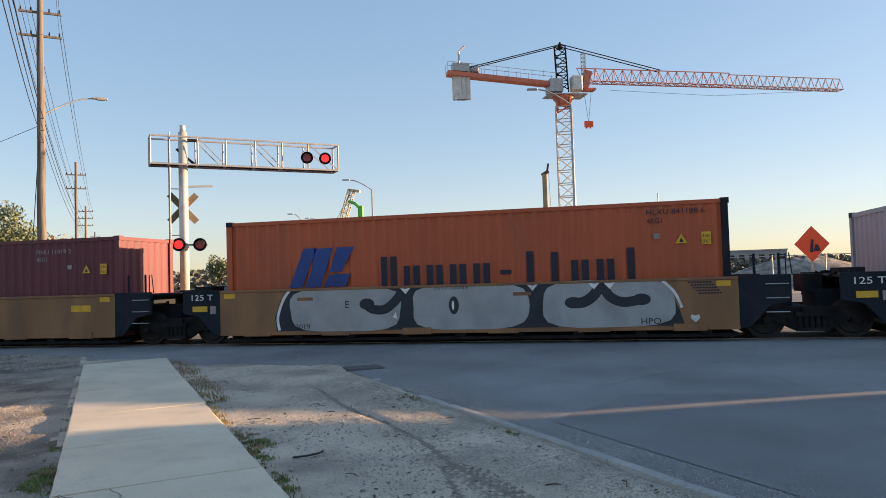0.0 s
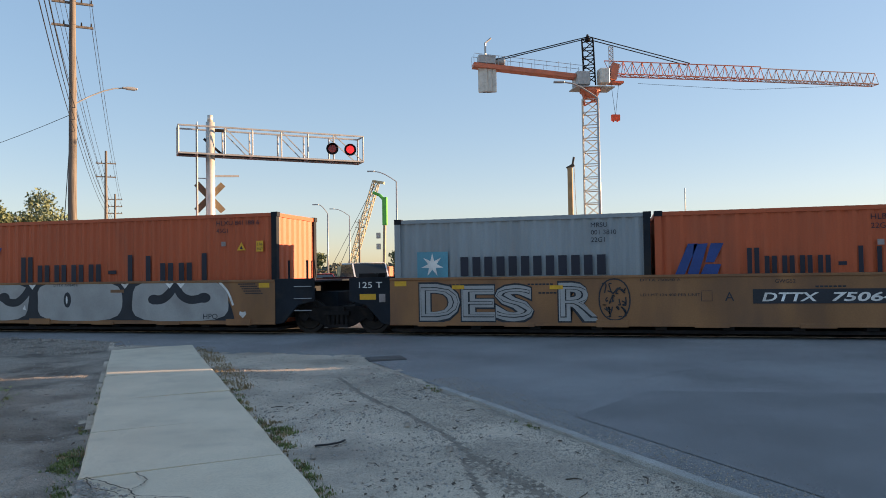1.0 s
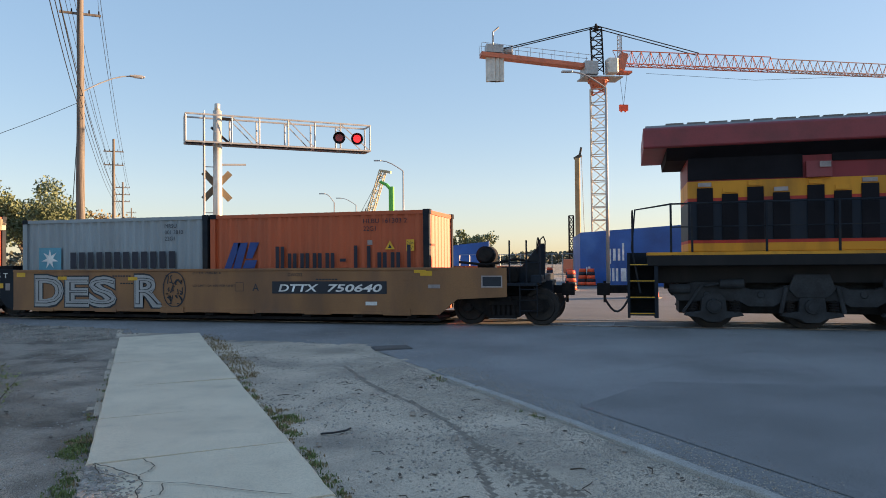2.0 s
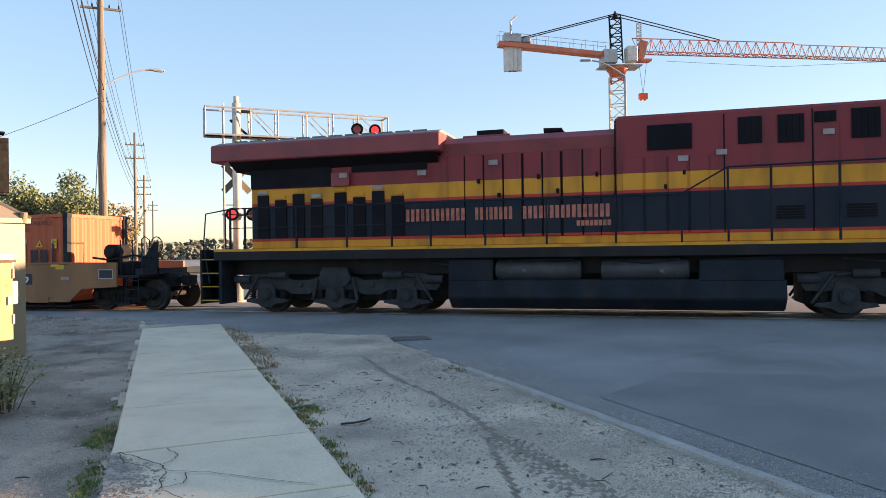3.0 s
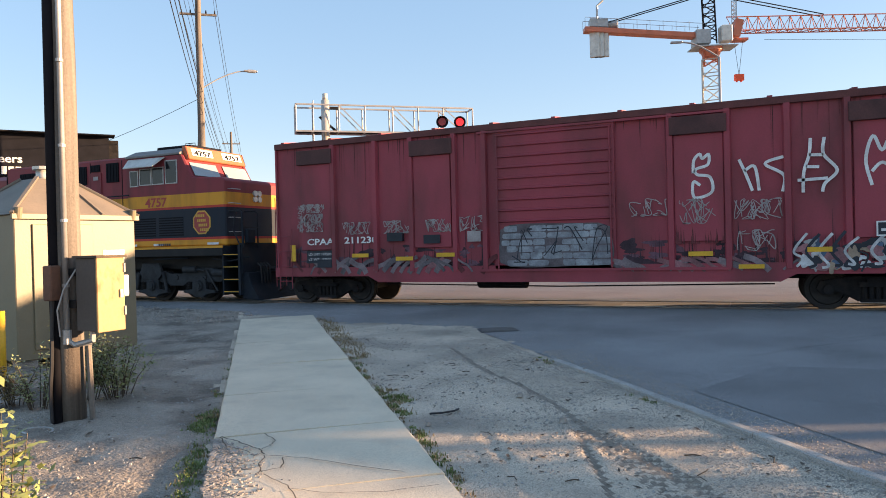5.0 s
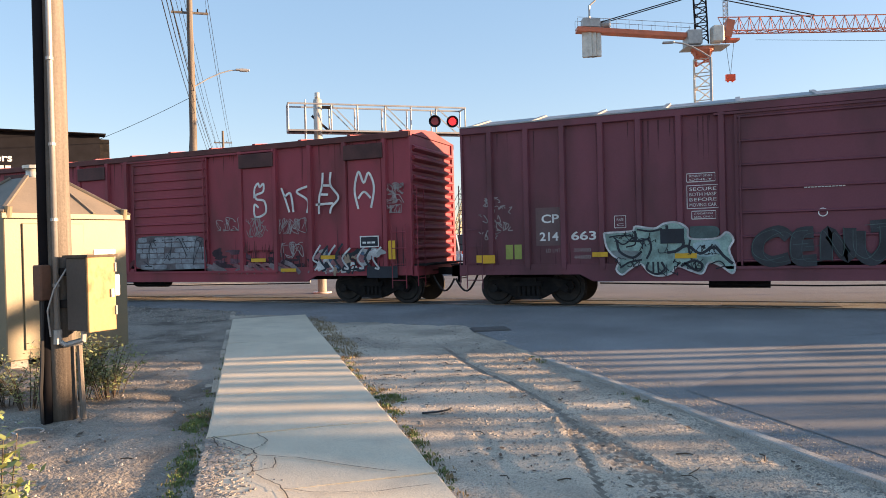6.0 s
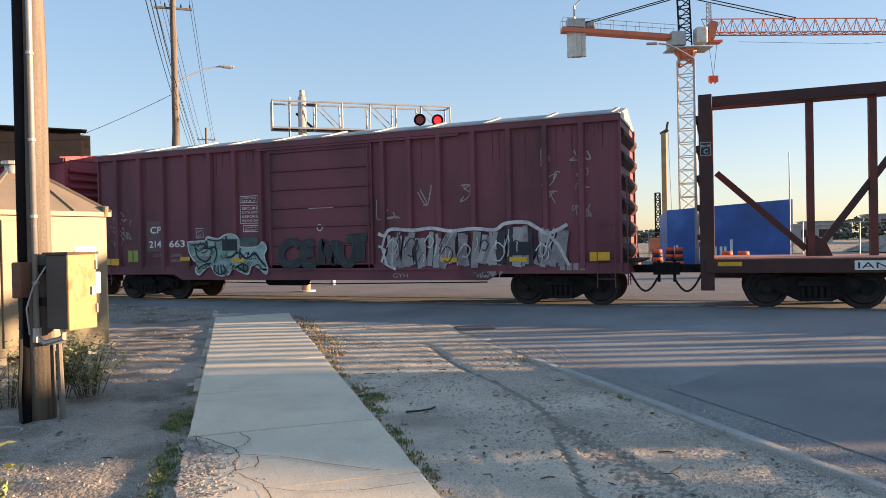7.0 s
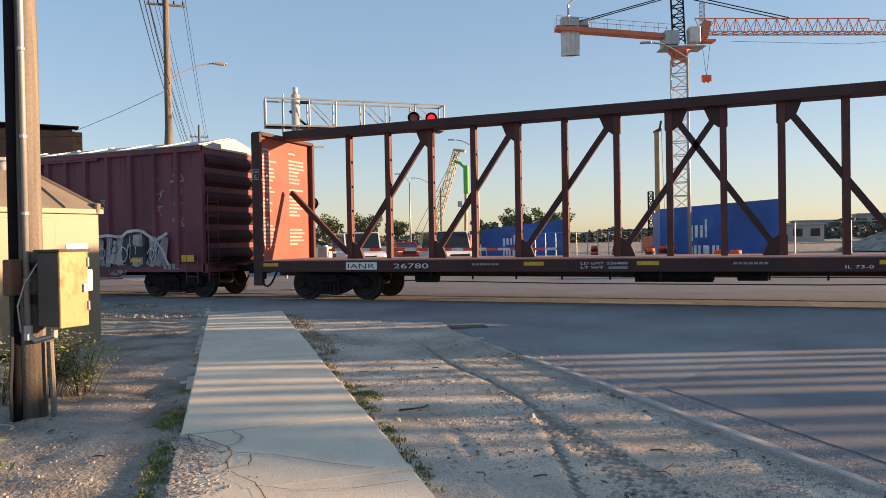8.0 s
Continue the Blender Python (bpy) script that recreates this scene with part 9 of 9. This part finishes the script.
def paint_brown_boxcar():
    c, y = b2, -1.448
    text("number_text", "CP", 2.0, 2.10, 0.20, M_white, c, y - 0.005, width=0.42, bold=0.006)
    text("number_text", "214", 1.95, 1.68, 0.20, M_white, c, y - 0.005, width=0.45, bold=0.006)
    text("number_text", "663", 2.70, 1.68, 0.20, M_white, c, y - 0.005, width=0.58, bold=0.006)
    decal("number_ground", Build().flat([(1.86, 1.56), (2.46, 1.56), (2.46, 2.46), (1.86, 2.46)], y), mat("faded patch", (0.15, 0.09, 0.09), 0.7), c)
    text("limit_text", "LD LMT", 2.1, 1.40, 0.09, M_dimwhite, c, y - 0.005, width=0.34)
    text("limit_text", "204000", 2.75, 1.40, 0.09, M_dimwhite, c, y - 0.005, width=0.4)
    text("limit_text", "44000", 2.75, 1.24, 0.09, M_dimwhite, c, y - 0.005, width=0.4)
    def framed(x0, x1, z0, z1, lines, h):
        b = Build()
        b.ribbon([(x0, z0), (x1, z0), (x1, z1), (x0, z1), (x0, z0)], 0.018, y - 0.003)
        decal("notice_frame", b, M_white, c)
        for k, s in enumerate(lines):
            text("notice_text", s, x0 + 0.05, z1 - (k + 1) * (z1 - z0) / (len(lines) + 0.35), h, M_white, c, y - 0.003, width=(x1 - x0) - 0.1)
    framed(5.27, 5.92, 2.30, 2.80, ("SECURE", "BOTH HASP", "BEFORE", "MOVING CAR"), 0.075)
    framed(5.27, 5.85, 2.88, 3.06, ("SECURITY DEVICE", "ONLY"), 0.045)
    framed(5.36, 5.85, 2.07, 2.24, ("STANDARD CAR", "SEAL ONLY"), 0.04)
    framed(3.70, 3.95, 1.93, 2.2, ("PLATE", "C"), 0.06)
    decal("door_bars", letters(Build(), 7.55, 2.63, 0.75, 0.05, 12, -1.535), M_white, c)
    ring = blob(7.80, 7.96, 2.04, 2.20, p=2)
    decal("door_ring", Build().ribbon(ring + [ring[0]], 0.02, -1.535), M_white, c)
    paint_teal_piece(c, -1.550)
    paint_door_piece(c, -1.560)
    paint_block_piece(c, -1.550)
    grime(c, 0.2, 15.5, 1.12, 1.9, 60, 4, M_brownsoot, -1.4435, True)
    grime(c, 0.2, 15.5, 2.8, 4.3, 60, 5, M_brownsoot, -1.4435, False)
    # loose white letters
    b = Build()
    for k, (x, z, w, h) in enumerate(((9.65, 2.3, .5, .7), (10.65, 2.6, .35, .5), (11.75, 2.65, .35, .4), (13.95, 3.4, .3, .4), (13.95, 2.95, .3, .3), (13.95, 2.5, .3, .3), (14.6, 3.5, .4, .25), (14.65, 3.1, .3, .25), (14.65, 2.7, .3, .3), (14.65, 2.2, .35, .25))):
        scribble(b, x, z, w, h, 800 + k, 0.03, y - 0.006, 5)
    for k in range(5):
        scribble(b, 0.45 + 0.3 * (k % 2), 1.75 + 0.2 * k, 0.5, 0.2, 820 + k, 0.02, y - 0.006, 8)
    decal("spray_tag", b, M_dimwhite, c, "thin pale sprayed letters")
    decal("number_bars", letters(Build(), 14.3, 0.96, 0.62, 0.16, 4, -1.518), M_dimwhite, c)
    text("spray_text", "GYH", 10.0, 0.78, 0.12, M_dimwhite, c, -1.518, width=0.42)
    decal("spray_tag", scribble(Build(), 12.2, 0.8, 0.7, 0.12, 850, 0.03, -1.518, 8), M_dimwhite, c)
    for x, z, w, h in ((0.38, 1.16, 0.48, 0.2), (5.0, 1.22, 0.45, 0.11), (11.35, 1.17, 0.42, 0.11), (13.1, 1.17, 0.42, 0.11), (15.0, 1.17, 0.45, 0.2), (3.2, 1.28, 0.35, 0.11)):
        decal("reflector", Build().flat([(x, z), (x + w, z), (x + w, z + h), (x, z + h)], -1.563), M_yellow, c)
    for x, z in ((13.1, 1.32), (4.7, 1.55)):
        part("card_holder", Build().box(x, x + 0.5, -1.562, -1.44, z, z + 0.32), M_spray, c)
    for k in range(2):
        decal("green_tag", Build().flat([(1.1 + 0.22 * k, 1.25), (1.28 + 0.22 * k, 1.25), (1.28 + 0.22 * k, 1.6), (1.1 + 0.22 * k, 1.6)], y - 0.004), mat("green spray paint", (0.3, 0.34, 0.08), 0.7), c)
    # dark hatches on the roof
    for x in (2.6, 6.7, 10.3, 13.4):
        part("roof_hatch", Build().box(x, x + 0.55, -0.7, 0.1, 4.52, 4.66), M_dark, c, bevel=0.02)

paint_brown_boxcar()

# ---------- weeds and small things on the ground ----------
def weed_strip():
    rnd = random.Random(21)
    def blades(b, x, y, n, h, r):
        for _ in range(n):
            a, q = rnd.uniform(0, 6.28), r * math.sqrt(rnd.random())
            px, py = x + q * math.cos(a), y + q * math.sin(a)
            t = rnd.uniform(0, 6.28)
            w = rnd.uniform(0.003, 0.007)
            hh = h * rnd.uniform(.4, 1.1)
            lean = Vector((math.cos(t), math.sin(t), 0)) * hh * rnd.uniform(.2, .9)
            s = Vector((-math.sin(t), math.cos(t), 0)) * w
            p = Vector((px, py, gz(px, py) - 0.01))
            m = p + lean * 0.4 + Vector((0, 0, hh * 0.7))
            e = p + lean + Vector((0, 0, hh * 0.85))
            b.add([p - s, p + s, m + s * 0.8, m - s * 0.8, e], [(0, 1, 2, 3), (3, 2, 4)])
    green, dry = Build(), Build()
    spots = [(1.33, 3.6, .10, 60), (1.36, 3.95, .14, 120), (1.33, 4.9, .10, 90), (1.31, 5.3, .10, 80), (1.34, 5.7, .08, 70), (1.36, 6.1, .10, 90), (1.35, 6.9, .12, 100), (1.38, 7.35, .16, 200),
             (1.5, 7.55, .14, 160), (1.34, 8.0, .08, 60), (1.30, 8.9, .08, 60), (1.34, 9.6, .1, 60), (1.32, 10.5, .12, 90), (-0.48, 3.2, .16, 160), (-0.52, 3.8, .18, 180), (-0.5, 4.4, .16, 160), (-0.5, 5.0, .12, 100), (-0.55, 5.5, .10, 80),
             (-0.5, 6.2, .08, 60), (-0.52, 7.0, .12, 160), (-0.6, 7.3, .10, 90), (-0.48, 8.6, .06, 40), (3.9, 9.3, .10, 60), (3.88, 6.5, .08, 40)]
    for c, u, r, n in spots:
        for _ in range(6):      # an uneven low mat, drawn out along the edge
            x, y = plan(c + rnd.gauss(0, r * 0.35), u + rnd.gauss(0, r * 1.6))
            blades(green if rnd.random() < 0.75 else dry, x, y, n // 4, rnd.uniform(0.022, 0.045) if n < 150 else rnd.uniform(0.03, 0.07), r * rnd.uniform(.3, .7))
            blades(dry, x, y, n // 16, 0.04, r)
    for _ in range(90):
        u = rnd.uniform(2.3, 7.8)
        x, y = plan(-0.5 - abs(rnd.gauss(0, 0.06)) - 0.03 * math.sin(u * 4), u)
        blades(green, x, y, 34, rnd.uniform(0.02, 0.05), 0.07)
    for _ in range(70):
        c, u = rnd.choice((1.31, 1.35, -0.46)), rnd.uniform(2.5, 12)
        x, y = plan(c + rnd.uniform(-.03, .05), u)
        blades(dry if rnd.random() < 0.4 else green, x, y, 8, 0.04, 0.05)
    for _ in range(120):
        c, u = 1.35 + rnd.uniform(-.05, .28), rnd.uniform(10.3, 16.6)
        x, y = plan(c, u)
        blades(dry, x, y, 14, 0.05, 0.12)
    tagged(part("weeds", green, M_grass), "green weeds along the sidewalk edges", "weeds", kind="stuff")
    tagged(part("dry_grass", dry, M_straw), "dry grass tufts along the sidewalk edges", "grass", kind="stuff")

weed_strip()

def leafy_weed(x, y, h, w, n, seed, leaf, label, size=0.065):
    rnd = random.Random(seed)
    t = thing("shrub", label, "shrub", on_ground(x, y), group="weedy shrubs")
    stems, leaves = Build(), Build()
    for k in range(n):
        a = rnd.uniform(0, 6.28)
        e = Vector((math.cos(a) * w * rnd.uniform(.2, 1), math.sin(a) * w * rnd.uniform(.2, 1), h * rnd.uniform(.55, 1.05)))
        m = Vector((e.x * 0.55, e.y * 0.55, e.z * 0.5))
        o = Vector((e.x * 0.3, e.y * 0.3, -0.02))
        stems.tube(o, m, 0.006, 0.005, n=5)
        stems.tube(m, e, 0.005, 0.002, n=5)
        for i in range(64):
            q = rnd.uniform(.25, 1)
            p = (o.lerp(m, q * 2) if q < .5 else m.lerp(e, q * 2 - 1)) + Vector((rnd.gauss(0, 1), rnd.gauss(0, 1), rnd.gauss(0, 1))) * size * 0.9
            d = Vector((rnd.gauss(0, 1), rnd.gauss(0, 1), rnd.uniform(-.2, .8))).normalized() * size * rnd.uniform(.6, 1.3)
            s = d.cross(Vector((rnd.gauss(0, .4), rnd.gauss(0, .4), 1))).normalized() * size * 0.27
            leaves.add([p, p + d * 0.5 + s, p + d, p + d * 0.5 - s], [(0, 1, 2, 3)])
    part("stem", stems, M_bark, t)
    tagged(part("leaves", leaves, leaf, t), kind="stuff")

# leaf green lightened to put sunlight into the colour
M_shrub = mat("lightened green leaves", (0.27, 0.30, 0.13), 0.6, vary=0.4, scale=6, bump=0)
leafy_weed(-7.0, 5.7, 0.95, 0.50, 24, 1, M_shrub, "airy green weed shrub at the pole base", 0.05)
leafy_weed(-6.75, 5.95, 0.62, 0.50, 22, 5, M_shrub, "airy green weed shrub beside the pole", 0.05)
leafy_weed(-7.15, 5.25, 0.62, 0.40, 14, 2, M_shrub, "leafy green weed by the pole", 0.042)
leafy_weed(-7.6, 5.3, 0.45, 0.35, 10, 6, M_leaf2, "dry weed near the cabinet", 0.05)
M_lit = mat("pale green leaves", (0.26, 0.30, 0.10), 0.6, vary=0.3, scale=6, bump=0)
leafy_weed(-3.0, 2.0, 1.02, 0.14, 11, 3, M_lit, "pale green leafy plant in the dirt", 0.055)
leafy_weed(-2.8, 1.78, 0.85, 0.14, 9, 4, M_lit, "pale green leafy plant in the dirt", 0.055)

def litter():
    rnd = random.Random(40)
    for k in range(26):
        c, u = (rnd.uniform(1.6, 3.8), rnd.uniform(3.6, 9.5)) if k < 17 else (rnd.uniform(-3.5, -0.8), rnd.uniform(3.5, 8))
        x, y = plan(c, u)
        a = rnd.uniform(0, 3.14)
        L = rnd.uniform(.03, .10)
        b = Build().path([(-L * math.cos(a), -L * math.sin(a), 0.012), (0.01, 0.012, 0.02), (L * math.cos(a + .25), L * math.sin(a + .25), 0.012)], rnd.uniform(.003, .006), 5)
        tagged(part("twig", b, M_bark, at=(x, y, gz(x, y) - 0.012)), "dark dry twig lying on the gravel", "twig", group="twigs")
    b = Build()
    for k in range(20):
        a0, a1 = 2 * math.pi * k / 20, 2 * math.pi * (k + 1) / 20
        if k < 15:
            b.tube((0.16 * math.cos(a0), 0.11 * math.sin(a0), 0.012), (0.16 * math.cos(a1), 0.11 * math.sin(a1), 0.012), 0.009, n=5)
    x, y = plan(-2.05, 7.4)
    tagged(part("wire_loop", b, M_galv, at=(x, y, gz(x, y))), "bent loop of pale wire in the dirt", "wire")
    b = Build()
    b.path([(0, 0, 0.015), (0.12, 0.05, 0.02), (0.2, 0.16, 0.02), (0.2, 0.27, 0.015)], 0.010, 6)
    tagged(part("rubber_strip", b, M_cable, at=(-2.9, 6.25, 0.0)), "black curved strip of rubber on the gravel", "debris")
    g = thing("drain_cover", "dark rectangular drain cover set in the asphalt", "drain cover", (-4.40, 12.68, gz(-4.4, 12.68) + 0.012))
    g.rotation_euler.z = radians(30)
    part("frame", Build().box(-0.36, 0.36, -0.26, 0.26, -0.03, 0.0), M_seam, g)
    for k in range(9):
        part("grate_bar", Build().box(-0.33, 0.33, -0.235 + 0.054 * k, -0.205 + 0.054 * k, 0.0, 0.014), M_panel, g)

litter()

# ---------- what moves ----------
def motions():
    """The whole train rolls towards -x at an even speed; its wheels turn with it."""
    for ob, s in MOVERS:
        z = ob.location.z
        walk(ob, [(k * 0.5, pose(s - SPEED * k * 0.5, TRACK_Y, z)) for k in range(17)])
    for ob, x, r in WHEELS:
        z = ob.location.z
        turn = math.degrees(SPEED / 30 / r)
        walk(ob, [(k / 30, pose(x, 0, z, 0, -turn * k, 0)) for k in range(241)])

motions()
